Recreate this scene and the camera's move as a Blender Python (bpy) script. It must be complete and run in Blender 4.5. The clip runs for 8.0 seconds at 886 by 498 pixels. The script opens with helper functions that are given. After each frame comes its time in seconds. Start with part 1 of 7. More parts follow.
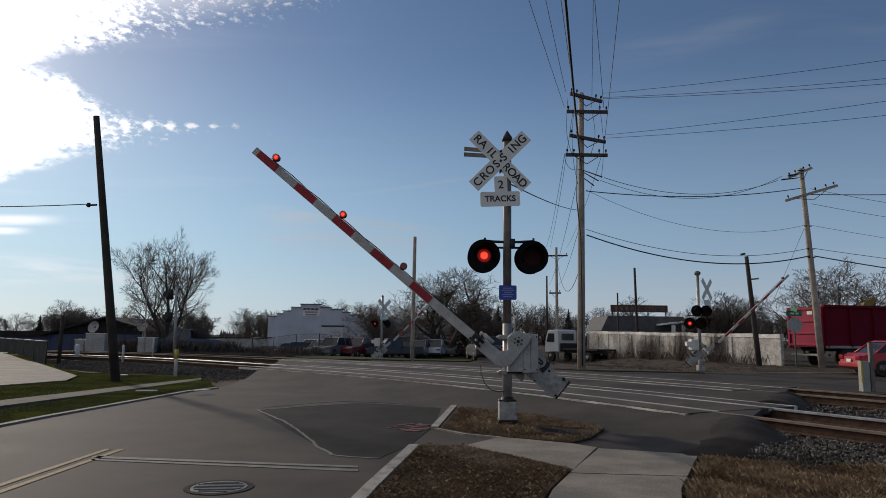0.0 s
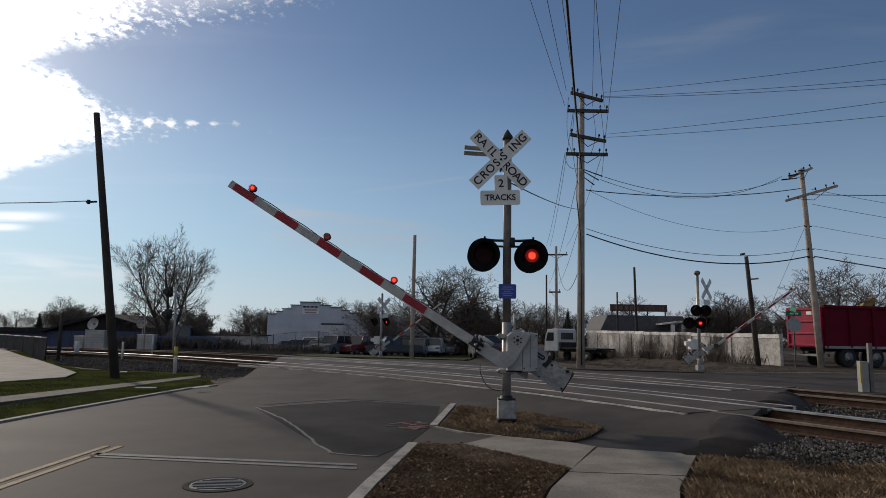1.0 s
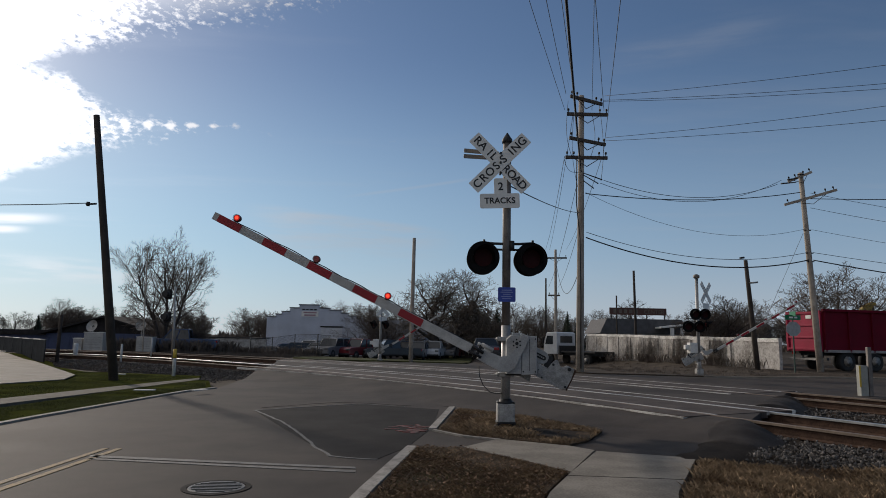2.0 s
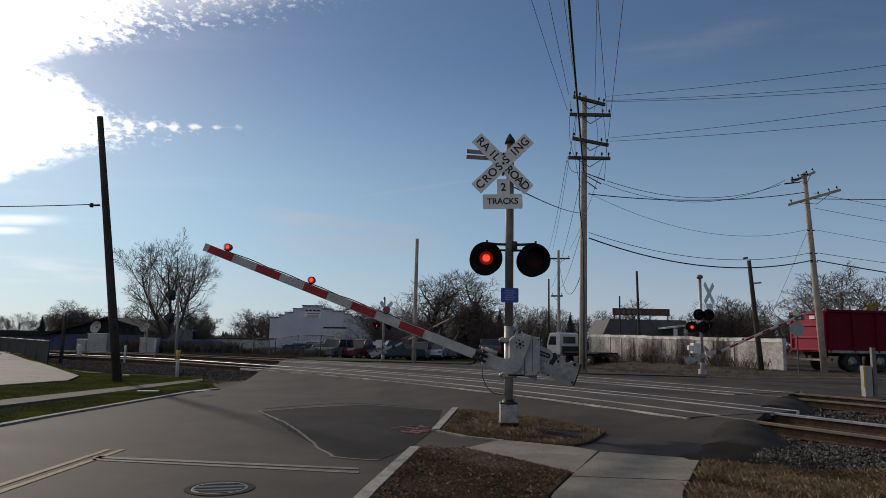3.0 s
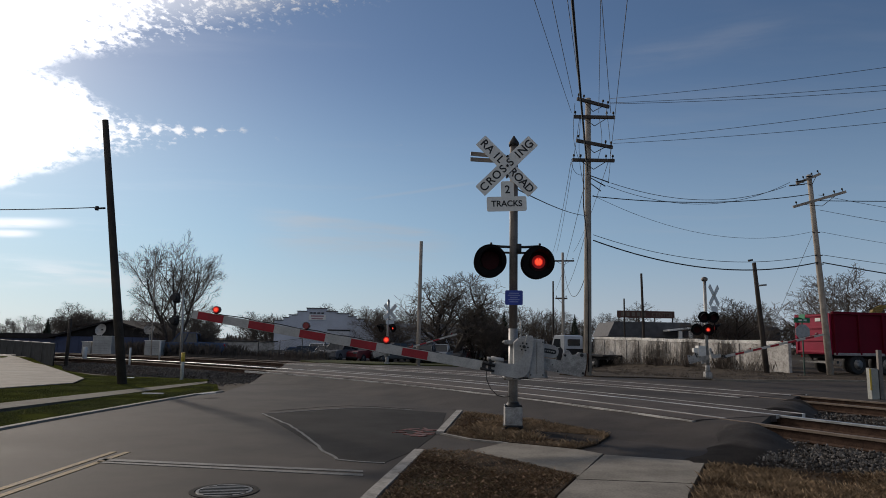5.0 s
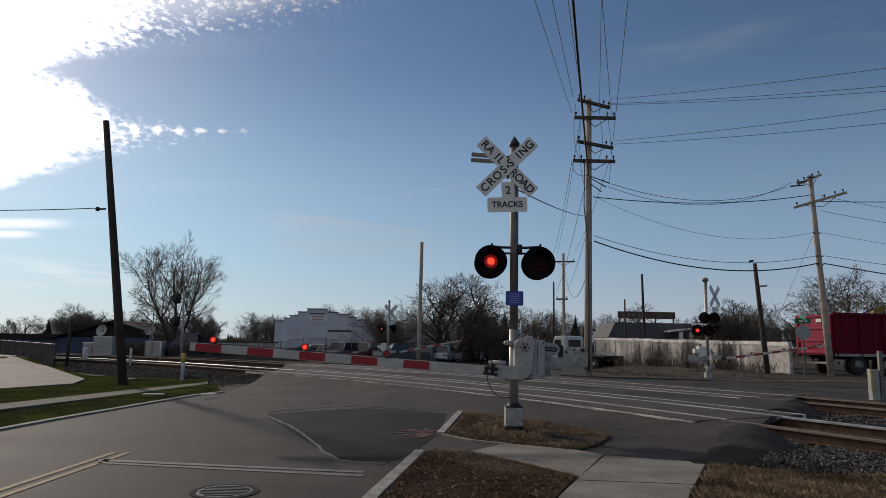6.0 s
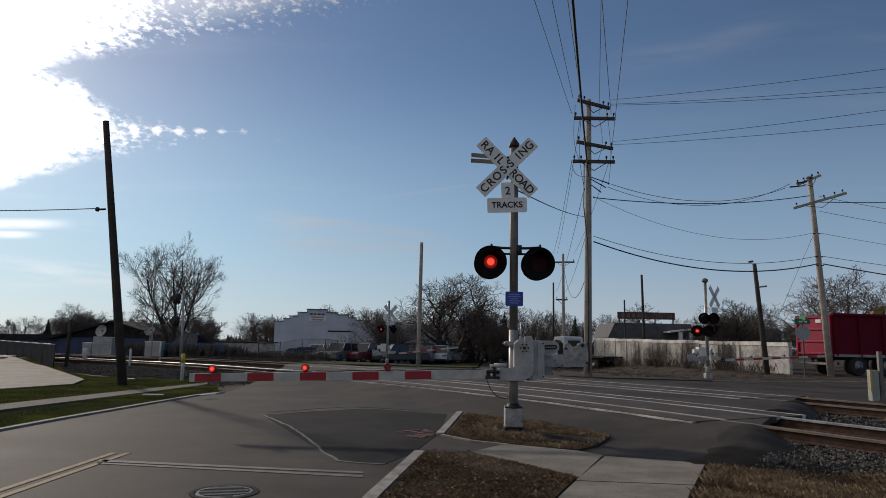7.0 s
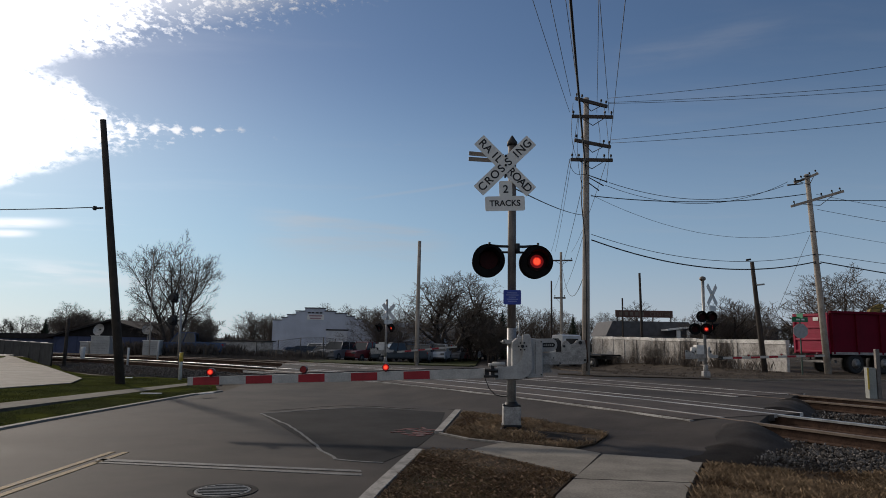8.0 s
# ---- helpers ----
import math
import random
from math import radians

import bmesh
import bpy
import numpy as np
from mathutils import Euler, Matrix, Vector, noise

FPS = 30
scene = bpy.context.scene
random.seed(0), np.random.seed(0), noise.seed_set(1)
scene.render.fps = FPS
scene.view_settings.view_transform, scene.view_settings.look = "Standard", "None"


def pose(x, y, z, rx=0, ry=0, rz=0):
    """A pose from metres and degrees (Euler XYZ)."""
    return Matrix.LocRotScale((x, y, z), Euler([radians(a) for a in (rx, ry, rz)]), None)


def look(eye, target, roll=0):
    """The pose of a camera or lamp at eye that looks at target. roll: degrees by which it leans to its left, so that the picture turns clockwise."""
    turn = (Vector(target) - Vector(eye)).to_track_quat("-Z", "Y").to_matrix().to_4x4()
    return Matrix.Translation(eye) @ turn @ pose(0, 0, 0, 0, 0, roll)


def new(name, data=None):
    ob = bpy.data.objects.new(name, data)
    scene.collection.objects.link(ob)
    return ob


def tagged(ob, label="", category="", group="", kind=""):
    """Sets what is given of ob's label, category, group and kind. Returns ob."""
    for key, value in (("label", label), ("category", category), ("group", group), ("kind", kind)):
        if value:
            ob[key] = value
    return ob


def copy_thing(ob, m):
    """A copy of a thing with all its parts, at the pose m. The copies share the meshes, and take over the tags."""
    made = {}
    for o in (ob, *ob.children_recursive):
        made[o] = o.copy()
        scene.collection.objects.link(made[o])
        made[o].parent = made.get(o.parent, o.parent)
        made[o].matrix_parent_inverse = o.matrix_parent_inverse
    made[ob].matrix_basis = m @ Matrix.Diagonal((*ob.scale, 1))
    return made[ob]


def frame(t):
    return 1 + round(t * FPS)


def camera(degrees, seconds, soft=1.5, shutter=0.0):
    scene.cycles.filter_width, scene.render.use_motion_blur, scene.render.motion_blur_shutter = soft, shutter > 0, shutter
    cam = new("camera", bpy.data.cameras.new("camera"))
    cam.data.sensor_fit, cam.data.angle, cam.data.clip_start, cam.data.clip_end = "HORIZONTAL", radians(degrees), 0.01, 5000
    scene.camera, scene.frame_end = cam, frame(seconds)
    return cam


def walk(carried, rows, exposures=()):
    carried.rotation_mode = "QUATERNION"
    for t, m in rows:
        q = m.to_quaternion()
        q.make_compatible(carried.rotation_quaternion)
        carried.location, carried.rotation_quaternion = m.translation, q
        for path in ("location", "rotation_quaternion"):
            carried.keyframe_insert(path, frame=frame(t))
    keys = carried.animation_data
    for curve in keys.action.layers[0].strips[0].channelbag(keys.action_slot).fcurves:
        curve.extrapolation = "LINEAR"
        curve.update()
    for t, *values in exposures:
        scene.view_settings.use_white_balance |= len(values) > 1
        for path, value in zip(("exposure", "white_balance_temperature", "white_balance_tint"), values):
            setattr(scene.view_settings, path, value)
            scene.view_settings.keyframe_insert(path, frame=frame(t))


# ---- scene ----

# ---------------------------------------------------------------- camera
EYE = Vector((0.0, 0.0, 1.4))
cam = camera(67, 8.0, soft=0.9)


def aim(yaw, pitch, roll):
    """The camera's pose on its stand: degrees to the right, up, and of lean."""
    y, p = radians(yaw), radians(pitch)
    way = Vector((math.sin(y) * math.cos(p), math.cos(y) * math.cos(p), math.sin(p)))
    return look(EYE, EYE + way * 10, roll)


walk(cam, [(t, aim(y, p, r)) for t, y, p, r in (
    (0, 0.418, 7.437, 0.70),
    (0.5, 0.401, 7.357, 0.86),
    (1, 0.434, 7.309, 0.97),
    (1.5, 0.498, 7.442, 1.10),
    (3, 0.231, 7.624, 1.058),
    (3.5, -0.061, 7.621, 1.073),
    (4, -0.062, 7.623, 1.084),
    (4.5, -0.101, 7.755, 1.055),
    (6, -0.181, 7.890, 1.058),
    (6.5, -0.229, 7.970, 1.046),
    (7, -0.159, 7.932, 1.076),
    (7.5, 0.0, 7.930, 1.0),
    (8, 0.015, 7.803, 0.986),
)], exposures=[(0, -0.80, 6250, 13), (8, -0.80, 6250, 13)])

# ---------------------------------------------------------------- world and sun
SUN_AZ, SUN_EL = -40.0, 21.0          # degrees to the left of +y, and up
SUN_DIR = Vector((math.sin(radians(SUN_AZ)) * math.cos(radians(SUN_EL)),
                  math.cos(radians(SUN_AZ)) * math.cos(radians(SUN_EL)), math.sin(radians(SUN_EL))))


def make_world():
    w = bpy.data.worlds.new("world")
    w.use_nodes = True
    scene.world = w
    nt = w.node_tree
    nt.nodes.clear()
    N = nt.nodes.new
    L = nt.links.new
    out, bg = N("ShaderNodeOutputWorld"), N("ShaderNodeBackground")
    sky = N("ShaderNodeTexSky")
    sky.sky_type = 'NISHITA'
    sky.sun_disc = False
    sky.sun_elevation, sky.sun_rotation = radians(SUN_EL), radians(SUN_AZ)
    sky.air_density, sky.dust_density, sky.ozone_density = 1.0, 0.35, 3.0
    co = N("ShaderNodeTexCoord")
    nrm = N("ShaderNodeVectorMath"); nrm.operation = 'NORMALIZE'
    L(co.outputs["Generated"], nrm.inputs[0])
    sep = N("ShaderNodeSeparateXYZ")
    L(nrm.outputs[0], sep.inputs[0])

    def math_node(op, a, b=None, c=None, clamp=False):
        n = N("ShaderNodeMath"); n.operation = op; n.use_clamp = clamp
        for i, v in enumerate((a, b, c)):
            if v is None:
                continue
            if isinstance(v, (int, float)):
                n.inputs[i].default_value = v
            else:
                L(v, n.inputs[i])
        return n.outputs[0]

    def ramp(v, lo, hi):
        n = N("ShaderNodeMapRange"); n.interpolation_type = 'SMOOTHSTEP'
        n.inputs[1].default_value, n.inputs[2].default_value = lo, hi
        L(v, n.inputs[0])
        return n.outputs[0]

    # the cloud deck lies on a high plane: its coordinates there
    up = math_node('MAXIMUM', sep.outputs[2], 0.02)
    px, py = math_node('DIVIDE', sep.outputs[0], up), math_node('DIVIDE', sep.outputs[1], up)
    plane = N("ShaderNodeCombineXYZ")
    L(px, plane.inputs[0]); L(py, plane.inputs[1])

    def noise_at(scale, detail, rough, sx=1.0, sy=1.0, turn=0.0):
        mp = N("ShaderNodeMapping")
        mp.inputs["Scale"].default_value = (sx, sy, 1)
        mp.inputs["Rotation"].default_value = (0, 0, turn)
        L(plane.outputs[0], mp.inputs[0])
        t = N("ShaderNodeTexNoise")
        t.inputs["Scale"].default_value, t.inputs["Detail"].default_value = scale, detail
        t.inputs["Roughness"].default_value = rough
        L(mp.outputs[0], t.inputs["Vector"])
        return t.outputs["Fac"]

    # elevation and bearing in degrees
    el = math_node('MULTIPLY', math_node('ARCSINE', sep.outputs[2]), 57.2958)
    az = math_node('MULTIPLY', math_node('ARCTAN2', sep.outputs[0], sep.outputs[1]), 57.2958)
    polar = N("ShaderNodeCombineXYZ")
    L(az, polar.inputs[0]); L(el, polar.inputs[1])

    def sky_noise(sx, sy, turn, detail, rough, at=0.0):
        mp = N("ShaderNodeMapping")
        mp.inputs["Scale"].default_value = (sx, sy, 1)
        mp.inputs["Rotation"].default_value = (0, 0, turn)
        mp.inputs["Location"].default_value = (at, at * 0.7, 0)
        L(polar.outputs[0], mp.inputs[0])
        t = N("ShaderNodeTexNoise")
        t.inputs["Scale"].default_value, t.inputs["Detail"].default_value, t.inputs["Roughness"].default_value = 1.0, detail, rough
        L(mp.outputs[0], t.inputs["Vector"])
        return t.outputs["Fac"]

    def bent(v, pts):
        """A line of straight stretches through pts, as a function of v."""
        total = pts[0][1]
        for (x0, y0), (x1, y1) in zip(pts, pts[1:]):
            n = N("ShaderNodeMapRange"); n.clamp = True
            n.inputs[1].default_value, n.inputs[2].default_value, n.inputs[3].default_value, n.inputs[4].default_value = x0, x1, 0.0, y1 - y0
            L(v, n.inputs[0])
            total = math_node('ADD', n.outputs[0], total)
        return total

    def band_at(v, centre, half):
        return ramp(math_node('ABSOLUTE', math_node('SUBTRACT', v, centre)), half, half * 0.05)

    wob = math_node('MULTIPLY_ADD', sky_noise(0.28, 0.45, 0.4, 4, 0.6), 5.0, -2.5)
    # a broad bank of broken altocumulus, open to clear sky in a wedge, with a row of small puffs
    upper = bent(az, ((-60, 12), (-36, 17.8), (-33.5, 18.9), (-30.3, 20.8), (-23.5, 23.0), (-16, 25.2), (-11.7, 26.7), (-4.7, 28.6), (8, 33), (30, 45)))
    top = bent(az, ((-60, 26), (-36, 21), (-33.5, 18.9), (-30.1, 18.5), (-28.6, 17.2), (-25, 16.5), (-19, 16.0)))
    bottom = bent(az, ((-60, 6), (-36, 9.9), (-34.1, 10.8), (-32.2, 12.2), (-27.8, 13.9), (-23, 15.4), (-18, 17.0)))
    d_arm = math_node('SUBTRACT', el, upper)
    d_body = math_node('MINIMUM', math_node('SUBTRACT', top, el), math_node('SUBTRACT', el, bottom))
    depth = math_node('ADD', math_node('MAXIMUM', d_arm, d_body), math_node('MULTIPLY', wob, 0.45))
    solid = ramp(az, -22.0, -33.0)
    cells = sky_noise(1.5, 2.5, 0.45, 3, 0.62)
    fine = sky_noise(0.5, 0.9, 0.45, 5, 0.6, 3.0)
    puff = math_node('ADD', math_node('MULTIPLY', cells, 0.68), math_node('MULTIPLY', fine, 0.32))
    v = math_node('MULTIPLY_ADD', math_node('SUBTRACT', puff, 0.5), 5.2, math_node('MULTIPLY', math_node('MINIMUM', depth, 2.6), 0.24))
    v = math_node('ADD', v, math_node('MULTIPLY_ADD', solid, 1.05, -0.30))
    cloud = math_node('MULTIPLY', math_node('MAXIMUM', ramp(v, -0.25, 1.0), math_node('MULTIPLY', ramp(depth, 0.2, 3.0), 0.42)), ramp(depth, -0.9, 0.6))
    cloud = math_node('MULTIPLY', cloud, ramp(az, 7.0, -9.0))
    # the row of small puffs
    row = math_node('SUBTRACT', el, bent(az, ((-25, 16.0), (-16, 17.0))))
    beat = math_node('SINE', math_node('MULTIPLY', math_node('ADD', az, 24.6), 3.75))
    fat = math_node('MULTIPLY', bent(az, ((-27, 0.62), (-24, 0.5), (-17.6, 0.24))), math_node('MULTIPLY_ADD', beat, 0.60, 0.34))
    pv = math_node('SUBTRACT', math_node('MULTIPLY_ADD', math_node('SUBTRACT', cells, 0.5), 0.9, fat), math_node('ABSOLUTE', row))
    puffs = math_node('MULTIPLY', ramp(pv, -0.06, 0.34), math_node('MULTIPLY', ramp(az, -16.4, -18.2), ramp(az, -29, -26)))
    cloud = math_node('MAXIMUM', cloud, math_node('MULTIPLY', puffs, 0.9))
    # thin streaks of high cloud
    ragged_thin = sky_noise(0.10, 0.9, -0.05, 4, 0.6, 5.0)
    cirrus = math_node('MULTIPLY', ramp(noise_at(1.3, 5, 0.62, 0.35, 1.0, -0.25), 0.50, 0.80), math_node('MULTIPLY', ramp(el, 3, 9), 0.10))
    streak_1 = math_node('MULTIPLY', band_at(el, bent(az, ((-60, 6.0), (-34, 7.8), (-28, 8.45))), 0.55), ramp(az, -28.6, -32.5))
    streak_2 = math_node('MULTIPLY', band_at(el, bent(az, ((-60, 5.2), (-34, 7.05), (-30, 7.45))), 0.42), ramp(az, -31.0, -33.2))
    streaks = math_node('MULTIPLY', math_node('MAXIMUM', streak_1, streak_2), math_node('MULTIPLY', ramp(ragged_thin, 0.25, 0.5), 0.8))
    low = math_node('MULTIPLY', math_node('MULTIPLY', band_at(el, 4.4, 1.5), ramp(az, -14, -30)), math_node('MULTIPLY', ramp(ragged_thin, 0.42, 0.62), 0.45))
    fan = math_node('MULTIPLY', math_node('MULTIPLY', ramp(math_node('SUBTRACT', bent(az, ((-20, 10.7), (-14, 10.7), (-1, 9.4), (6, 8.3))), el), -0.25, 0.35), ramp(el, 5.5, 9.2)), math_node('MULTIPLY', ramp(az, -17.5, -11), ramp(az, 3, -4)))
    fan = math_node('MULTIPLY', fan, math_node('MULTIPLY_ADD', ramp(ragged_thin, 0.3, 0.65), 0.40, 0.08))
    trail = math_node('MULTIPLY', math_node('MULTIPLY', band_at(el, bent(az, ((-9, 11.6), (3, 13.6))), 0.22), math_node('MULTIPLY', ramp(az, -9, -5), ramp(az, 3.5, 1))), 0.16)
    veil_e = math_node('MULTIPLY', math_node('MULTIPLY', band_at(el, bent(az, ((10, 22.4), (26, 24.0))), 1.9), math_node('MULTIPLY', ramp(az, 12, 18), ramp(az, 32, 24))), math_node('MULTIPLY', ramp(ragged_thin, 0.2, 0.8), 0.15))
    band = math_node('MAXIMUM', math_node('MAXIMUM', streaks, low), math_node('MAXIMUM', fan, math_node('MAXIMUM', trail, veil_e)))
    haze = math_node('MULTIPLY', ramp(el, 24.5, -3), 0.86)

    # nearness to the sun makes the cloud brighter
    dot = N("ShaderNodeVectorMath"); dot.operation = 'DOT_PRODUCT'
    L(nrm.outputs[0], dot.inputs[0]); dot.inputs[1].default_value = SUN_DIR
    glow = math_node('POWER', math_node('MAXIMUM', dot.outputs["Value"], 0.0), 22.0)
    glow_far = math_node('POWER', math_node('MAXIMUM', dot.outputs["Value"], 0.0), 5.0)

    mixer = N("ShaderNodeMix"); mixer.data_type = 'RGBA'
    L(haze, mixer.inputs["Factor"]); L(sky.outputs[0], mixer.inputs["A"])
    hz = N("ShaderNodeCombineColor")
    # the lowest sky is greyer and warmer than that above it
    murk = ramp(el, 9.0, 0.0)
    low_r, low_g = math_node('MULTIPLY_ADD', murk, 1.9, HZ[0]), math_node('MULTIPLY_ADD', murk, 0.9, HZ[1])
    L(math_node('MULTIPLY_ADD', glow_far, 2.4, low_r), hz.inputs[0]); L(math_node('MULTIPLY_ADD', glow_far, 4.6, low_g), hz.inputs[1])
    L(math_node('MULTIPLY_ADD', glow_far, 4.8, HZ[2]), hz.inputs[2])
    L(hz.outputs[0], mixer.inputs["B"])
    mix2 = N("ShaderNodeMix"); mix2.data_type = 'RGBA'
    bright = math_node('MULTIPLY_ADD', glow, 26.0, 6.5)
    cc = N("ShaderNodeCombineColor")
    for i, k in enumerate((1.0, 0.99, 0.97)):
        L(math_node('MULTIPLY', bright, k), cc.inputs[i])
    thin = math_node('MAXIMUM', math_node('MAXIMUM', cloud, cirrus), band)
    # the veil round the sun itself
    veil = math_node('MULTIPLY', math_node('POWER', math_node('MAXIMUM', dot.outputs["Value"], 0.0), 260.0), 0.8)
    L(math_node('MAXIMUM', thin, veil, clamp=True), mix2.inputs["Factor"])
    L(mixer.outputs["Result"], mix2.inputs["A"]); L(cc.outputs[0], mix2.inputs["B"])
    L(mix2.outputs["Result"], bg.inputs[0])
    bg.inputs[1].default_value = 0.115
    L(bg.outputs[0], out.inputs[0])


HZ = (4.4, 6.2, 8.0)
make_world()
sun = new("sun", bpy.data.lights.new("sun", 'SUN'))
sun.data.energy, sun.data.angle, sun.data.color = 3.7, radians(3.0), (1.0, 0.87, 0.70)
sun.matrix_world = look((0, 0, 30), Vector((0, 0, 30)) - SUN_DIR)

# ---------------------------------------------------------------- materials


def pm(name, col, rough=0.7, var=0.25, scale=8.0, fine=60.0, bump=0.15, metal=0.0, col2=None, spec=0.5, coat=0.0, per_object=0.0, dist=0.02, per_piece=0.0):
    """A procedural surface: col mottled towards col2 at a coarse and a fine scale, with relief."""
    m = bpy.data.materials.new(name)
    m.use_nodes = True
    nt = m.node_tree
    N, L = nt.nodes.new, nt.links.new
    b = nt.nodes["Principled BSDF"]
    co = N("ShaderNodeTexCoord")
    n1, n2 = N("ShaderNodeTexNoise"), N("ShaderNodeTexNoise")
    for n, s, d in ((n1, scale, 5), (n2, fine, 3)):
        n.inputs["Scale"].default_value, n.inputs["Detail"].default_value, n.inputs["Roughness"].default_value = s, d, 0.62
        L(co.outputs["Object"], n.inputs["Vector"])
    ad = N("ShaderNodeMath"); ad.operation = 'MULTIPLY_ADD'
    L(n1.outputs["Fac"], ad.inputs[0]); ad.inputs[1].default_value = 0.62
    mu = N("ShaderNodeMath"); mu.operation = 'MULTIPLY'
    L(n2.outputs["Fac"], mu.inputs[0]); mu.inputs[1].default_value = 0.38
    L(mu.outputs[0], ad.inputs[2])
    rp = N("ShaderNodeMapRange"); rp.interpolation_type = 'SMOOTHSTEP'
    rp.inputs[1].default_value, rp.inputs[2].default_value = 0.34, 0.66
    L(ad.outputs[0], rp.inputs[0])
    mx = N("ShaderNodeMix"); mx.data_type = 'RGBA'
    lo = tuple(c * (1 - var) for c in col)
    hi = tuple(min(1, c * (1 + var)) for c in col) if col2 is None else col2
    mx.inputs["A"].default_value, mx.inputs["B"].default_value = (*lo, 1), (*hi, 1)
    L(rp.outputs[0], mx.inputs["Factor"])
    colour = mx.outputs["Result"]
    if per_object:
        oi = N("ShaderNodeObjectInfo")
        hs = N("ShaderNodeHueSaturation")
        mr = N("ShaderNodeMapRange")
        mr.inputs[3].default_value, mr.inputs[4].default_value = 1 - per_object, 1 + per_object
        L(oi.outputs["Random"], mr.inputs[0]); L(mr.outputs[0], hs.inputs["Value"]); L(colour, hs.inputs["Color"])
        colour = hs.outputs[0]
    if per_piece:
        ge = N("ShaderNodeNewGeometry")
        hs = N("ShaderNodeHueSaturation")
        mr = N("ShaderNodeMapRange")
        mr.inputs[3].default_value, mr.inputs[4].default_value = 1 - per_piece, 1 + per_piece
        L(ge.outputs["Random Per Island"], mr.inputs[0]); L(mr.outputs[0], hs.inputs["Value"]); L(colour, hs.inputs["Color"])
        colour = hs.outputs[0]
    L(colour, b.inputs["Base Color"])
    rr = N("ShaderNodeMapRange")
    rr.inputs[3].default_value, rr.inputs[4].default_value = max(0.03, rough - 0.1), min(1, rough + 0.1)
    L(n1.outputs["Fac"], rr.inputs[0]); L(rr.outputs[0], b.inputs["Roughness"])
    b.inputs["Metallic"].default_value = metal
    b.inputs["Specular IOR Level"].default_value = spec
    b.inputs["Coat Weight"].default_value = coat
    if bump:
        bp = N("ShaderNodeBump")
        bp.inputs["Strength"].default_value, bp.inputs["Distance"].default_value = bump, dist
        L(ad.outputs[0], bp.inputs["Height"]); L(bp.outputs[0], b.inputs["Normal"])
    return m


def glow_mat(name, col, strength):
    m = bpy.data.materials.new(name)
    m.use_nodes = True
    b = m.node_tree.nodes["Principled BSDF"]
    b.inputs["Base Color"].default_value = (*[c * 0.3 for c in col], 1)
    b.inputs["Emission Color"].default_value, b.inputs["Emission Strength"].default_value = (*col, 1), strength
    return m


def glass_mat(name, col, rough=0.06):
    m = bpy.data.materials.new(name)
    m.use_nodes = True
    b = m.node_tree.nodes["Principled BSDF"]
    b.inputs["Base Color"].default_value = (*col, 1)
    b.inputs["Roughness"].default_value = rough
    b.inputs["Specular IOR Level"].default_value = 0.6
    return m


ASPHALT = pm("asphalt", (0.044, 0.036, 0.0305), 0.78, 0.2, 0.7, 85, 0.5, col2=(0.084, 0.071, 0.061), spec=0.12, dist=0.01)
ASPHALT_NEW = pm("asphalt_patch", (0.026, 0.023, 0.021), 0.85, 0.2, 0.9, 60, 0.5, col2=(0.045, 0.042, 0.04), spec=0.06, dist=0.01)
ASPHALT_SOFT = pm("asphalt_black", (0.036, 0.031, 0.028), 0.85, 0.3, 1.2, 70, 0.7, dist=0.015, spec=0.1, col2=(0.066, 0.057, 0.051))
CONCRETE = pm("concrete", (0.19, 0.168, 0.138), 0.85, 0.2, 1.3, 40, 0.35, col2=(0.29, 0.262, 0.22), spec=0.15)
CONCRETE_DIM = pm("concrete_darker", (0.11, 0.10, 0.08), 0.9, 0.2, 1.3, 40, 0.35, col2=(0.19, 0.175, 0.145), spec=0.1)
CONCRETE_OLD = pm("concrete_old", (0.34, 0.32, 0.29), 0.9, 0.35, 2.2, 35, 0.4, col2=(0.52, 0.50, 0.47))
KERB = pm("kerb_stone", (0.22, 0.20, 0.175), 0.9, 0.3, 3, 40, 0.4, col2=(0.36, 0.335, 0.30))
DIRT = pm("dirt", (0.050, 0.039, 0.030), 0.95, 0.35, 0.6, 20, 0.6, col2=(0.105, 0.084, 0.063), spec=0.1)
DRY_SOIL = pm("dry_turf_soil", (0.034, 0.024, 0.017), 0.95, 0.3, 3.5, 55, 0.9, col2=(0.105, 0.072, 0.043), spec=0.1)
DARK_SOIL = pm("dark_damp_soil", (0.016, 0.012, 0.010), 0.95, 0.3, 5, 45, 0.9, col2=(0.042, 0.032, 0.025), spec=0.1, dist=0.03)
TURF = pm("turf", (0.034, 0.038, 0.012), 0.95, 0.35, 1.0, 40, 0.7, col2=(0.075, 0.082, 0.020), spec=0.0)
GRAVEL = pm("gravel_bed", (0.022, 0.019, 0.016), 0.95, 0.4, 4, 45, 0.9, col2=(0.065, 0.055, 0.047), spec=0.0)
WHITE_LINE = pm("road_paint_white", (0.085, 0.082, 0.077), 0.8, 0.2, 4, 30, 0.3, col2=(0.18, 0.172, 0.16))
YELLOW_LINE = pm("road_paint_yellow", (0.15, 0.10, 0.045), 0.8, 0.3, 5, 40, 0.3, col2=(0.33, 0.22, 0.085))
RED_SPRAY = pm("red_spray_paint", (0.045, 0.026, 0.023), 0.8, 0.3, 14, 70, 0.2, col2=(0.17, 0.04, 0.034))
CRACK_FILL = pm("crack_filler", (0.12, 0.116, 0.11), 0.8, 0.3, 5, 40, 0.2)
RAIL_TOP = pm("rail_polished", (0.62, 0.60, 0.57), 0.38, 0.15, 4, 60, 0.05, metal=1.0)
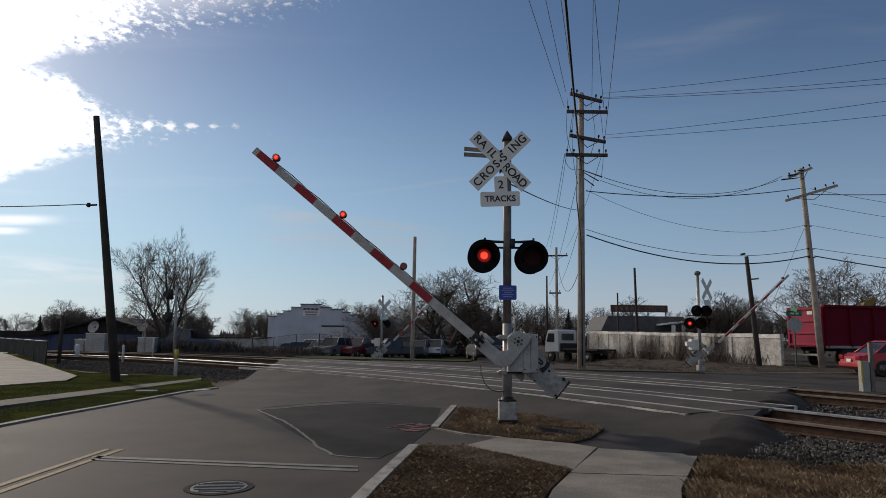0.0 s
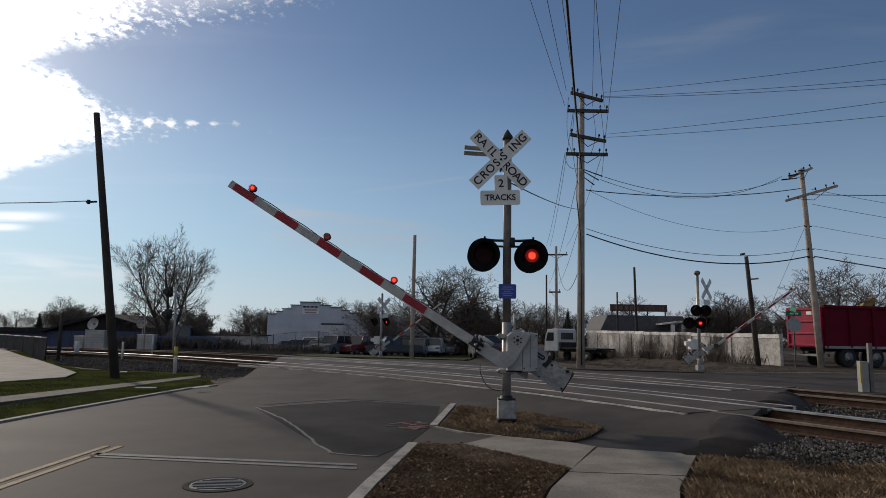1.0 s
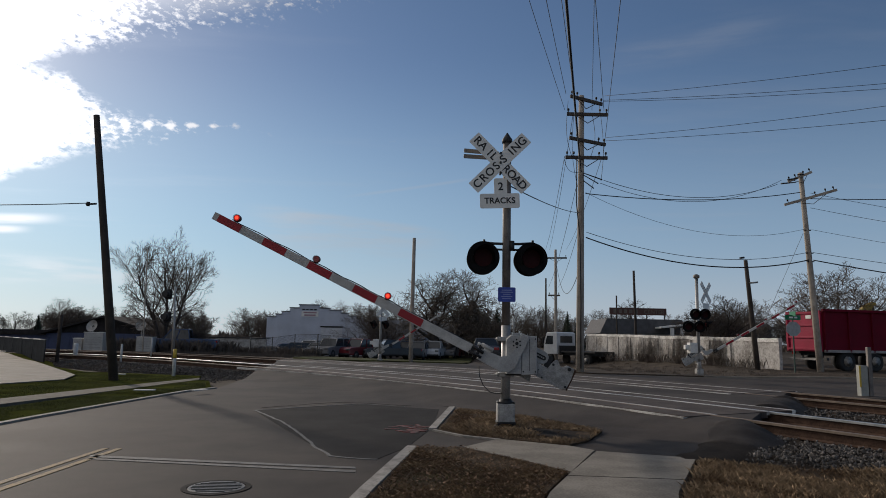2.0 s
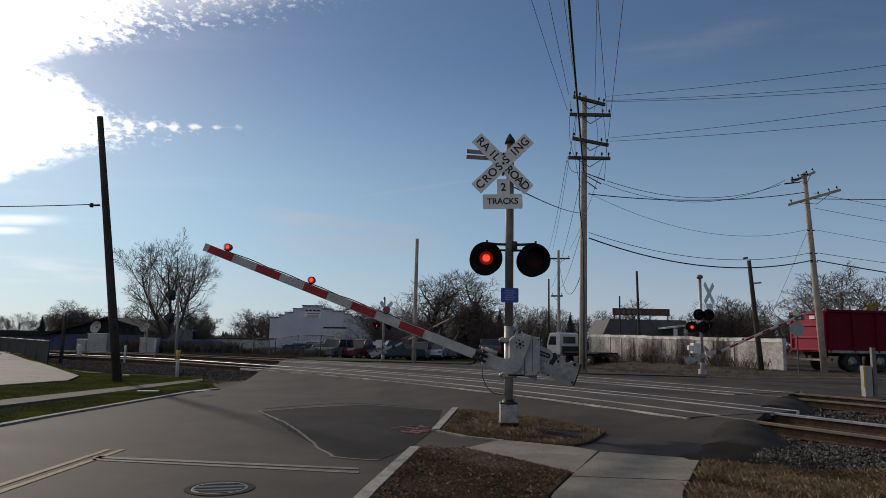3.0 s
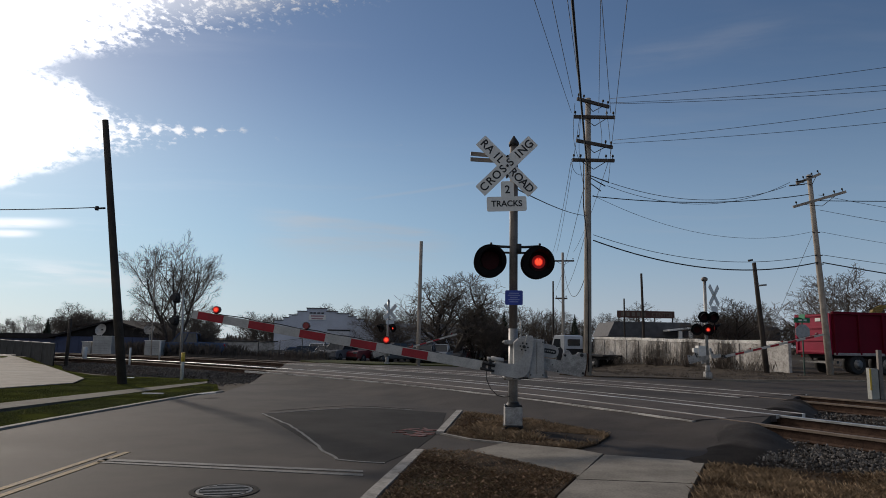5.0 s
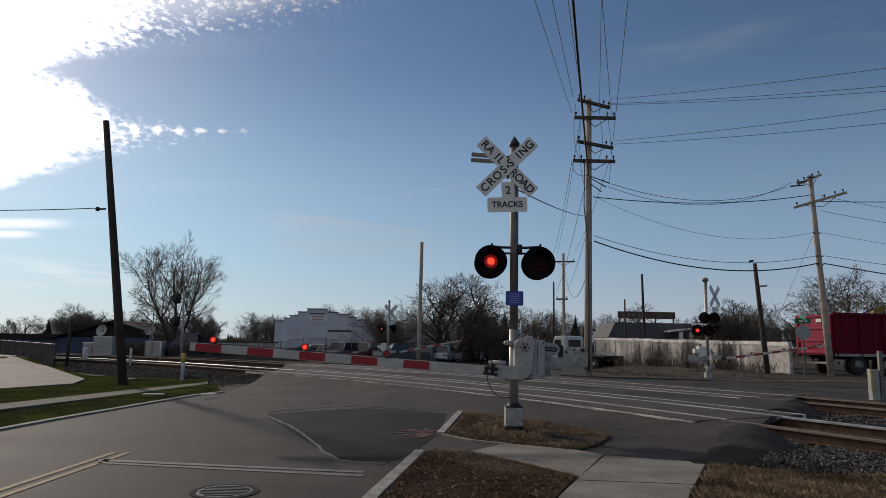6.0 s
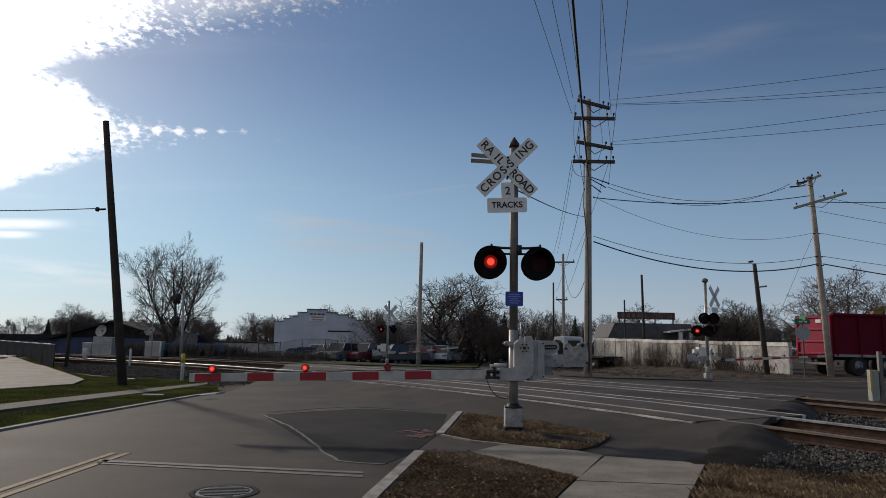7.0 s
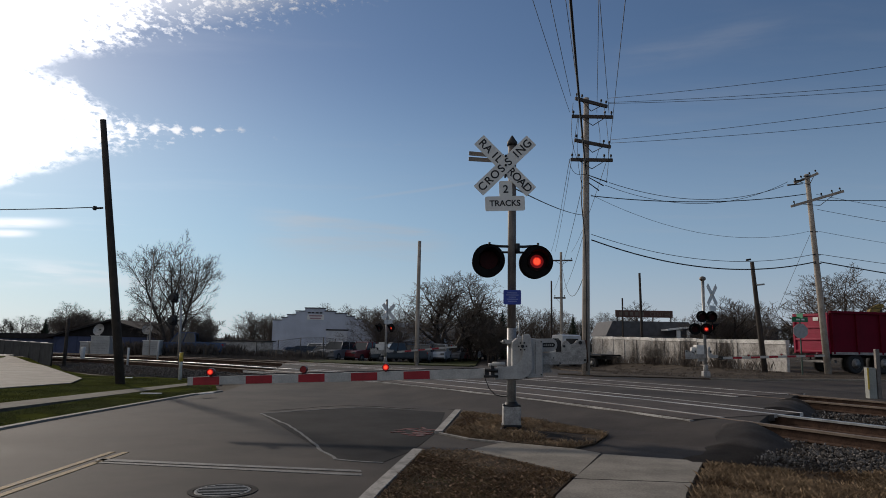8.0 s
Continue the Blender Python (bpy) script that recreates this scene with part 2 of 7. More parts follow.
RAIL_RUST = pm("rail_rust", (0.048, 0.027, 0.019), 0.9, 0.35, 6, 60, 0.3, col2=(0.092, 0.054, 0.037), spec=0.2)
TIE_WOOD = pm("sleeper_wood", (0.075, 0.055, 0.042), 0.95, 0.35, 5, 50, 0.6, per_object=0.25)
RUBBER_PANEL = pm("crossing_panel", (0.062, 0.049, 0.042), 0.85, 0.3, 1.5, 40, 0.4, col2=(0.105, 0.086, 0.074), spec=0.2)
ALU = pm("galvanised_steel", (0.33, 0.325, 0.315), 0.5, 0.22, 5, 40, 0.1, metal=0.6)
MAST_UPPER = pm("dark_brown_steel", (0.17, 0.15, 0.135), 0.6, 0.25, 5, 40, 0.1, metal=0.4)
GREY_PAINT = pm("silver_grey_paint", (0.33, 0.325, 0.315), 0.65, 0.16, 3, 45, 0.12, col2=(0.43, 0.425, 0.41))
CHIPPED = pm("chipped_grey_paint", (0.30, 0.29, 0.275), 0.7, 0.35, 7, 50, 0.15, col2=(0.43, 0.42, 0.40))
BLACK = pm("black_paint", (0.012, 0.012, 0.013), 0.6, 0.3, 6, 50, 0.1)
BLACK_GLOSS = pm("black_hood", (0.009, 0.009, 0.010), 0.85, 0.3, 6, 50, 0.05, spec=0.15)
SIGN_WHITE = pm("sign_white", (0.74, 0.73, 0.69), 0.6, 0.08, 5, 50, 0.04)
LETTER = pm("sign_black", (0.02, 0.02, 0.022), 0.6, 0.2, 5, 50, 0.0)
SIGN_BLUE = pm("sign_blue", (0.035, 0.065, 0.33), 0.5, 0.15, 5, 50, 0.03)
BLUE_PALE = pm("sign_blue_print", (0.22, 0.26, 0.50), 0.6, 0.1, 5, 50, 0.0)
BOOM_WHITE = pm("boom_white", (0.42, 0.405, 0.375), 0.65, 0.16, 4, 50, 0.06, col2=(0.54, 0.52, 0.485))
BOOM_RED = pm("boom_red", (0.32, 0.012, 0.02), 0.55, 0.2, 4, 50, 0.06)
LENS_DARK = pm("lens_unlit", (0.03, 0.003, 0.004), 0.5, 0.2, 20, 90, 0.0, spec=0.12)
LENS_RED = glass_mat("lens_red", (0.30, 0.012, 0.012), 0.2)
GLOW_RED = glow_mat("lamp_lit_red", (1.0, 0.025, 0.012), 0.85)
GLOW_FAINT = glow_mat("lamp_lit_faint", (1.0, 0.015, 0.012), 0.16)
GLOW_SOFT = glow_mat("lamp_lit_soft", (1.0, 0.02, 0.015), 0.7)
GLOW_CORE = glow_mat("lamp_lit_core", (1.0, 0.075, 0.028), 2.1)
POLE_WOOD = pm("pole_wood", (0.30, 0.255, 0.21), 0.9, 0.2, 2, 30, 0.4, col2=(0.44, 0.385, 0.325))
POLE_DARK = pm("pole_creosote", (0.035, 0.027, 0.022), 0.9, 0.3, 2, 30, 0.4, col2=(0.06, 0.046, 0.037))
ARM_WOOD = pm("crossarm_wood", (0.075, 0.06, 0.05), 0.9, 0.3, 3, 40, 0.3)
CABLE = pm("cable_black", (0.012, 0.012, 0.013), 0.6, 0.2, 5, 50, 0.0)
WIRE = pm("wire_dark", (0.04, 0.042, 0.048), 0.6, 0.2, 5, 50, 0.0)
BARK = pm("bark", (0.045, 0.036, 0.030), 0.95, 0.3, 6, 40, 0.4, col2=(0.085, 0.068, 0.056))
TWIG = pm("twig", (0.10, 0.08, 0.065), 0.95, 0.3, 4, 40, 0.0, col2=(0.16, 0.13, 0.105))
NEEDLE = pm("conifer_needles", (0.02, 0.032, 0.016), 0.95, 0.35, 4, 40, 0.2)
DRY_BLADE = pm("dry_grass_blade", (0.19, 0.128, 0.074), 0.9, 0.35, 3, 40, 0.0, col2=(0.36, 0.26, 0.16), spec=0.2, per_piece=0.5)
BROWN_BLADE = pm("brown_grass_blade", (0.10, 0.058, 0.032), 0.9, 0.35, 2.5, 40, 0.0, col2=(0.19, 0.125, 0.068), spec=0.2, per_piece=0.55)
OLIVE_BLADE = pm("olive_grass_blade", (0.055, 0.058, 0.02), 0.9, 0.35, 2.5, 40, 0.0, col2=(0.10, 0.10, 0.035), spec=0.2, per_piece=0.4)
GREEN_BLADE = pm("green_grass_blade", (0.085, 0.088, 0.028), 0.9, 0.3, 0.8, 30, 0.0, col2=(0.185, 0.18, 0.062), spec=0.2, per_piece=0.4)
LEAF_DRY = pm("fallen_leaf", (0.11, 0.062, 0.036), 0.9, 0.35, 9, 40, 0.0, col2=(0.24, 0.15, 0.09), spec=0.2, per_piece=0.55)
TYRE = pm("tyre_rubber", (0.018, 0.018, 0.018), 0.85, 0.2, 6, 60, 0.2)
RIM = pm("wheel_rim", (0.17, 0.17, 0.168), 0.55, 0.15, 6, 50, 0.05, metal=0.7)
CAR_GLASS = glass_mat("car_glass", (0.025, 0.03, 0.035), 0.08)

# ---------------------------------------------------------------- building helpers


def box(bm, cx, cy, cz, sx, sy, sz, m=None, bev=0.0):
    r = bmesh.ops.create_cube(bm, size=1.0, matrix=Matrix.Translation((cx, cy, cz)) @ Matrix.Diagonal((sx, sy, sz, 1)))
    vs = r["verts"]
    if bev:
        es = list({e for v in vs for e in v.link_edges})
        vs = list({v for f in bmesh.ops.bevel(bm, geom=es, offset=bev, segments=2, affect='EDGES', profile=0.5)["faces"] for v in f.verts} | {v for v in vs if v.is_valid})
    if m is not None:
        bmesh.ops.transform(bm, matrix=m, verts=[v for v in vs if v.is_valid])
    return vs


def tube(bm, pts, radii, seg=8, caps=True):
    """A round tube along pts, with a radius for each."""
    pts = [Vector(p) for p in pts]
    if not hasattr(radii, "__len__"):
        radii = [radii] * len(pts)
    rings = []
    for i, p in enumerate(pts):
        d = (pts[min(i + 1, len(pts) - 1)] - pts[max(i - 1, 0)]).normalized()
        a = d.orthogonal().normalized() if abs(d.z) > 0.9 else d.cross(Vector((0, 0, 1))).normalized()
        b = d.cross(a)
        rings.append([bm.verts.new(p + (a * math.cos(k * 2 * math.pi / seg) + b * math.sin(k * 2 * math.pi / seg)) * radii[i]) for k in range(seg)])
    for r0, r1 in zip(rings, rings[1:]):
        for k in range(seg):
            f = bm.faces.new((r0[k], r0[(k + 1) % seg], r1[(k + 1) % seg], r1[k]))
            f.smooth = True
    if caps:
        bm.faces.new(rings[0]); bm.faces.new(rings[-1])


def prism(bm, outline, y0, y1, m=None, bev=0.0):
    """An outline in x and z, drawn through from y0 to y1."""
    a = [bm.verts.new((x, y0, z)) for x, z in outline]
    b = [bm.verts.new((x, y1, z)) for x, z in outline]
    n = len(a)
    fs = [bm.faces.new(a), bm.faces.new(b[::-1])]
    for i in range(n):
        fs.append(bm.faces.new((a[i], b[i], b[(i + 1) % n], a[(i + 1) % n])))
    vs = a + b
    if bev:
        es = list({e for f in fs[:2] for e in f.edges})
        bmesh.ops.bevel(bm, geom=es, offset=bev, segments=2, affect='EDGES', profile=0.5)
        vs = None
    if m is not None:
        bmesh.ops.transform(bm, matrix=m, verts=vs if vs else list(bm.verts))


def finish(bm):
    bmesh.ops.recalc_face_normals(bm, faces=bm.faces)
    return bm


def link_mesh(name, bm, material):
    me = bpy.data.meshes.new(name)
    finish(bm).to_mesh(me)
    bm.free()
    me.materials.append(material)
    return new(name, me)


def part(name, bm, material, parent, label=""):
    ob = link_mesh(name, bm, material)
    ob.parent = parent
    return tagged(ob, label)


def thing(name, m, label, category, group=""):
    ob = new(name)
    ob.empty_display_size = 0.2
    ob.matrix_world = m
    return tagged(ob, label, category, group)


def words(text, size, material, parent, m, name="lettering"):
    cu = bpy.data.curves.new(name, 'FONT')
    cu.body, cu.size, cu.align_x, cu.align_y, cu.extrude = text, size, 'CENTER', 'CENTER', 0.001
    cu.offset = 0.003
    tmp = new("lettering_curve", cu)
    me = bpy.data.meshes.new_from_object(tmp)
    bpy.data.objects.remove(tmp)
    bpy.data.curves.remove(cu)
    me.materials.append(material)
    ob = new(name, me)
    ob.parent = parent
    ob.matrix_local = m @ pose(0, 0, 0, 90, 0, 0)
    return ob


def smooth(v):
    v = min(1.0, max(0.0, v))
    return v * v * (3 - 2 * v)


# ---------------------------------------------------------------- the lie of the land
NEAR_TRACK = [Vector(p) for p in ((60, -85), (40, -50), (22, -18), (14, -4), (9.4, 4.2), (6.2, 9.85), (5.25, 11.6), (3.85, 14.1), (1.9, 17), (-0.8, 20.4), (-3.8, 23.4),
                                  (-7.2, 26.4), (-13.2, 31.3), (-20, 35.0), (-32, 39.5), (-50, 43), (-90, 46), (-160, 47))]


def spline(pts, step):
    """An even Catmull-Rom line through pts."""
    out = []
    for i in range(len(pts) - 1):
        p0, p1, p2, p3 = pts[max(i - 1, 0)], pts[i], pts[i + 1], pts[min(i + 2, len(pts) - 1)]
        n = max(1, int((p2 - p1).length / step))
        for k in range(n):
            t = k / n
            out.append(0.5 * ((2 * p1) + (p2 - p0) * t + (2 * p0 - 5 * p1 + 4 * p2 - p3) * t * t + (3 * p1 - p0 - 3 * p2 + p3) * t ** 3))
    return out + [pts[-1]]


def shifted(line, d):
    """The line moved d metres to its right-hand, far side."""
    out = []
    for i, p in enumerate(line):
        v = (line[min(i + 1, len(line) - 1)] - line[max(i - 1, 0)]).normalized()
        out.append(p + Vector((v.y, -v.x)) * d)
    return out


TRACK_GAP = 4.95
NEAR_LINE = spline(NEAR_TRACK, 1.0)
FAR_LINE = shifted(NEAR_LINE, TRACK_GAP)
MID = np.array([tuple(p) for p in shifted(NEAR_LINE, TRACK_GAP / 2)])
MID_WAY = np.gradient(MID, axis=0)
MID_WAY /= np.linalg.norm(MID_WAY, axis=1)[:, None]


def side_of_track(x, y):
    """Metres from the middle of the two tracks, positive on the far side."""
    d = MID - (x, y)
    i = int(np.argmin((d * d).sum(1)))
    w = MID_WAY[i]
    return float(-(d[i][0] * w[1] - d[i][1] * w[0]))


def gz(x, y):
    """Height of the made ground: a hump over the tracks, lower land beyond them to the west."""
    s = side_of_track(x, y)
    z = 0.22 * smooth((5.8 - abs(s)) / 2.3)
    if s > 0:
        z -= max(1.25 * smooth((s - 16) / 10) * smooth((-x - 8) / 8), 0.75 * smooth((s - 8) / 26) * smooth((17 - x) / 6))
    return z

# ---------------------------------------------------------------- ground


def axis(lo, hi, dense_lo, dense_hi, step):
    a = list(np.arange(dense_lo, dense_hi + step / 2, step))
    d, x = step, dense_hi
    while x < hi:
        d *= 1.5; x += d; a.append(min(x, hi))
    d, x = step, dense_lo
    while x > lo:
        d *= 1.5; x -= d; a.insert(0, max(x, lo))
    return a


def in_crossing(x, y):
    """Whether the road surface covers the tracks here."""
    right = x < 4.75 + (y - 10.2) * 0.585
    left = x > -5.7 - (y - 17.5) * 0.06
    return right and left


def make_ground():
    xs, ys = axis(-1500, 1500, -60, 60, 1.2), axis(-1500, 1500, -20, 70, 1.2)
    verts, faces = [], []
    for y in ys:
        for x in xs:
            z = gz(x, y) - 0.09
            s = abs(side_of_track(x, y)) if -60 <= x <= 60 and -30 <= y <= 75 else 99
            if s < 5.0:
                z -= 0.35
            verts.append((x, y, z))
    w = len(xs)
    for j in range(len(ys) - 1):
        for i in range(w - 1):
            a = j * w + i
            faces.append((a, a + 1, a + w + 1, a + w))
    me = bpy.data.meshes.new("ground")
    me.from_pydata(verts, [], faces)
    me.materials.append(DIRT)
    me.polygons.foreach_set("use_smooth", [True] * len(faces))
    tagged(new("ground", me), "bare brown dirt and trodden dry ground to the horizon", "ground", kind="structure")


def slab(name, pts, lift, thick, material, label="", category="", longest=1.2, parent=None, kind="structure"):
    """A sheet of ground with an outline, laid over the land at a height of lift, with real edges."""
    bm = bmesh.new()
    f = bm.faces.new([bm.verts.new((x, y, 0)) for x, y in pts])
    bmesh.ops.triangulate(bm, faces=[f])
    for _ in range(8):
        es = [e for e in bm.edges if e.calc_length() > longest * (1 + max(0, (e.verts[0].co.length - 25) / 20))]
        if not es:
            break
        bmesh.ops.subdivide_edges(bm, edges=es, cuts=1)
        bmesh.ops.triangulate(bm, faces=bm.faces)
    top = list(bm.faces)
    r = bmesh.ops.extrude_face_region(bm, geom=top)
    low = {v for v in r["geom"] if isinstance(v, bmesh.types.BMVert)}
    for v in bm.verts:
        v.co.z = gz(v.co.x, v.co.y) + lift - (thick if v in low else 0)
    ob = link_mesh(name, bm, material)
    if parent is not None:
        ob.parent = parent
        return tagged(ob, label)
    return tagged(ob, label, category, kind=kind)


def ragged(pts, step=0.12, amount=0.018):
    """A line broken up into small uneven steps."""
    return [(p.x + noise.noise((p.x * 5, p.y * 5, 1)) * amount * 2, p.y + noise.noise((p.x * 5, p.y * 5, 7)) * amount * 2) for p in spline([Vector(p) for p in pts], step)]


def strip(pts, width):
    """The outline of a band of a width along pts."""
    pts = [Vector(p) for p in pts]
    a, b = shifted(pts, -width / 2), shifted(pts, width / 2)
    return [tuple(p) for p in a + b[::-1]]


make_ground()
LEFT_KERB = [(-6.95, -25), (-6.49, 10.16), (-6.3, 12.18), (-5.95, 16.3), (-5.6, 17.5)]
road = slab("road", LEFT_KERB + [(-5.9, 20.5), (-6.3, 26), (-7.5, 33), (-3.5, 38.5), (1.9, 39.6), (6.9, 110), (13, 170), (18, 170), (13.2, 110), (8.0, 42), (7.3, 31.2), (8.84, 30.6),
                                 (13.4, 30.6), (20.2, 30.6), (60, 26), (60, 12), (30, 16.5), (14.5, 18.6), (10.2, 18.2), (8.6, 16.6), (4.6, 10.1), (4.0, 9.0), (3.25, 8.2), (2.0, 8.8), (0.6, 6.0), (-0.7, 4.0), (-1.5, -25)],
            0.0, 0.3, ASPHALT, "worn grey asphalt road with cracks and faded lines", "road")
slab("asphalt_patch", [(-3.33, 12.72), (-1.54, 14.2), (0.1, 13.5), (-0.05, 10.6), (-0.33, 8.87), (-0.65, 7.95), (-1.2, 8.1)], 0.004, 0.02, ASPHALT_NEW,
     "darker newer asphalt patch in the road", "asphalt patch", parent=road)
for pts in ([(-3.33, 12.74), (-2.35, 10.9), (-1.45, 8.65), (-1.2, 8.12)], [(-1.2, 8.12), (-0.95, 7.98), (-0.62, 7.93)], [(-3.33, 12.74), (-2.4, 13.6), (-1.54, 14.2), (-0.6, 13.9)]):
    slab("crack_seal", strip(ragged(pts), 0.04), 0.008, 0.02, CRACK_FILL, parent=road)
slab("stop_line", [(-3.9, 7.89), (-3.84, 7.76), (-0.82, 7.37), (-0.84, 7.47)], 0.006, 0.02, WHITE_LINE, "faded white stop line", parent=road)
slab("stop_line", [(-3.83, 7.71), (-3.78, 7.63), (-0.80, 7.17), (-0.81, 7.28)], 0.006, 0.02, WHITE_LINE, "faded white stop line", parent=road)
for dx in (0, 0.22):
    slab("centre_line", [(-4.35 + dx, -20), (-4.26 + dx, -20), (-3.91 + dx * 0.75, 8.35), (-3.985 + dx * 0.75, 8.35)], 0.006, 0.02, YELLOW_LINE, "worn yellow centre line", parent=road)
CRACK_DARK = pm("open_crack", (0.018, 0.016, 0.015), 0.9, 0.3, 8, 60, 0.2, spec=0.05)
for pts in ([(-3.3, 13.2), (-2.0, 14.5), (-0.7, 14.15), (0.3, 14.0)],):
    slab("open_crack", strip(ragged(pts, 0.1, 0.03), 0.010), 0.0045, 0.02, CRACK_DARK, "open dark crack", parent=road)
# scribbled red survey paint
rs = random.Random(6)
for k in range(16):
    x0, y0, turn = rs.uniform(-0.66, -0.12), rs.uniform(10.15, 10.95), rs.uniform(-0.9, 0.5)
    ln = rs.uniform(0.12, 0.34)
    mark = ragged([(x0 - ln * math.cos(turn) / 2, y0 - ln * math.sin(turn)), (x0, y0 + rs.uniform(-0.05, 0.05)), (x0 + ln * math.cos(turn) / 2, y0 + ln * math.sin(turn))], 0.05, 0.02)
    slab("survey_mark", strip(mark, rs.uniform(0.035, 0.08)), 0.0085 + 0.0004 * k, 0.02, RED_SPRAY, "faded red survey paint", parent=road)


def make_manhole():
    m = thing("manhole_cover", pose(-1.98, 6.39, 0.0), "round cast-iron manhole cover sunk in worn asphalt", "manhole cover")
    bm = bmesh.new()
    tube(bm, [(0, 0, -0.05), (0, 0, 0.008)], 0.25, 36)
    part("lid", bm, pm("cast_iron", (0.10, 0.098, 0.095), 0.55, 0.3, 8, 50, 0.2, metal=0.5), m)
    bm = bmesh.new()
    for a in range(36):
        t0, t1 = a * math.pi / 18, (a + 1) * math.pi / 18
        for r0, r1 in ((0.262, 0.31),):
            q = [bm.verts.new((r * math.cos(t), r * math.sin(t), 0.007)) for r, t in ((r0, t0), (r1, t0), (r1, t1), (r0, t1))]
            bm.faces.new(q)
    bmesh.ops.remove_doubles(bm, verts=bm.verts, dist=0.001)
    r = bmesh.ops.extrude_face_region(bm, geom=list(bm.faces))
    for v in r["geom"]:
        if isinstance(v, bmesh.types.BMVert):
            v.co.z -= 0.05
    part("ring", bm, ASPHALT_NEW, m, "dark asphalt collar")
    bm = bmesh.new()
    for i in range(-3, 4):
        box(bm, 0, i * 0.06, 0.012, 2 * math.sqrt(0.22 ** 2 - (i * 0.06) ** 2), 0.02, 0.008)
    part("ribs", bm, pm("cast_iron_worn", (0.105, 0.102, 0.098), 0.5, 0.3, 8, 50, 0.2, metal=0.5), m)


make_manhole()

# kerbs, walks and verges
slab("kerb_left", strip([(-6.93, -25), (-6.55, 8), (-6.42, 11.3), (-6.2, 14), (-5.98, 16.5), (-5.66, 17.6)], 0.12), 0.03, 0.2, KERB, "pale concrete kerb beside the grass", "kerb")
slab("verge_left", [(-7.9, -25), (-7.0, -25), (-6.58, 10.16), (-6.4, 12.18), (-6.04, 16.3), (-5.75, 17.6), (-6.6, 20), (-7.0, 20.3), (-7.45, 16.3), (-7.65, 12.6)], 0.025, 0.2, TURF, "short green grass verge", "grass")
slab("pavement_left", [(-9.3, -25), (-7.95, -25), (-8.05, 12.6), (-7.5, 16.3), (-7.0, 20.3), (-7.3, 21.2), (-8.1, 17.2), (-8.75, 13.4)], 0.03, 0.2, CONCRETE_DIM, "narrow concrete pavement between grass strips", "pavement")
slab("lawn_left", [(-10.9, -25), (-9.35, -25), (-8.78, 13.4), (-8.14, 17.2), (-7.34, 21.2), (-7.6, 22.2), (-12, 23.4), (-14.6, 26.2), (-16.6, 29.6), (-19, 32.3), (-25, 37.6), (-25.6, 37.0), (-19.2, 31.3), (-17.45, 29.6), (-11.12, 21.3), (-10.3, 19.2), (-10.95, 16.99), (-13, 14)],
     0.025, 0.2, TURF, "short green lawn beside a concrete drive", "grass")
slab("driveway", [(-60, -25), (-11.0, -25), (-13.1, 14), (-11.0, 17.0), (-10.4, 19.2), (-11.2, 21.3), (-17.6, 30.0), (-27, 40), (-60, 46)], 0.05, 0.2, CONCRETE, "pale concrete parking apron", "driveway")

slab("kerb_right", strip([(-1.35, -6), (-0.95, 3), (-0.6, 6.3), (-0.27, 8.75)], 0.13), 0.04, 0.25, KERB, "pale concrete kerb along the dry verge", "kerb")
slab("verge_right", [(-1.25, -6), (-0.86, 3), (-0.52, 6.3), (-0.2, 8.78), (0.38, 8.80), (1.43, 7.3), (1.05, 6.35), (-0.1, 2.5), (-0.3, -6)], 0.025, 0.25, DRY_SOIL, "dry brown winter verge with fallen leaves", "grass")
slab("pavement_right", [(0.38, 8.84), (0.9, 9.6), (1.8, 9.1), (2.06, 8.77), (2.02, 8.70), (1.47, 7.34)], 0.02, 0.25, CONCRETE, "cracked concrete pavement slab at the kerb", "pavement")
slab("pavement_walk", [(1.46, 7.30), (2.06, 8.69), (3.17, 8.30), (2.30, 6.47), (0.9, 2.5), (0.6, -6), (-0.25, -6), (-0.05, 2.5), (1.08, 6.36)], 0.024, 0.25, CONCRETE, "concrete pavement slab with a dark joint", "pavement")
for pts in ([(1.36, 7.12), (1.95, 7.06), (2.58, 7.0)], [(0.98, 5.2), (1.4, 5.15), (1.9, 5.1)]):
    slab("pavement_joint", strip(ragged(pts, 0.1, 0.008), 0.016), 0.0265, 0.02, ASPHALT_NEW, "dark joint across the pavement", "joint")
slab("kerb_island", strip([(-0.02, 10.45), (0.36, 13.7)], 0.12), 0.04, 0.2, KERB, "short pale concrete kerb of an island", "kerb")
slab("kerb_island_front", strip([(0.0, 10.42), (0.42, 9.85), (0.92, 9.55)], 0.05), 0.025, 0.2, KERB, "thin broken concrete edge", "kerb")
slab("verge_island", [(0.05, 10.45), (0.44, 9.88), (0.95, 9.6), (1.8, 9.14), (2.15, 9.55), (2.55, 10.4), (1.75, 12.0), (0.44, 13.5)], 0.025, 0.2, DRY_SOIL, "dry grass island round the signal base", "grass")
slab("verge_track", [(3.2, 8.22), (3.6, 7.8), (4.8, 7.35), (6.9, 4.6), (12, -5), (14, -12), (0.75, -12), (0.75, 2.4), (2.33, 6.40)], 0.02, 0.3, DRY_SOIL, "dry tawny grass beside the ballast", "grass")
slab("asphalt_apron", [(2.1, 8.80), (3.22, 8.38), (3.4, 8.45), (4.1, 9.55), (4.5, 10.2), (4.4, 10.9), (3.2, 11.5), (2.6, 11.0), (2.15, 9.6), (1.85, 9.15)], 0.004, 0.05, ASPHALT, "grey asphalt apron beside the rails", "asphalt patch")
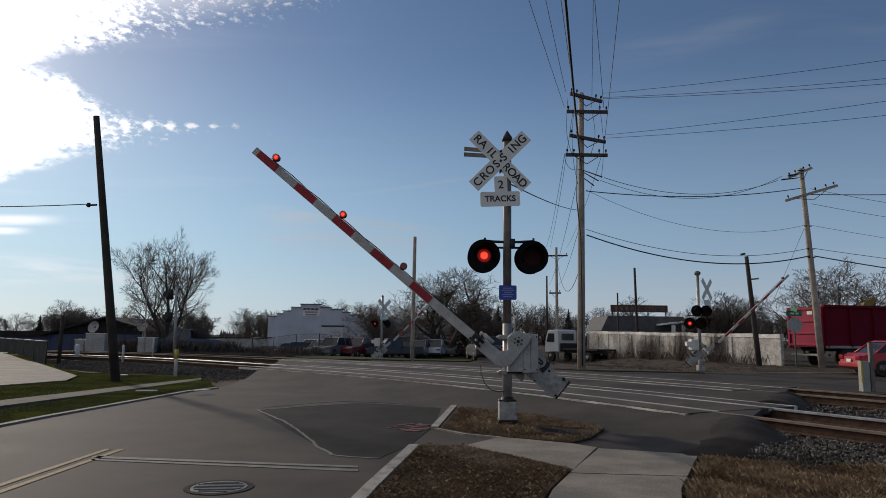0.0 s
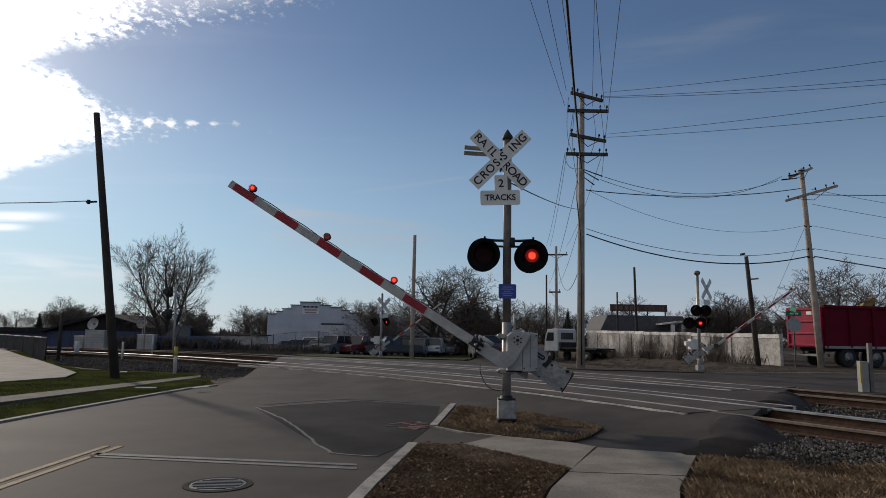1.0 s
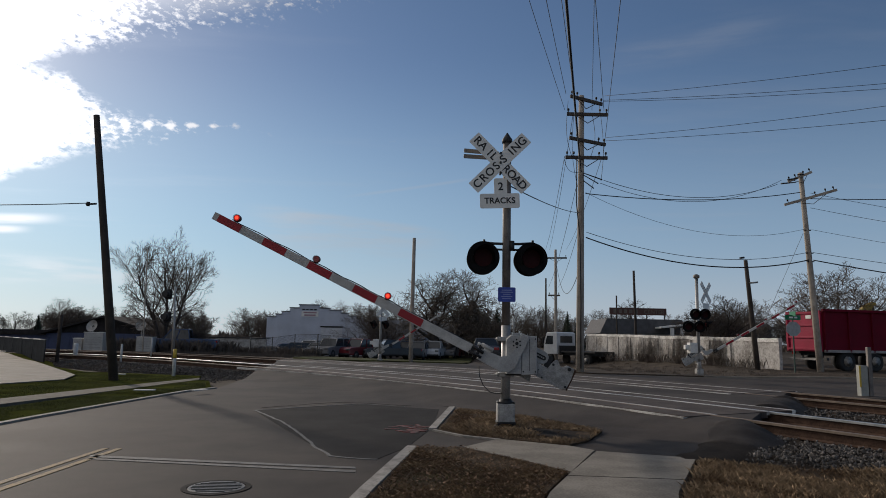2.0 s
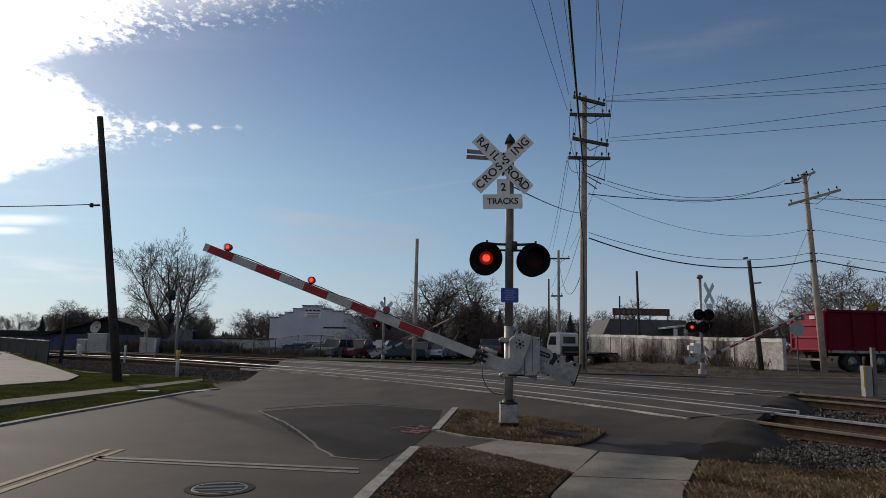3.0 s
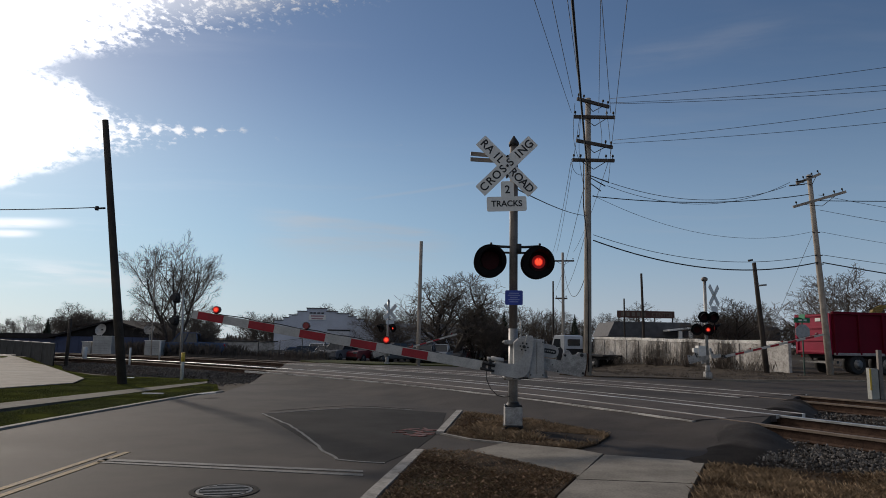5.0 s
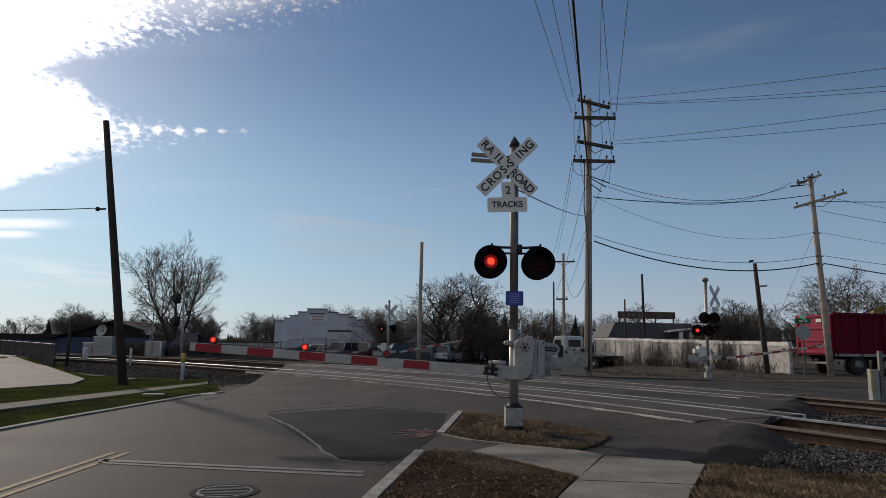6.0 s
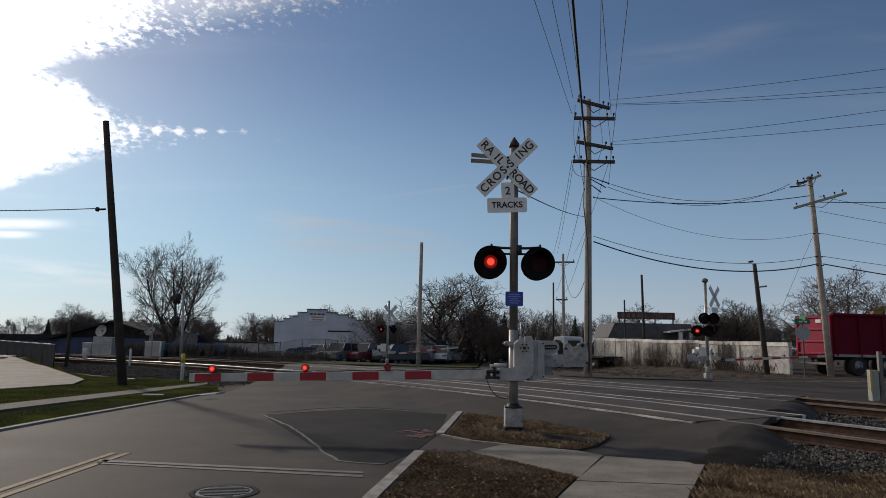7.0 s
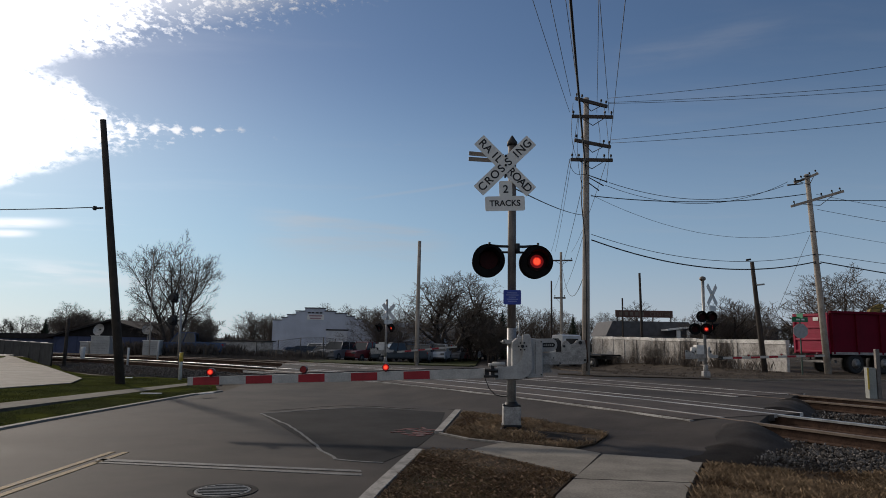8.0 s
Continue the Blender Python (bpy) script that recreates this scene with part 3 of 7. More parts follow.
slab("verge_far", [(5.2, 30.2), (6.6, 28.9), (9.5, 29.0), (13.4, 29.4), (20.2, 29.2), (60, 25.8), (60, 70), (15.6, 64), (10.6, 64), (8.3, 42), (7.5, 33.5)], 0.05, 0.25, DIRT, "bare dirt verge with dead weeds below a wall", "verge")
slab("kerb_far", strip([(11.6, 29.25), (13.4, 29.3), (20.2, 29.1), (60, 25.7)], 0.16), 0.06, 0.3, CONCRETE, "old concrete kerb of the far street", "kerb")
SOIL = [(1.22, 10.62), (1.5, 10.75), (1.9, 10.62), (2.35, 10.35), (2.3, 9.85), (2.05, 9.55), (1.85, 9.62), (1.5, 9.9), (1.3, 10.15)]
slab("soil_patch", ragged(SOIL, 0.1, 0.03), 0.032, 0.05, DARK_SOIL, "dark bare earth on the island", "soil")
slab("verge_opposite", [(-3.3, 39.2), (1.7, 40.3), (5.2, 90), (3, 92), (-3, 47), (-9, 43), (-7, 39)], 0.05, 0.25, pm("thin_winter_turf", (0.045, 0.04, 0.022), 0.95, 0.3, 0.8, 30, 0.6, col2=(0.075, 0.085, 0.03), spec=0.05), "thin green grass on the far verge", "grass")

# ---------------------------------------------------------------- tracks
GAUGE = 1.51
EDGING = pm("worn_edging", (0.26, 0.245, 0.225), 0.7, 0.4, 0.8, 30, 0.2, col2=(0.70, 0.67, 0.62), spec=0.3)


def rail_profile():
    return [(-0.07, 0), (0.07, 0), (0.07, 0.012), (0.012, 0.03), (0.012, 0.125), (0.036, 0.14), (0.036, 0.168), (0.028, 0.175), (-0.028, 0.175), (-0.036, 0.168), (-0.036, 0.14), (-0.012, 0.125), (-0.012, 0.03), (-0.07, 0.012)]


def sweep(bm, line, outline, z_of):
    rings = []
    for i, p in enumerate(line):
        v = (line[min(i + 1, len(line) - 1)] - line[max(i - 1, 0)]).normalized()
        n = Vector((v.y, -v.x))
        z0 = z_of(p)
        rings.append([bm.verts.new((p.x + n.x * a, p.y + n.y * a, z0 + b)) for a, b in outline])
    k = len(outline)
    for r0, r1 in zip(rings, rings[1:]):
        for i in range(k):
            bm.faces.new((r0[i], r0[(i + 1) % k], r1[(i + 1) % k], r1[i]))
    bm.faces.new(rings[0]); bm.faces.new(rings[-1])


def top_of(p):
    return gz(p.x, p.y)


RAIL_DULL = pm("rail_dull", (0.20, 0.155, 0.12), 0.65, 0.3, 4, 60, 0.1, metal=0.5)


def make_track(line, label, bright):
    tr = thing("railway_track", pose(0, 0, 0), label, "railway track", "tracks")
    for d in (-GAUGE / 2, GAUGE / 2):
        rail_line = shifted(line, d)
        bm = bmesh.new()
        sweep(bm, rail_line, rail_profile(), lambda p: top_of(p) - 0.168)
        rail = part("rail", bm, RAIL_RUST, tr, "rusty steel rail with a worn bright head")
        bm = bmesh.new()
        sweep(bm, rail_line, [(-0.038, -0.034), (0.038, -0.034), (0.038, -0.002), (0.03, 0.004), (-0.03, 0.004), (-0.038, -0.002)], lambda p: top_of(p) + 0.0065)
        part("rail_head", bm, RAIL_TOP if bright and d > 0 else RAIL_DULL, rail, "bright polished running surface" if bright and d > 0 else "dull worn running surface")
    # sleepers
    bm = bmesh.new()
    box(bm, 0, 0, 0, 0.22, 2.6, 0.16, bev=0.012)
    finish(bm)
    me = bpy.data.meshes.new("sleeper")
    bm.to_mesh(me); bm.free()
    me.materials.append(TIE_WOOD)
    fine = spline(line, 0.55)
    r = random.Random(5)
    n = 0
    for i in range(1, len(fine) - 1):
        p = fine[i]
        if in_crossing(p.x, p.y) or not (-45 < p.x < 22):
            continue
        v = (fine[i + 1] - fine[i - 1]).normalized()
        s = new("sleeper", me)
        s.parent = tr
        s.matrix_local = pose(p.x, p.y, top_of(p) - 0.168 - 0.075 + r.uniform(-0.01, 0.01), 0, 0, math.degrees(math.atan2(v.y, v.x)) + r.uniform(-1.5, 1.5))
        n += 1
    # panels between and beside the rails on the road, with open flangeways
    cross = [p for p in line if in_crossing(p.x, p.y)]
    for a, b in ((-GAUGE / 2 - 0.62, -GAUGE / 2 - 0.05), (-GAUGE / 2 + 0.10, GAUGE / 2 - 0.10), (GAUGE / 2 + 0.05, GAUGE / 2 + 0.62)):
        for q in range(0, len(cross) - 2, 3):
            seg = cross[q:q + 4]
            if len(seg) < 2:
                continue
            bm = bmesh.new()
            sweep(bm, [Vector(p) for p in seg], [(a, -0.1), (b, -0.1), (b, 0.009), (a, 0.009)], top_of)
            part("crossing_panel", bm, RUBBER_PANEL, tr, "worn brown crossing panel")
    for d in (-GAUGE / 2 - 0.64, -GAUGE / 2 + 0.075, GAUGE / 2 - 0.075, GAUGE / 2 + 0.64):
        bm = bmesh.new()
        sweep(bm, shifted(cross, d), [(-0.048, -0.05), (0.048, -0.05), (0.048, 0.012), (-0.048, 0.012)], top_of)
        part("edge_strip", bm, EDGING, tr, "pale worn edging strip")


make_track(NEAR_LINE, "rusty railway track with one bright rail", True)
make_track(FAR_LINE, "rusty second railway track on ballast", False)


def make_ballast():
    for name, keep in (("ballast_east", lambda p: p.x > 3 and not in_crossing(p.x, p.y)), ("ballast_west", lambda p: p.x < -3 and not in_crossing(p.x, p.y))):
        mid = [Vector(p) for p in MID]
        run = [p for p in mid if keep(p) and -160 < p.x < 50]
        bm = bmesh.new()
        sweep(bm, run, [(-6.9, -0.60), (6.9, -0.60), (6.9, -0.32), (5.6, -0.23), (4.2, -0.185), (1.0, -0.185), (0, -0.17), (-1.0, -0.185), (-4.2, -0.185), (-5.6, -0.23), (-6.9, -0.32)], lambda p: 0.22)
        bed = link_mesh(name, bm, GRAVEL)
        tagged(bed, "grey crushed stone ballast shoulder under the tracks", "ballast", kind="structure")
    # loose stones
    r = random.Random(11)
    shapes = []
    for k in range(6):
        bm = bmesh.new()
        bmesh.ops.create_icosphere(bm, subdivisions=1, radius=1.0)
        for v in bm.verts:
            v.co *= r.uniform(0.5, 1.35)
            v.co.z *= 0.65
        bm.verts.ensure_lookup_table()
        shapes.append(([v.co.copy() for v in bm.verts], [[v.index for v in f.verts] for f in bm.faces]))
        bm.free()
    verts, faces = [], []
    near = [p for p in spline(NEAR_TRACK, 0.25) if (4.5 < p.x < 12) or (-16 < p.x < -4)]
    for p in near:
        v = Vector((-0.5, 0.87)) if p.x > 0 else Vector((-0.75, 0.66))
        n = Vector((v.y, -v.x))
        for _ in range((620 if 4.5 < p.x < 8.2 else 150) if p.x > 0 else 240):
            s = r.uniform(-2.9, 7.0) if r.random() < (0.6 if p.x > 0 else 0.25) else (r.uniform(-2.6, -0.6) if p.x > 0 else r.uniform(-4.2, -0.6))
            q = p + n * s + v * r.uniform(-0.15, 0.15)
            if in_crossing(q.x + 0.15, q.y) and p.x > 0 or in_crossing(q.x, q.y):
                continue
            t = abs(side_of_track(q.x, q.y))
            z = 0.04 - max(0, (t - 4.2) / 2.7) * 0.13
            if t < 3.4 and t > 1.3:
                z += r.uniform(-0.06, 0.0)
            else:
                z += r.uniform(-0.02, 0.05)
            sv, sf = shapes[r.randrange(6)]
            a = r.choice((r.uniform(0.010, 0.018), r.uniform(0.014, 0.027)))
            rot = Euler((r.uniform(0, 6), r.uniform(0, 6), r.uniform(0, 6))).to_matrix()
            b = len(verts)
            verts += [tuple(rot @ c * a + Vector((q.x, q.y, z))) for c in sv]
            faces += [[i + b for i in f] for f in sf]
    me = bpy.data.meshes.new("ballast_stones")
    me.from_pydata(verts, [], faces)
    m = pm("ballast_loose", (0.07, 0.062, 0.056), 0.9, 0.35, 9, 60, 0.3, col2=(0.17, 0.155, 0.142), spec=0.25, per_piece=0.75)
    me.materials.append(m)
    tagged(new("ballast_stones", me), "loose grey crushed ballast stones", "ballast", kind="stuff")


make_ballast()
# the rounded black asphalt ramps where the road runs out to the ballast


def ramp_out(name, inner, outer, drop, label):
    """A feathered edge: from the line inner at road level, rounding down to the line outer."""
    bm = bmesh.new()
    a, b = spline([Vector(p) for p in inner], 0.15), spline([Vector(p) for p in outer], 0.15)
    n, k = 32, 14
    rows = []
    for i in range(n + 1):
        p, q = a[int(i / n * (len(a) - 1))], b[int(i / n * (len(b) - 1))]
        row = []
        for j in range(k + 1):
            u = j / k
            c = p.lerp(q, u)
            row.append(bm.verts.new((c.x, c.y, gz(c.x, c.y) - 0.006 + 0.075 * math.sin(math.pi * min(1.0, u * 1.25)) * (0.55 + 0.45 * i / n) - drop * u ** 3 + 0.022 * noise.noise((c.x * 3.1, c.y * 3.1, 0)))))
        rows.append(row)
    for r0, r1 in zip(rows, rows[1:]):
        for j in range(k):
            f = bm.faces.new((r0[j], r0[j + 1], r1[j + 1], r1[j]))
            f.smooth = True
    r = bmesh.ops.extrude_face_region(bm, geom=list(bm.faces))
    for v in r["geom"]:
        if isinstance(v, bmesh.types.BMVert):
            v.co.z -= 0.3
    tagged(link_mesh(name, bm, ASPHALT_SOFT), label, "asphalt ramp", kind="structure")


ramp_out("asphalt_ramp_near", [(2.75, 8.42), (3.3, 9.0), (3.75, 9.6), (4.15, 10.2), (4.4, 10.6)], [(3.62, 7.7), (4.2, 8.15), (4.78, 8.95), (5.05, 9.55), (5.1, 9.95)], 0.24, "black asphalt ramp feathered down to the ballast")
ramp_out("asphalt_ramp_middle", [(6.0, 12.9), (6.7, 14.0), (7.6, 15.3)], [(6.9, 12.6), (7.6, 13.6), (8.3, 14.9)], 0.24, "black asphalt ramp between the two tracks")

# ---------------------------------------------------------------- crossing signals
GLOWS = []          # (glow part, phase, front y, back y, other coordinates)


def lamp_unit(parent, x, z, y, r, phase, yaw=0.0):
    """A flashing light: round background with a hood, a lens, and the lit unit that comes forward to the lens."""
    m = pose(x, y, z, 0, 0, yaw)
    bm = bmesh.new()
    tube(bm, [(0, 0.0, 0), (0, 0.012, 0)], r, 40)
    bmesh.ops.delete(bm, geom=[f for f in bm.faces if len(f.verts) > 4 and f.calc_center_median().y > 0.006], context='FACES')
    # rim lip
    for k in range(40):
        a0, a1 = k * math.pi / 20, (k + 1) * math.pi / 20
        q = [bm.verts.new((rr * math.cos(a), yy, rr * math.sin(a))) for rr, yy, a in ((r, 0.0, a0), (r, 0.0, a1), (r * 1.02, -0.02, a1), (r * 1.02, -0.02, a0))]
        bm.faces.new(q)
    tube(bm, [(0, 0.02, 0), (0, 0.16, 0)], [r * 0.58, r * 0.45], 24)
    # hood: the upper three quarters of a cone
    hr, n = r * 0.62, 30
    for k in range(n):
        a0, a1 = radians(-35 + 250 * k / n), radians(-35 + 250 * (k + 1) / n)
        ln0 = 0.10 + 0.20 * max(0, math.sin(a0))
        ln1 = 0.10 + 0.20 * max(0, math.sin(a1))
        for rr in (hr, hr + 0.006):
            q = [bm.verts.new((rr * math.cos(a0), 0.0, rr * math.sin(a0))), bm.verts.new((rr * math.cos(a1), 0.0, rr * math.sin(a1))),
                 bm.verts.new((rr * 1.05 * math.cos(a1), -ln1, rr * 1.05 * math.sin(a1))), bm.verts.new((rr * 1.05 * math.cos(a0), -ln0, rr * 1.05 * math.sin(a0)))]
            bm.faces.new(q)
    body = part("flasher_lamp", bm, BLACK_GLOSS, parent, "round black hooded warning lamp")
    body.matrix_local = m
    bm = bmesh.new()
    tube(bm, [(0, -0.004, 0), (0, -0.012, 0)], r * 0.57, 32)
    part("lens", bm, LENS_DARK, body, "dark red glass lens")
    bm = bmesh.new()
    g = r * 0.215
    for k in range(-4, 5):
        hgt = 2 * math.sqrt(max(0.0, g * g - (k * g / 4.6) ** 2))
        if k == 0:
            hgt *= 0.62
        box(bm, k * g / 4.6, 0, -0.2 * g if k == 0 else 0, g / 4.6 * 0.98, 0.004, hgt)
    glow = part("lit_unit", bm, GLOW_CORE, body, "glowing red light unit")
    bm = bmesh.new()
    tube(bm, [(0, 0.004, 0), (0, 0.003, 0)], r * 0.27, 24)
    halo = part("lit_ring", bm, GLOW_RED, body, "dim red lit ring")
    bm = bmesh.new()
    tube(bm, [(0, 0.004, 0), (0, 0.003, 0)], r * 0.42, 24)
    faint = part("lit_lens", bm, GLOW_FAINT, body, "faintly lit red lens")
    GLOWS.append((glow, phase, -0.018, 0.014))
    GLOWS.append((halo, phase, -0.0185, 0.012))
    GLOWS.append((faint, phase, -0.0172, 0.010))
    return body


def arm_lamp(parent, x, z, y, phase, small=1.0):
    """A red lamp in a round cage on top of the boom."""
    r = 0.055 * small
    bm = bmesh.new()
    tube(bm, [(0, 0, -0.07), (0, 0, -0.05)], 0.03, 10)
    tube(bm, [(0, -0.045, 0), (0, 0.045, 0)], r, 20)
    tube(bm, [(0, -0.075, 0), (0, -0.045, 0)], [r * 1.02, r * 1.06], 20, caps=False)
    body = part("boom_lamp", bm, pm("lamp_casing_red", (0.10, 0.012, 0.014), 0.5, 0.2, 6, 50, 0.0), parent, "small round red boom lamp")
    body.matrix_local = pose(x, y, z)
    bm = bmesh.new()
    tube(bm, [(0, -0.048, 0), (0, -0.054, 0)], r * 0.9, 18)
    part("lens", bm, LENS_RED, body)
    bm = bmesh.new()
    tube(bm, [(0, 0.003, 0), (0, -0.003, 0)], r * 0.5, 16)
    glow = part("lit_unit", bm, GLOW_CORE, body, "glowing red light unit")
    GLOWS.append((glow, phase, -0.060, -0.03))
    bm = bmesh.new()
    tube(bm, [(0, 0.003, 0), (0, -0.001, 0)], r * 0.8, 16)
    halo = part("lit_ring", bm, GLOW_SOFT, body, "red lit ring")
    GLOWS.append((halo, phase, -0.0595, -0.03))
    return body


def boom(parent, length, z_arm, x_start, direction, lamps, stripe0, stripe_step, stripe_len, n_stripes, size=1.0):
    """The gate arm that turns about the pivot at its own origin, with its counterweights; it points along direction (-1: -x)."""
    s = direction
    bm = bmesh.new()
    # J-shaped bracket in front of the mechanism, from the pivot down and out
    out = [(0.10, 0.12), (0.10, -0.20), (0.05, -0.30), (-0.03, -0.36), (-0.36, -0.38), (-0.36, -0.56), (0.06, -0.565), (0.17, -0.52), (0.235, -0.42), (0.235, 0.06), (0.20, 0.13)]
    shift = z_arm + 0.46
    out = [((px - 0.09) * -s * -1 if s > 0 else px - 0.09, pz + shift) for px, pz in out]
    if s > 0:
        out = [(-(px), pz) for px, pz in [((q[0]), q[1]) for q in out]]
    prism(bm, [(px * size, pz * size) for px, pz in out], -0.03, 0.03, bev=0.008)
    arm = part("gate_arm", bm, GREY_PAINT, parent, "striped boom arm with counterweights")
    bm = bmesh.new()
    for k in range(6):
        a = k * math.pi / 3
        tube(bm, [(0.06 * math.cos(a) * size, -0.03, 0.06 * math.sin(a) * size), (0.06 * math.cos(a) * size, -0.05, 0.06 * math.sin(a) * size)], 0.014, 6)
    tube(bm, [(0, -0.03, 0), (0, -0.055, 0)], 0.026, 10)
    part("pivot_bolts", bm, BLACK, arm, "dark pivot bolts")
    # the boom
    x0 = x_start
    bm = bmesh.new()
    h0, h1 = 0.15 * size, 0.125 * size
    prism(bm, [(s * x0, z_arm - h0 / 2), (s * length, z_arm - h1 / 2), (s * length, z_arm + h1 / 2), (s * x0, z_arm + h0 / 2)], -0.025, 0.025, bev=0.004)
    part("boom", bm, BOOM_WHITE, arm, "off-white boom")
    for k in range(n_stripes):
        a = stripe0 + k * stripe_step
        bm = bmesh.new()
        prism(bm, [(s * a, z_arm - 0.062 * size), (s * (a + stripe_len), z_arm - 0.060 * size), (s * (a + stripe_len), z_arm + 0.060 * size), (s * a, z_arm + 0.062 * size)], -0.0285, 0.0285)
        part("stripe", bm, BOOM_RED, arm, "red reflective stripe")
    bm = bmesh.new()
    box(bm, s * (x0 - 0.03), -0.005, z_arm, 0.06, 0.075, 0.13 * size)
    part("clamp", bm, BLACK, arm, "dark boom clamp")
    bm = bmesh.new()
    box(bm, s * (x0 - 0.12), -0.005, z_arm + 0.04, 0.05, 0.07, 0.16 * size, m=None)
    tube(bm, [(s * (x0 - 0.2), -0.05, z_arm + 0.03), (s * (x0 + 0.0), -0.05, z_arm + 0.055)], 0.025, 8)
    tube(bm, [(s * (x0 - 0.2), -0.05, z_arm - 0.05), (s * (x0 + 0.02), -0.05, z_arm - 0.045)], 0.02, 8)
    part("clamp", bm, BLACK, arm, "dark boom clamp")
    if size == 1.0:
        bm = bmesh.new()
        tube(bm, [(s * (x0 - 0.32), -0.02, z_arm + 0.135), (s * (x0 - 0.12), -0.02, z_arm + 0.135)], 0.034, 12)
        tube(bm, [(s * (x0 - 0.13), -0.02, z_arm + 0.135), (s * (x0 - 0.06), -0.02, z_arm + 0.12)], [0.02, 0.03], 8)
        box(bm, s * (x0 - 0.24), -0.01, z_arm + 0.095, 0.10, 0.05, 0.04)
        part("shear_spring", bm, BOOM_WHITE, arm, "pale spring canister on the bracket")
    # cable along the top of the boom
    bm = bmesh.new()
    pts = []
    for i in range(29):
        u = i / 28
        pts.append((s * (x0 + (length - 0.3 - x0) * u), -0.01, z_arm + 0.066 + 0.018 * abs(math.sin(u * 23))))
    tube(bm, pts, 0.008, 5)
    part("boom_cable", bm, CABLE, arm)
    for x, ph in lamps:
        arm_lamp(arm, s * x, z_arm + 0.135 * size, 0.0, ph, size)
    return arm


def counterweights(arm, s, size=1.0):
    bm = bmesh.new()
    k = -s
    # slotted arm with a round end, and plated weights beside it
    rnd = [(0.50 + 0.105 * math.cos(radians(a)), 0.005 + 0.105 * math.sin(radians(a))) for a in range(-90, 91, 18)]
    prism(bm, [(k * px, pz) for px, pz in [(0.02, -0.10), *rnd, (0.02, 0.11)]], 0.30, 0.345, bev=0.008)
    part("weight_arm", bm, GREY_PAINT, arm)
    # no recess is cut: the slot's shade is a black plate on the face
    bm = bmesh.new()
    rnd = [(cx + 0.036 * math.cos(radians(a)), 0.005 + 0.036 * math.sin(radians(a))) for cx, lo in ((0.53, -90), (0.38, 90)) for a in range(lo, lo + 181, 30)]
    prism(bm, [(k * px, pz) for px, pz in rnd], 0.296, 0.30)
    slot = part("slot", bm, BLACK, arm, "black plate for the shaded slot")
    bm = bmesh.new()
    for i in range(5):
        tube(bm, [(k * (0.39 + 0.033 * i), 0.286, 0.005), (k * (0.39 + 0.033 * i), 0.298, 0.005)], 0.013, 8)
    part("slot_bolt", bm, CHIPPED, slot)
    bm = bmesh.new()
    out = [(0.10, -0.30), (0.62, -0.305), (0.98, -0.315), (1.05, -0.28), (1.06, -0.10), (1.045, -0.02), (1.05, 0.05), (1.03, 0.072), (0.90, 0.066), (0.875, 0.02), (0.83, -0.005),
           (0.79, 0.012), (0.765, 0.06), (0.72, 0.072), (0.69, 0.04), (0.665, -0.02), (0.66, -0.115), (0.10, -0.115)]
    prism(bm, [(k * px, pz) for px, pz in out], 0.235, 0.285, bev=0.008)
    weight = part("weight_plate", bm, CHIPPED, arm, "chipped grey counterweight plate")
    bm = bmesh.new()
    prism(bm, [(k * 0.10, -0.31), (k * 0.455, -0.31), (k * 0.50, -0.43), (k * 0.10, -0.43)], 0.31, 0.34, bev=0.006)
    part("weight_plate", bm, CHIPPED, arm)
    # black strip standing in for the shaded gap between arm and plate
    bm = bmesh.new()
    prism(bm, [(k * 0.58, -0.12), (k * 0.67, -0.12), (k * 0.67, 0.06), (k * 0.63, 0.10), (k * 0.58, 0.07)], 0.32, 0.36)
    part("weight_shade_rust", bm, BLACK, arm, "black strip for the shaded gap between the weights")
    for px, pz, rr in ((0.70, -0.02, 0.02), (0.96, 0.03, 0.03), (1.02, -0.25, 0.02), (0.62, -0.285, 0.014), (0.52, -0.2, 0.010)):
        bm = bmesh.new()
        tube(bm, [(k * px, 0.222, pz), (k * px, 0.237, pz)], rr, 8)
        part("weight_bolt", bm, BLACK, weight)
    bm = bmesh.new()
    prism(bm, [(k * 1.035, 0.075), (k * 1.075, 0.06), (k * 1.07, -0.29), (k * 1.045, -0.29), (k * 1.055, -0.1)], 0.232, 0.288)
    part("weight_shade_rust", bm, RAIL_RUST, arm, "rusty chipped edge")


def board(parent, name, w, h, m, material, t=0.012, r=0.02, label=""):
    """A sign plate with rounded corners, in x and z."""
    out = []
    for cx, cz, a0 in ((w / 2 - r, h / 2 - r, 0), (-w / 2 + r, h / 2 - r, 90), (-w / 2 + r, -h / 2 + r, 180), (w / 2 - r, -h / 2 + r, 270)):
        for k in range(4):
            a = radians(a0 + 30 * k)
            out.append((cx + r * math.cos(a), cz + r * math.sin(a)))
    bm = bmesh.new()
    prism(bm, out, 0, t)
    ob = part(name, bm, material, parent, label)
    ob.matrix_local = m
    return ob


WHITE_STUB = pm("white_conduit", (0.55, 0.54, 0.51), 0.7, 0.2, 8, 50, 0.05)


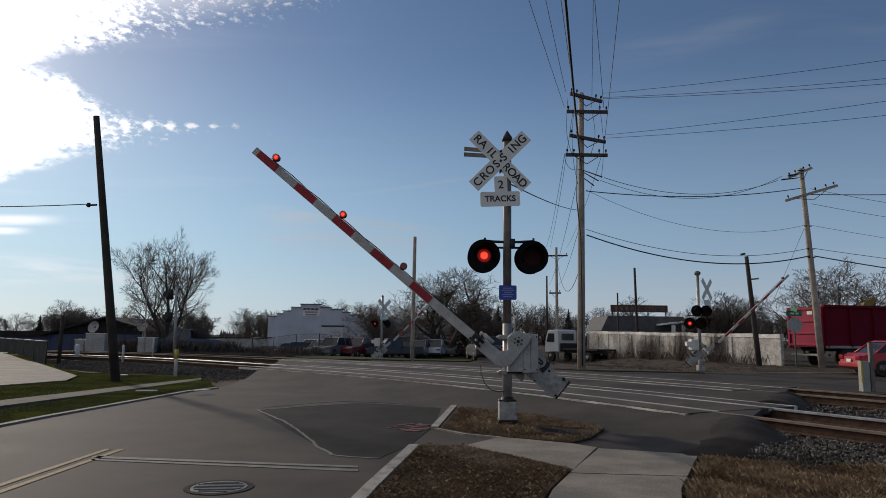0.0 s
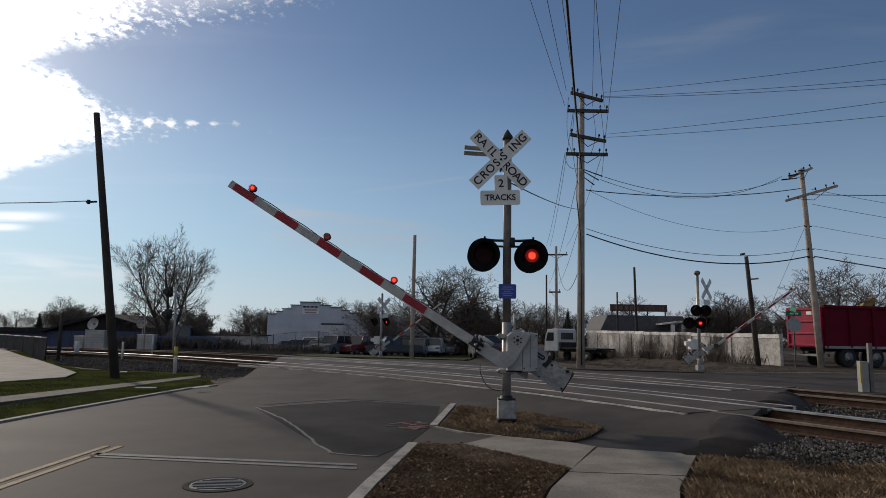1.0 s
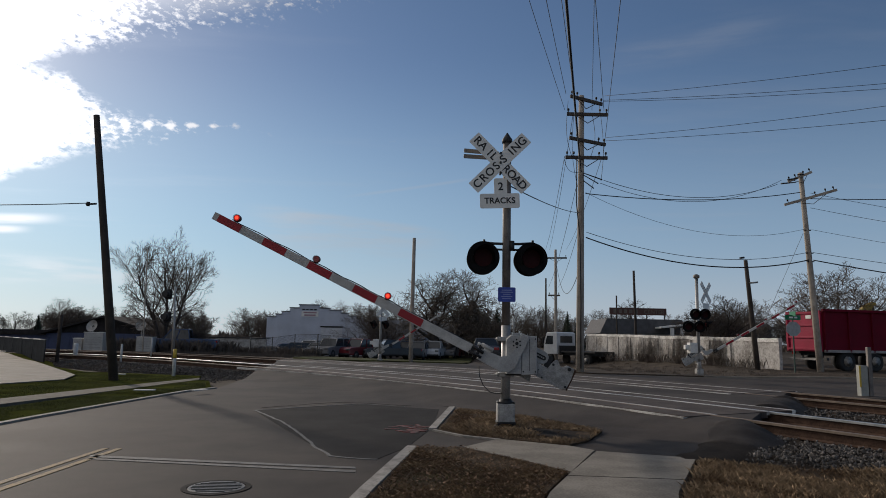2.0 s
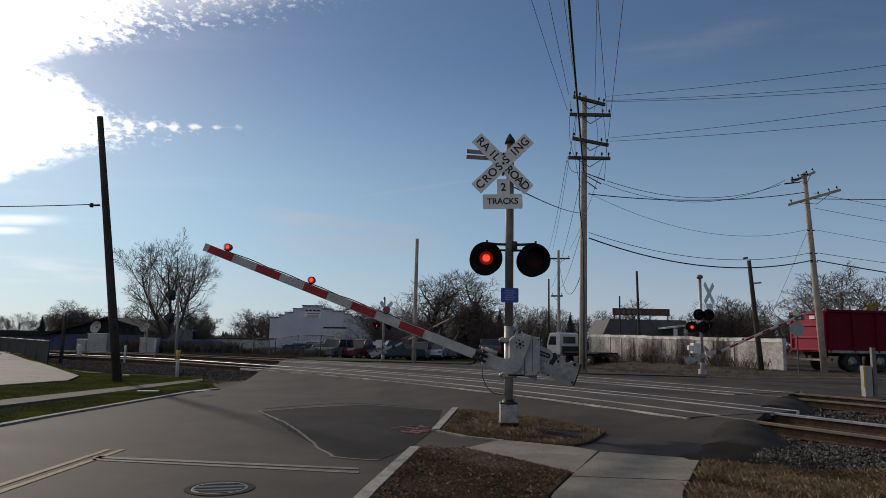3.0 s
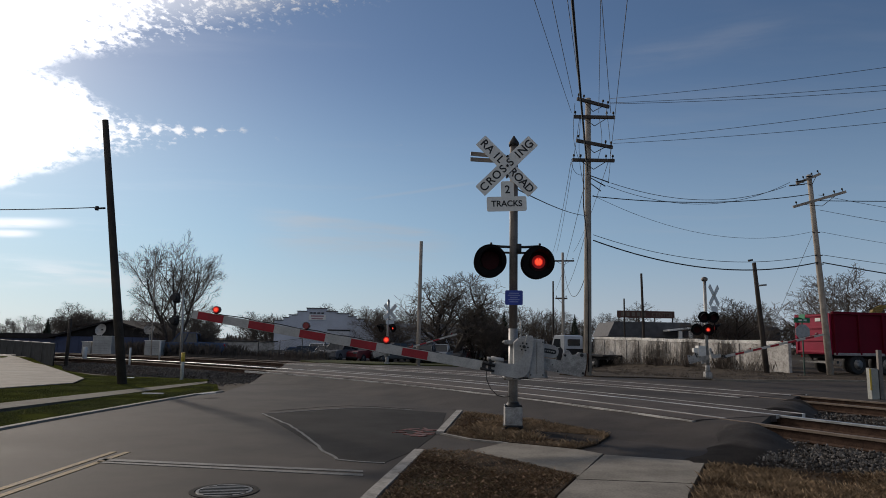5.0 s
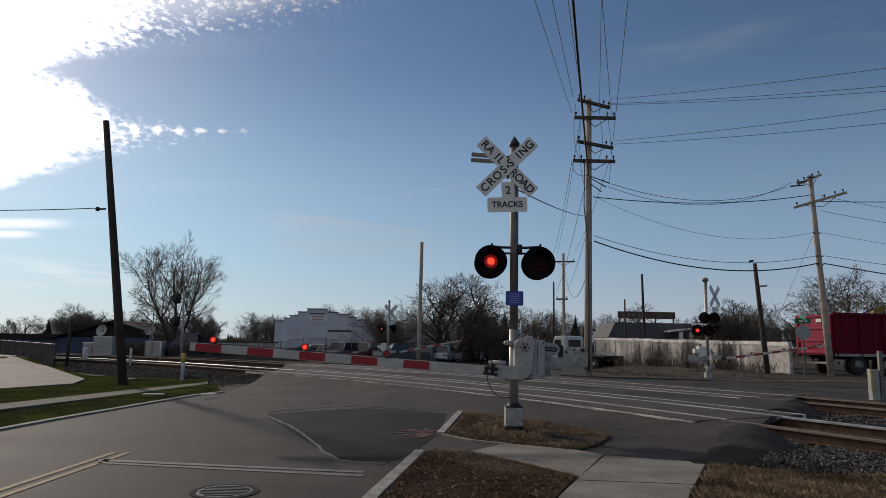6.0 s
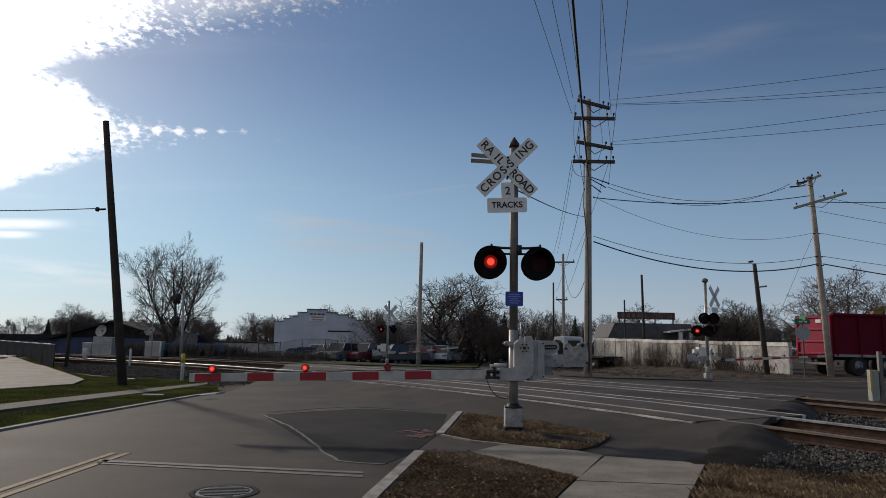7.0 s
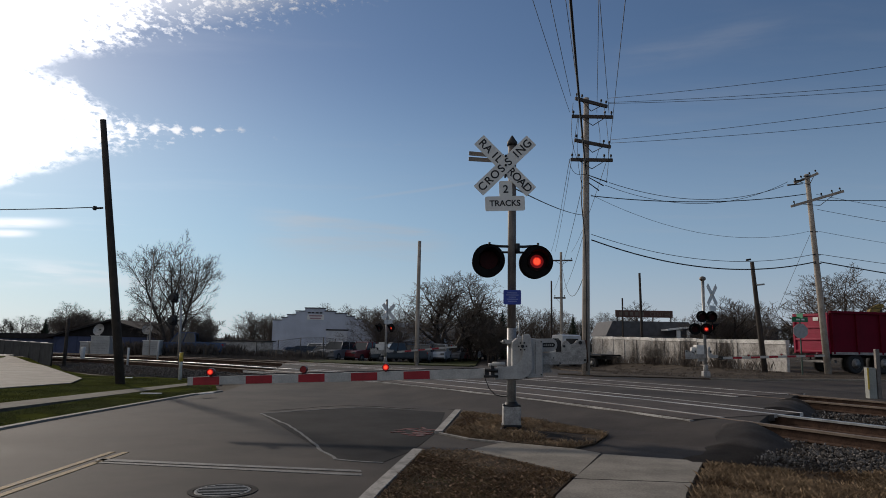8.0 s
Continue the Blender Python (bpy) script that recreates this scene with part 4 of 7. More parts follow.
def main_signal():
    sg = thing("crossing_signal", pose(1.135, 10.9, 0.0), "grey railroad crossing signal mast with crossbuck, flashing lamps and gate", "crossing signal", "crossing signals")
    bm = bmesh.new()
    box(bm, 0, 0, -0.05, 0.42, 0.40, 0.14, bev=0.02)
    part("footing", bm, CONCRETE_OLD, sg, "concrete footing with bolts")
    for sx in (-1, 1):
        for sy in (-1, 1):
            bm = bmesh.new()
            tube(bm, [(sx * 0.115, sy * 0.11, 0.0), (sx * 0.115, sy * 0.11, 0.10)], 0.017, 8)
            tube(bm, [(sx * 0.115, sy * 0.11, 0.02), (sx * 0.115, sy * 0.11, 0.05)], 0.036, 6)
            tube(bm, [(sx * 0.115, sy * 0.11, 0.065), (sx * 0.115, sy * 0.11, 0.09)], 0.036, 6)
            part("anchor_bolt", bm, BLACK, sg)
    bm = bmesh.new()
    box(bm, 0, 0, 0.095, 0.30, 0.29, 0.03, bev=0.008)
    part("base_flange", bm, BLACK, sg, "dark cast flange")
    bm = bmesh.new()
    box(bm, 0, 0, 0.245, 0.275, 0.26, 0.285, bev=0.014)
    box(bm, 0, -0.133, 0.245, 0.215, 0.012, 0.215, bev=0.004)
    part("base_box", bm, CHIPPED, sg, "grey cast junction base box")
    bm = bmesh.new()
    tube(bm, [(0, 0, 0.38), (0, 0, 0.405), (0, 0, 0.425), (0, 0, 0.46)], [0.125, 0.125, 0.105, 0.09], 20)
    for sx in (-1, 1):
        tube(bm, [(sx * 0.12, -0.1, 0.40), (sx * 0.12, 0.1, 0.40)], 0.02, 6)
    part("mast_collar", bm, BLACK, sg, "dark clamping collar")
    bm = bmesh.new()
    tube(bm, [(-0.2, -0.12, 0.02), (-0.2, -0.12, 0.075)], [0.05, 0.035], 8)
    part("conduit_stub", bm, WHITE_STUB, sg, "short white conduit stub")
    bm = bmesh.new()
    tube(bm, [(0, 0, 0.3), (0, 0, 1.62)], 0.074, 20)
    part("mast", bm, ALU, sg, "bright galvanised lower mast")
    # the upper mast's backlit darkness is put into its brown colour
    bm = bmesh.new()
    tube(bm, [(0, 0, 1.62), (0, 0, 4.70)], 0.068, 20)
    part("mast", bm, MAST_UPPER, sg, "brown upper mast, darkened as if backlit")
    bm = bmesh.new()
    tube(bm, [(0, 0, 4.66), (0, 0, 4.72), (0, 0, 4.76), (0, 0, 4.84)], [0.085, 0.088, 0.06, 0.01], 16)
    part("finial", bm, BLACK, sg, "black pointed cap")
    # mechanism
    bm = bmesh.new()
    prism(bm, [(-0.015, 0.86), (0.22, 0.86), (0.22, 1.46), (0.05, 1.46), (-0.015, 1.40)], -0.26, 0.22, bev=0.012)
    prism(bm, [(0.225, 0.84), (0.465, 0.86), (0.465, 1.45), (0.225, 1.47)], -0.255, 0.22, bev=0.012)
    box(bm, 0.16, -0.05, 1.475, 0.12, 0.1, 0.05, bev=0.01)
    mech = part("mechanism", bm, GREY_PAINT, sg, "silver grey gate mechanism housing")
    for hx, hz in ((0.25, 0.90), (0.44, 0.90), (0.25, 1.41), (0.44, 1.41)):
        bm = bmesh.new()
        tube(bm, [(hx, -0.262, hz), (hx, -0.252, hz)], 0.012, 8)
        part("cover_bolt", bm, BLACK, mech)
    bm = bmesh.new()
    box(bm, 0.345, -0.2575, 1.16, 0.006, 0.006, 0.50)
    box(bm, 0.12, 0.0, 0.845, 0.28, 0.30, 0.03, bev=0.006)
    part("seam", bm, BLACK, mech, "dark cover seam and base plate")
    for z in (0.84, 1.40):
        bm = bmesh.new()
        box(bm, 0, 0, z, 0.24, 0.24, 0.07, bev=0.01)
        tube(bm, [(-0.17, -0.08, z), (0.12, -0.08, z)], 0.014, 6)
        tube(bm, [(-0.17, 0.08, z), (0.12, 0.08, z)], 0.014, 6)
        tube(bm, [(-0.14, -0.10, z - 0.03), (-0.14, -0.10, z + 0.03)], 0.022, 6)
        part("clamp", bm, ALU, sg, "bolted mast clamp")
    bm = bmesh.new()
    tube(bm, [(0.14, 0.1, 1.46), (0.13, 0.1, 1.75)], 0.012, 6)
    part("aerial", bm, ALU, sg)
    # hanging lead
    bm = bmesh.new()
    tube(bm, [(-0.45, -0.3, 0.98), (-0.44, -0.3, 0.82), (-0.38, -0.3, 0.68), (-0.28, -0.25, 0.58), (-0.16, -0.15, 0.545), (-0.06, -0.07, 0.55)], 0.007, 5)
    part("hanging_lead", bm, CABLE, sg, "thin black hanging cable")
    # lamps
    bm = bmesh.new()
    tube(bm, [(-0.38, 0.0, 2.97), (-0.2, 0.0, 2.955), (0, -0.02, 2.95), (0.2, 0.0, 2.955), (0.42, 0.0, 2.97)], 0.022, 8)
    tube(bm, [(-0.30, 0.02, 2.86), (0.30, 0.02, 2.86)], 0.018, 8)
    tube(bm, [(0.08, -0.02, 2.84), (0.08, -0.02, 3.0)], 0.05, 10)
    for x in (-0.39, 0.41):
        tube(bm, [(x + 0.02, 0.0, 2.9), (x + 0.02, 0.0, 3.02)], 0.02, 6)
    part("lamp_arm", bm, BLACK, sg, "black lamp crossarm")
    lamp_unit(sg, -0.385, 2.715, -0.06, 0.262, "L", 3)
    lamp_unit(sg, 0.40, 2.705, -0.06, 0.262, "R", 3)
    # the pair facing the other way
    lamp_unit(sg, -0.385, 2.715, 0.22, 0.255, "off", 180)
    lamp_unit(sg, 0.40, 2.705, 0.22, 0.255, "off", 180)
    # blue notice
    b = board(sg, "notice", 0.285, 0.235, pose(0.0, -0.09, 2.115), SIGN_BLUE, label="blue notice plate with pale print")
    bm = bmesh.new()
    for i, w in enumerate((0.16, 0.2, 0.12, 0.18, 0.14)):
        box(bm, 0, -0.002, 0.07 - i * 0.034, w, 0.004, 0.014)
    part("print", bm, BLUE_PALE, b, "pale unreadable lines")
    # crossbuck
    cx, cz = -0.13, 4.29
    for tilt, y, txt in ((45, -0.115, (("RAIL", -0.335, 0.0), ("ROAD", 0.335, 0.0))), (-45, -0.130, (("CROS", -0.30, 0.0), ("SING", 0.30, 0.0)))):
        b = board(sg, "crossbuck_blade", 1.235, 0.225, pose(cx, y, cz, 0, tilt, 0), SIGN_WHITE, r=0.012, label="white crossbuck blade with black letters")
        for tx, off, up in txt:
            step = 0.125 if tx in ("RAIL", "ROAD") else 0.145
            for i, ch in enumerate(tx):
                words(ch, 0.188, LETTER, b, pose(off + (i - 1.5) * step + (0.03 if ch == "I" else 0), -0.002, up))
    # the second crossbuck, seen from its edge, turned to the cross street
    for tilt, dz in ((14, 0.03), (9, -0.06)):
        b = board(sg, "crossbuck_blade", 0.62, 0.07, pose(-0.42, 0.10, 4.50 + dz, 0, 0, tilt), MAST_UPPER, r=0.01, label="grey back of a second crossbuck blade")
    board(sg, "tracks_plate", 0.655, 0.245, pose(-0.125, -0.095, 3.655, 0, -2.2, 0), SIGN_WHITE, r=0.03, label="white number-of-tracks plate")
    p = board(sg, "count_plate", 0.215, 0.27, pose(-0.115, -0.096, 3.90, 0, -2.2, 0), SIGN_WHITE, r=0.03, label="white plate with the number of tracks")
    words("TRACKS", 0.138, LETTER, sg, pose(-0.125, -0.0985, 3.655, 0, -2.2, 0))
    words("2", 0.185, LETTER, p, pose(0.0, -0.004, -0.01))
    for z in (4.45, 4.29, 4.12):
        bm = bmesh.new()
        tube(bm, [(-0.12, -0.15, z), (-0.12, -0.02, z)], 0.02, 8)
        part("sign_bolt", bm, BLACK, sg)
    bm = bmesh.new()
    tube(bm, [(-0.25, -0.06, 4.29), (0.03, -0.06, 4.29)], 0.02, 6)
    part("sign_bracket", bm, BLACK, sg)
    bm = bmesh.new()
    tube(bm, [(-0.2, -0.06, 3.7), (0.03, -0.06, 3.7)], 0.02, 6)
    part("sign_bracket", bm, BLACK, sg)
    # the arm turns about the pivot in the mechanism
    arm = boom(sg, 5.22, -0.40, 0.60, -1, [(4.86, "on"), (3.42, "M"), (2.14, "I")], 1.46, 0.8165, 0.407, 5)
    counterweights(arm, -1)
    return sg, arm


SIGNAL, ARM = main_signal()
ARM_AT = (0.136, -0.30, 1.335)          # the pivot, in the signal's space
ARM_REST = -2.5                        # degrees below level at rest
# degrees above its rest
ARM_ANGLE = [(0, 42.2), (0.5, 38.2), (1, 34.5), (1.5, 31.4), (2.8, 24.1), (3, 22.9), (3.5, 20.2), (4, 17.3), (4.5, 14.3), (4.7, 13.1), (5.8, 7.1), (6, 6.0), (6.5, 3.4), (7, 0.8), (7.3, 0.0), (8, 0.0)]
FAR_ARMS = []


def arm_degrees(t):
    return float(np.interp(t, [a for a, _ in ARM_ANGLE], [b for _, b in ARM_ANGLE]))


def on_times(phase):
    """When a lamp is lit, in seconds."""
    if phase == "on":
        return [(-1, 9)]
    if phase == "off":
        return []
    start = {"L": -0.08, "R": 0.63, "M": -0.20, "I": 0.48}[phase]
    return [(start + 1.402 * k, start + 1.402 * k + 0.65) for k in range(-1, 7)]


def motions():
    walk(ARM, [(t, pose(*ARM_AT, 0, a + ARM_REST, 0)) for t, a in ARM_ANGLE])
    for arm, place, base, gain in FAR_ARMS:
        walk(arm, [(t, pose(*place, 0, -(base + gain * a), 0)) for t, a in ARM_ANGLE])
    for glow, phase, front, back in GLOWS:
        lit = on_times(phase)
        rows, step = [], 1 / 30

        def state(t):
            return any(a <= t < b for a, b in lit)
        prev = state(0)
        rows.append((0, pose(0, front if prev else back, 0)))
        for k in range(1, 240):
            now = state(k * step)
            if now != prev:
                rows.append(((k - 1) * step, pose(0, front if prev else back, 0)))
                rows.append((k * step, pose(0, front if now else back, 0)))
                prev = now
        rows.append((8.0, pose(0, front if prev else back, 0)))
        seen, clean = set(), []
        for t, m in rows:
            if frame(t) not in seen:
                seen.add(frame(t)); clean.append((t, m))
        walk(glow, clean)
    more_motions()

# ---------------------------------------------------------------- poles and wires


def pole_thing(name, base, top, r0, r1, material, label, extras=None):
    m = pose(*base)
    th = thing(name, m, label, "utility pole", "utility poles")
    d = Vector(top) - Vector(base)
    bm = bmesh.new()
    tube(bm, [d * (-0.5 / d.z), d * 0.33, d * 0.66, d], [r0, r0 * 0.67 + r1 * 0.33, r0 * 0.33 + r1 * 0.67, r1], 14)
    part("pole", bm, material, th)
    if extras:
        extras(th, d)
    return th


def crossarm(th, p, q, h, insulators, material=ARM_WOOD):
    """A timber arm from p to q in the pole's space, with pins on it and braces under it."""
    p, q = Vector(p), Vector(q)
    d = q - p
    m = Matrix.Translation((p + q) / 2) @ d.to_track_quat('X', 'Z').to_matrix().to_4x4()
    bm = bmesh.new()
    box(bm, 0, 0, 0, d.length, 0.10, h, bev=0.008)
    arm = part("crossarm", bm, material, th, "weathered timber crossarm")
    arm.matrix_local = m
    for u in insulators:
        bm = bmesh.new()
        x = (u - 0.5) * d.length
        tube(bm, [(x, 0, h / 2), (x, 0, h / 2 + 0.08), (x, 0, h / 2 + 0.10), (x, 0, h / 2 + 0.17), (x, 0, h / 2 + 0.2)], [0.02, 0.02, 0.05, 0.05, 0.025], 8)
        part("insulator", bm, BLACK, arm, "dark pin insulator")
    for sgn in (-1, 1):
        bm = bmesh.new()
        tube(bm, [(sgn * d.length * 0.28, -0.02, -h / 2), (0, -0.02, -0.42)], 0.018, 5)
        part("brace", bm, ARM_WOOD, arm)


def main_pole_extras(th, d):
    c = d / d.z
    for z, wx0, wx1, dy in ((12.27, -0.60, 0.98, 0.6), (11.6, -0.70, 1.18, 0.0), (10.34, -0.62, 1.12, 0.5), (9.58, -0.75, 1.15, 0.0)):
        dz = (0.07 if dy else 0.0)
        crossarm(th, (c.x * z + wx0, -0.2 + dy * 0.5 * -1, z + dz), (c.x * z + wx1, -0.2 + dy * 0.5, z - dz), 0.15, (0.04, 0.2, 0.8, 0.96))
    for a, b in (((0.0, 0, 9.0), (0.95, -0.5, 8.5)), ((0.1, 0, 8.9), (0.8, -0.4, 8.35)), ((0.05, 0, 8.7), (0.62, -0.3, 8.15))):
        bm = bmesh.new()
        tube(bm, [a, b], [0.02, 0.03], 6)
        part("dead_end", bm, BLACK, th, "dark strain insulator")
    # drooping jumper leads
    for x0, z0, x1, z1, dep in ((-0.5, 12.2, -0.35, 9.6, 0.9), (0.9, 12.1, 0.95, 8.5, 0.5), (-0.7, 9.5, 0.1, 8.9, 0.9), (0.6, 11.5, 0.5, 9.6, 0.3), (-0.25, 11.5, -0.1, 8.2, 0.3)):
        bm = bmesh.new()
        pts = [(x0 + (x1 - x0) * u / 8 + 0.15 * math.sin(u / 8 * math.pi) * (1 if x0 > 0 else -1), -0.3, z0 + (z1 - z0) * u / 8 - dep * 0.3 * math.sin(u / 8 * math.pi)) for u in range(9)]
        tube(bm, pts, 0.011, 5)
        part("jumper_lead", bm, CABLE, th)
    # riser cable down the pole
    bm = bmesh.new()
    tube(bm, [(-0.12, -0.28, 9.6), (-0.15, -0.24, 7.5), (0.0, -0.23, 5.9), (0.02, -0.21, 3.0), (0.0, -0.22, 0.2)], 0.025, 6)
    part("riser_cable", bm, CABLE, th)


MAIN_POLE = pole_thing("utility_pole", (6.3, 29.5, 0.0), (6.47, 29.5, 12.55), 0.178, 0.122, POLE_WOOD, "tall pale wooden utility pole with four crossarms", main_pole_extras)


def right_extras(th, d):
    crossarm(th, (-1.33, 0, 10.95), (0.0, -0.2, 11.52), 0.14, (0.1, 0.35, 0.7, 0.95), POLE_WOOD)
    crossarm(th, (-1.6, 0, 9.55), (1.37, -0.3, 10.45), 0.15, (0.08, 0.6, 0.8, 0.95), POLE_WOOD)
    for a, b in (((-0.9, -0.1, 10.9), (-1.9, -0.3, 10.75)), ((-0.8, -0.1, 11.15), (-1.5, -0.3, 11.0)), ((-0.3, -0.1, 11.4), (-0.9, -0.3, 11.3))):
        bm = bmesh.new()
        tube(bm, [a, b], [0.03, 0.05], 6)
        part("dead_end", bm, BLACK, th, "dark strain insulator")
    for z in (8.05, 6.7, 6.2):
        bm = bmesh.new()
        tube(bm, [(d.x * z / d.z - 0.22, -0.1, z), (d.x * z / d.z + 0.22, -0.1, z)], 0.035, 6)
        part("bracket", bm, BLACK, th)


LEAN = 0.9          # size of the leaning pole, and of its way from the camera's stand
lean_pole = pole_thing("utility_pole", (21.84, 38.5, 0.0), (21.28, 38.5, 11.5), 0.19, 0.13, POLE_WOOD, "leaning brown wooden utility pole with two skewed crossarms", right_extras)
lean_pole.matrix_world = pose(0.12 + 21.84 * LEAN, 38.5 * LEAN, 1.4 - 1.4 * LEAN) @ Matrix.Scale(LEAN, 4)


def lp(x, y, z):
    """A point on the leaning pole."""
    return x * LEAN, y * LEAN, 1.4 + (z - 1.4) * LEAN



def left_extras(th, d):
    bm = bmesh.new()
    tube(bm, [(-0.88, -0.1, 5.09), (-1.18, -0.1, 5.07)], 0.03, 6)
    tube(bm, [(-1.12, -0.1, 5.02), (-1.12, -0.1, 5.14)], 0.05, 6)
    part("bracket", bm, BLACK, th)


pole_thing("utility_pole", (-9.11, 19.42, 0.0), (-10.05, 19.0, 7.66), 0.132, 0.085, POLE_DARK, "dark leaning wooden pole standing in the grass", left_extras)


def dark_extras(th, d):
    bm = bmesh.new()
    tube(bm, [(-0.5, 0, 6.0), (-0.75, -0.1, 5.95)], 0.06, 6)
    part("bracket", bm, BLACK, th)
    bm = bmesh.new()
    tube(bm, [(-0.3, -0.1, 4.62), (0.1, -0.2, 4.66)], 0.05, 6)
    part("street_lamp_head", bm, ALU, th)


pole_thing("utility_pole", (17.0, 35.6, 0.0), (16.58, 35.6, 5.86), 0.15, 0.10, POLE_DARK, "dark bare pole standing against a stained wall", dark_extras)


def second_extras(th, d):
    crossarm(th, (-1.05, 0, 10.05), (1.1, 0, 10.1), 0.15, (0.05, 0.5, 0.95))
    crossarm(th, (-0.75, 0, 6.4), (0.4, 0, 6.42), 0.15, (0.1, 0.9))


pole_thing("utility_pole", (11.6, 65, -0.7), (11.58, 65, 10.2), 0.16, 0.12, POLE_WOOD, "wooden utility pole with a T crossarm up the street", second_extras)
pole_thing("utility_pole", (-1.43, 39.7, 0.0), (-1.40, 39.7, 7.3), 0.13, 0.10, POLE_WOOD, "bare pale wooden pole on the far verge")
pole_thing("utility_pole", (17.9, 60, 0.0), (17.75, 60, 7.75), 0.13, 0.1, POLE_DARK, "thin dark pole behind the wall")
pole_thing("utility_pole", (16.7, 62, 0.0), (16.7, 62, 5.6), 0.08, 0.07, POLE_DARK, "short dark pole behind the wall")
pole_thing("utility_pole", (-20.2, 47, -0.9), (-20.42, 47, 7.2), 0.05, 0.04, POLE_WOOD, "slim wooden pole behind a bare tree")
pole_thing("utility_pole", (-16.64, 30.02, 0.0), (-16.62, 30.0, 2.1), 0.08, 0.07, POLE_DARK, "short dark post with an orange band at the lawn")
pole_thing("utility_pole", (13.9, 85, -0.6), (13.9, 85, 9.2), 0.13, 0.1, POLE_DARK, "distant dark utility pole along the street")


def wire(a, b, sag, r, material=WIRE, label="thin dark overhead wire between poles"):
    a, b = Vector(a), Vector(b)
    bm = bmesh.new()
    tube(bm, [a.lerp(b, i / 24) - Vector((0, 0, 4 * sag * (i / 24) * (1 - i / 24))) for i in range(25)], r, 5)
    tagged(link_mesh("overhead_wire", bm, material), label, "wire", "overhead wires")


# along the street, over the head of the camera
for ax, az, bx, bz, sag, r, mt in ((5.72, 12.55, -6.0, 12.8, 0.5, 0.012, WIRE), (6.1, 12.45, -5.0, 12.8, 0.5, 0.012, WIRE), (5.66, 11.8, -7.25, 11.9, 0.6, 0.010, WIRE), (6.9, 11.8, -3.1, 11.8, 0.5, 0.010, WIRE),
                             (7.45, 11.8, -4.7, 11.9, 0.5, 0.012, WIRE), (7.4, 9.8, -2.35, 9.8, 0.3, 0.010, WIRE), (6.38, 8.95, -4.0, 9.4, 0.9, 0.035, CABLE)):
    wire((ax, 29.3, az), (bx, -15, bz), sag, r, mt, "thick black overhead cable between poles" if mt is CABLE else "thin dark overhead wire between poles")
# on up the street to the next pole
for ax, az, bx, bz in ((5.7, 9.7, 10.6, 10.2), (6.1, 11.7, 11.0, 10.2), (7.4, 9.7, 12.6, 10.2), (6.2, 8.2, 10.9, 6.5), (6.5, 7.0, 11.8, 6.5)):
    wire((ax, 29.6, az), (bx, 65, bz), 0.5, 0.012)
wire((6.5, 29.5, 5.2), (11.7, 65, 8.6), 2.2, 0.018, CABLE, "slack black overhead cable between poles")
# to the leaning pole across the side street
wire((7.35, 29.1, 8.5), lp(19.95, 38.4, 10.75), 0.75, 0.014)
wire((7.2, 29.2, 8.4), lp(20.2, 38.4, 11.0), 1.0, 0.012)
wire((6.6, 29.4, 7.95), lp(21.3, 38.4, 10.3), 0.35, 0.022, CABLE, "black overhead cable between two poles")
wire((6.6, 29.4, 8.0), lp(21.4, 38.4, 8.1), 1.0, 0.009)
wire((6.6, 29.4, 6.2), lp(21.6, 38.4, 6.75), 0.75, 0.014)
wire((6.6, 29.4, 5.95), lp(21.6, 38.4, 6.3), 0.8, 0.03, CABLE, "black overhead cable between two poles")
# on from the leaning pole to the east
for z0, z1, r, s, mt in ((9.95, 10.6, 0.022, 0.3, CABLE), (10.3, 7.6, 0.012, 0.5, WIRE), (9.4, 6.9, 0.012, 0.5, WIRE), (8.1, 5.5, 0.01, 0.4, WIRE), (6.75, 4.6, 0.014, 0.3, WIRE), (6.3, 3.6, 0.03, 0.3, CABLE)):
    wire(lp(21.9, 38.5, z0), (42, 36, z1), s, r, mt)
# guy wire of the leaning pole
wire(lp(21.4, 38.5, 7.9), (17.1, 37.4, 0.0), 0.0, 0.010, label="thin steel guy wire of a leaning pole")
# high lines crossing above, from the tall pole to the near east
for ax, az, by, bz in ((7.4, 12.45, 10, 11.5), (7.4, 12.25, 11.5, 10.3), (7.4, 12.2, 11.5, 9.8), (7.5, 10.5, 10, 10.9), (7.5, 10.35, 11, 9.85)):
    wire((ax, 29.2, az), (34, by, bz), 0.75, 0.010)
# to the west
wire((-10.28, 19.3, 5.1), (-30, 17, 6.4), 0.75, 0.014, CABLE, "black overhead wire from a dark pole")
wire((1.05, 10.9, 4.0), (6.3, 29.3, 7.05), 0.12, 0.012, CABLE, "black service cable to the signal")

# ---------------------------------------------------------------- the other two signals


FAR_PAINT = pm("pale_enamel", (0.60, 0.59, 0.56), 0.6, 0.15, 3, 40, 0.08, col2=(0.72, 0.71, 0.68))


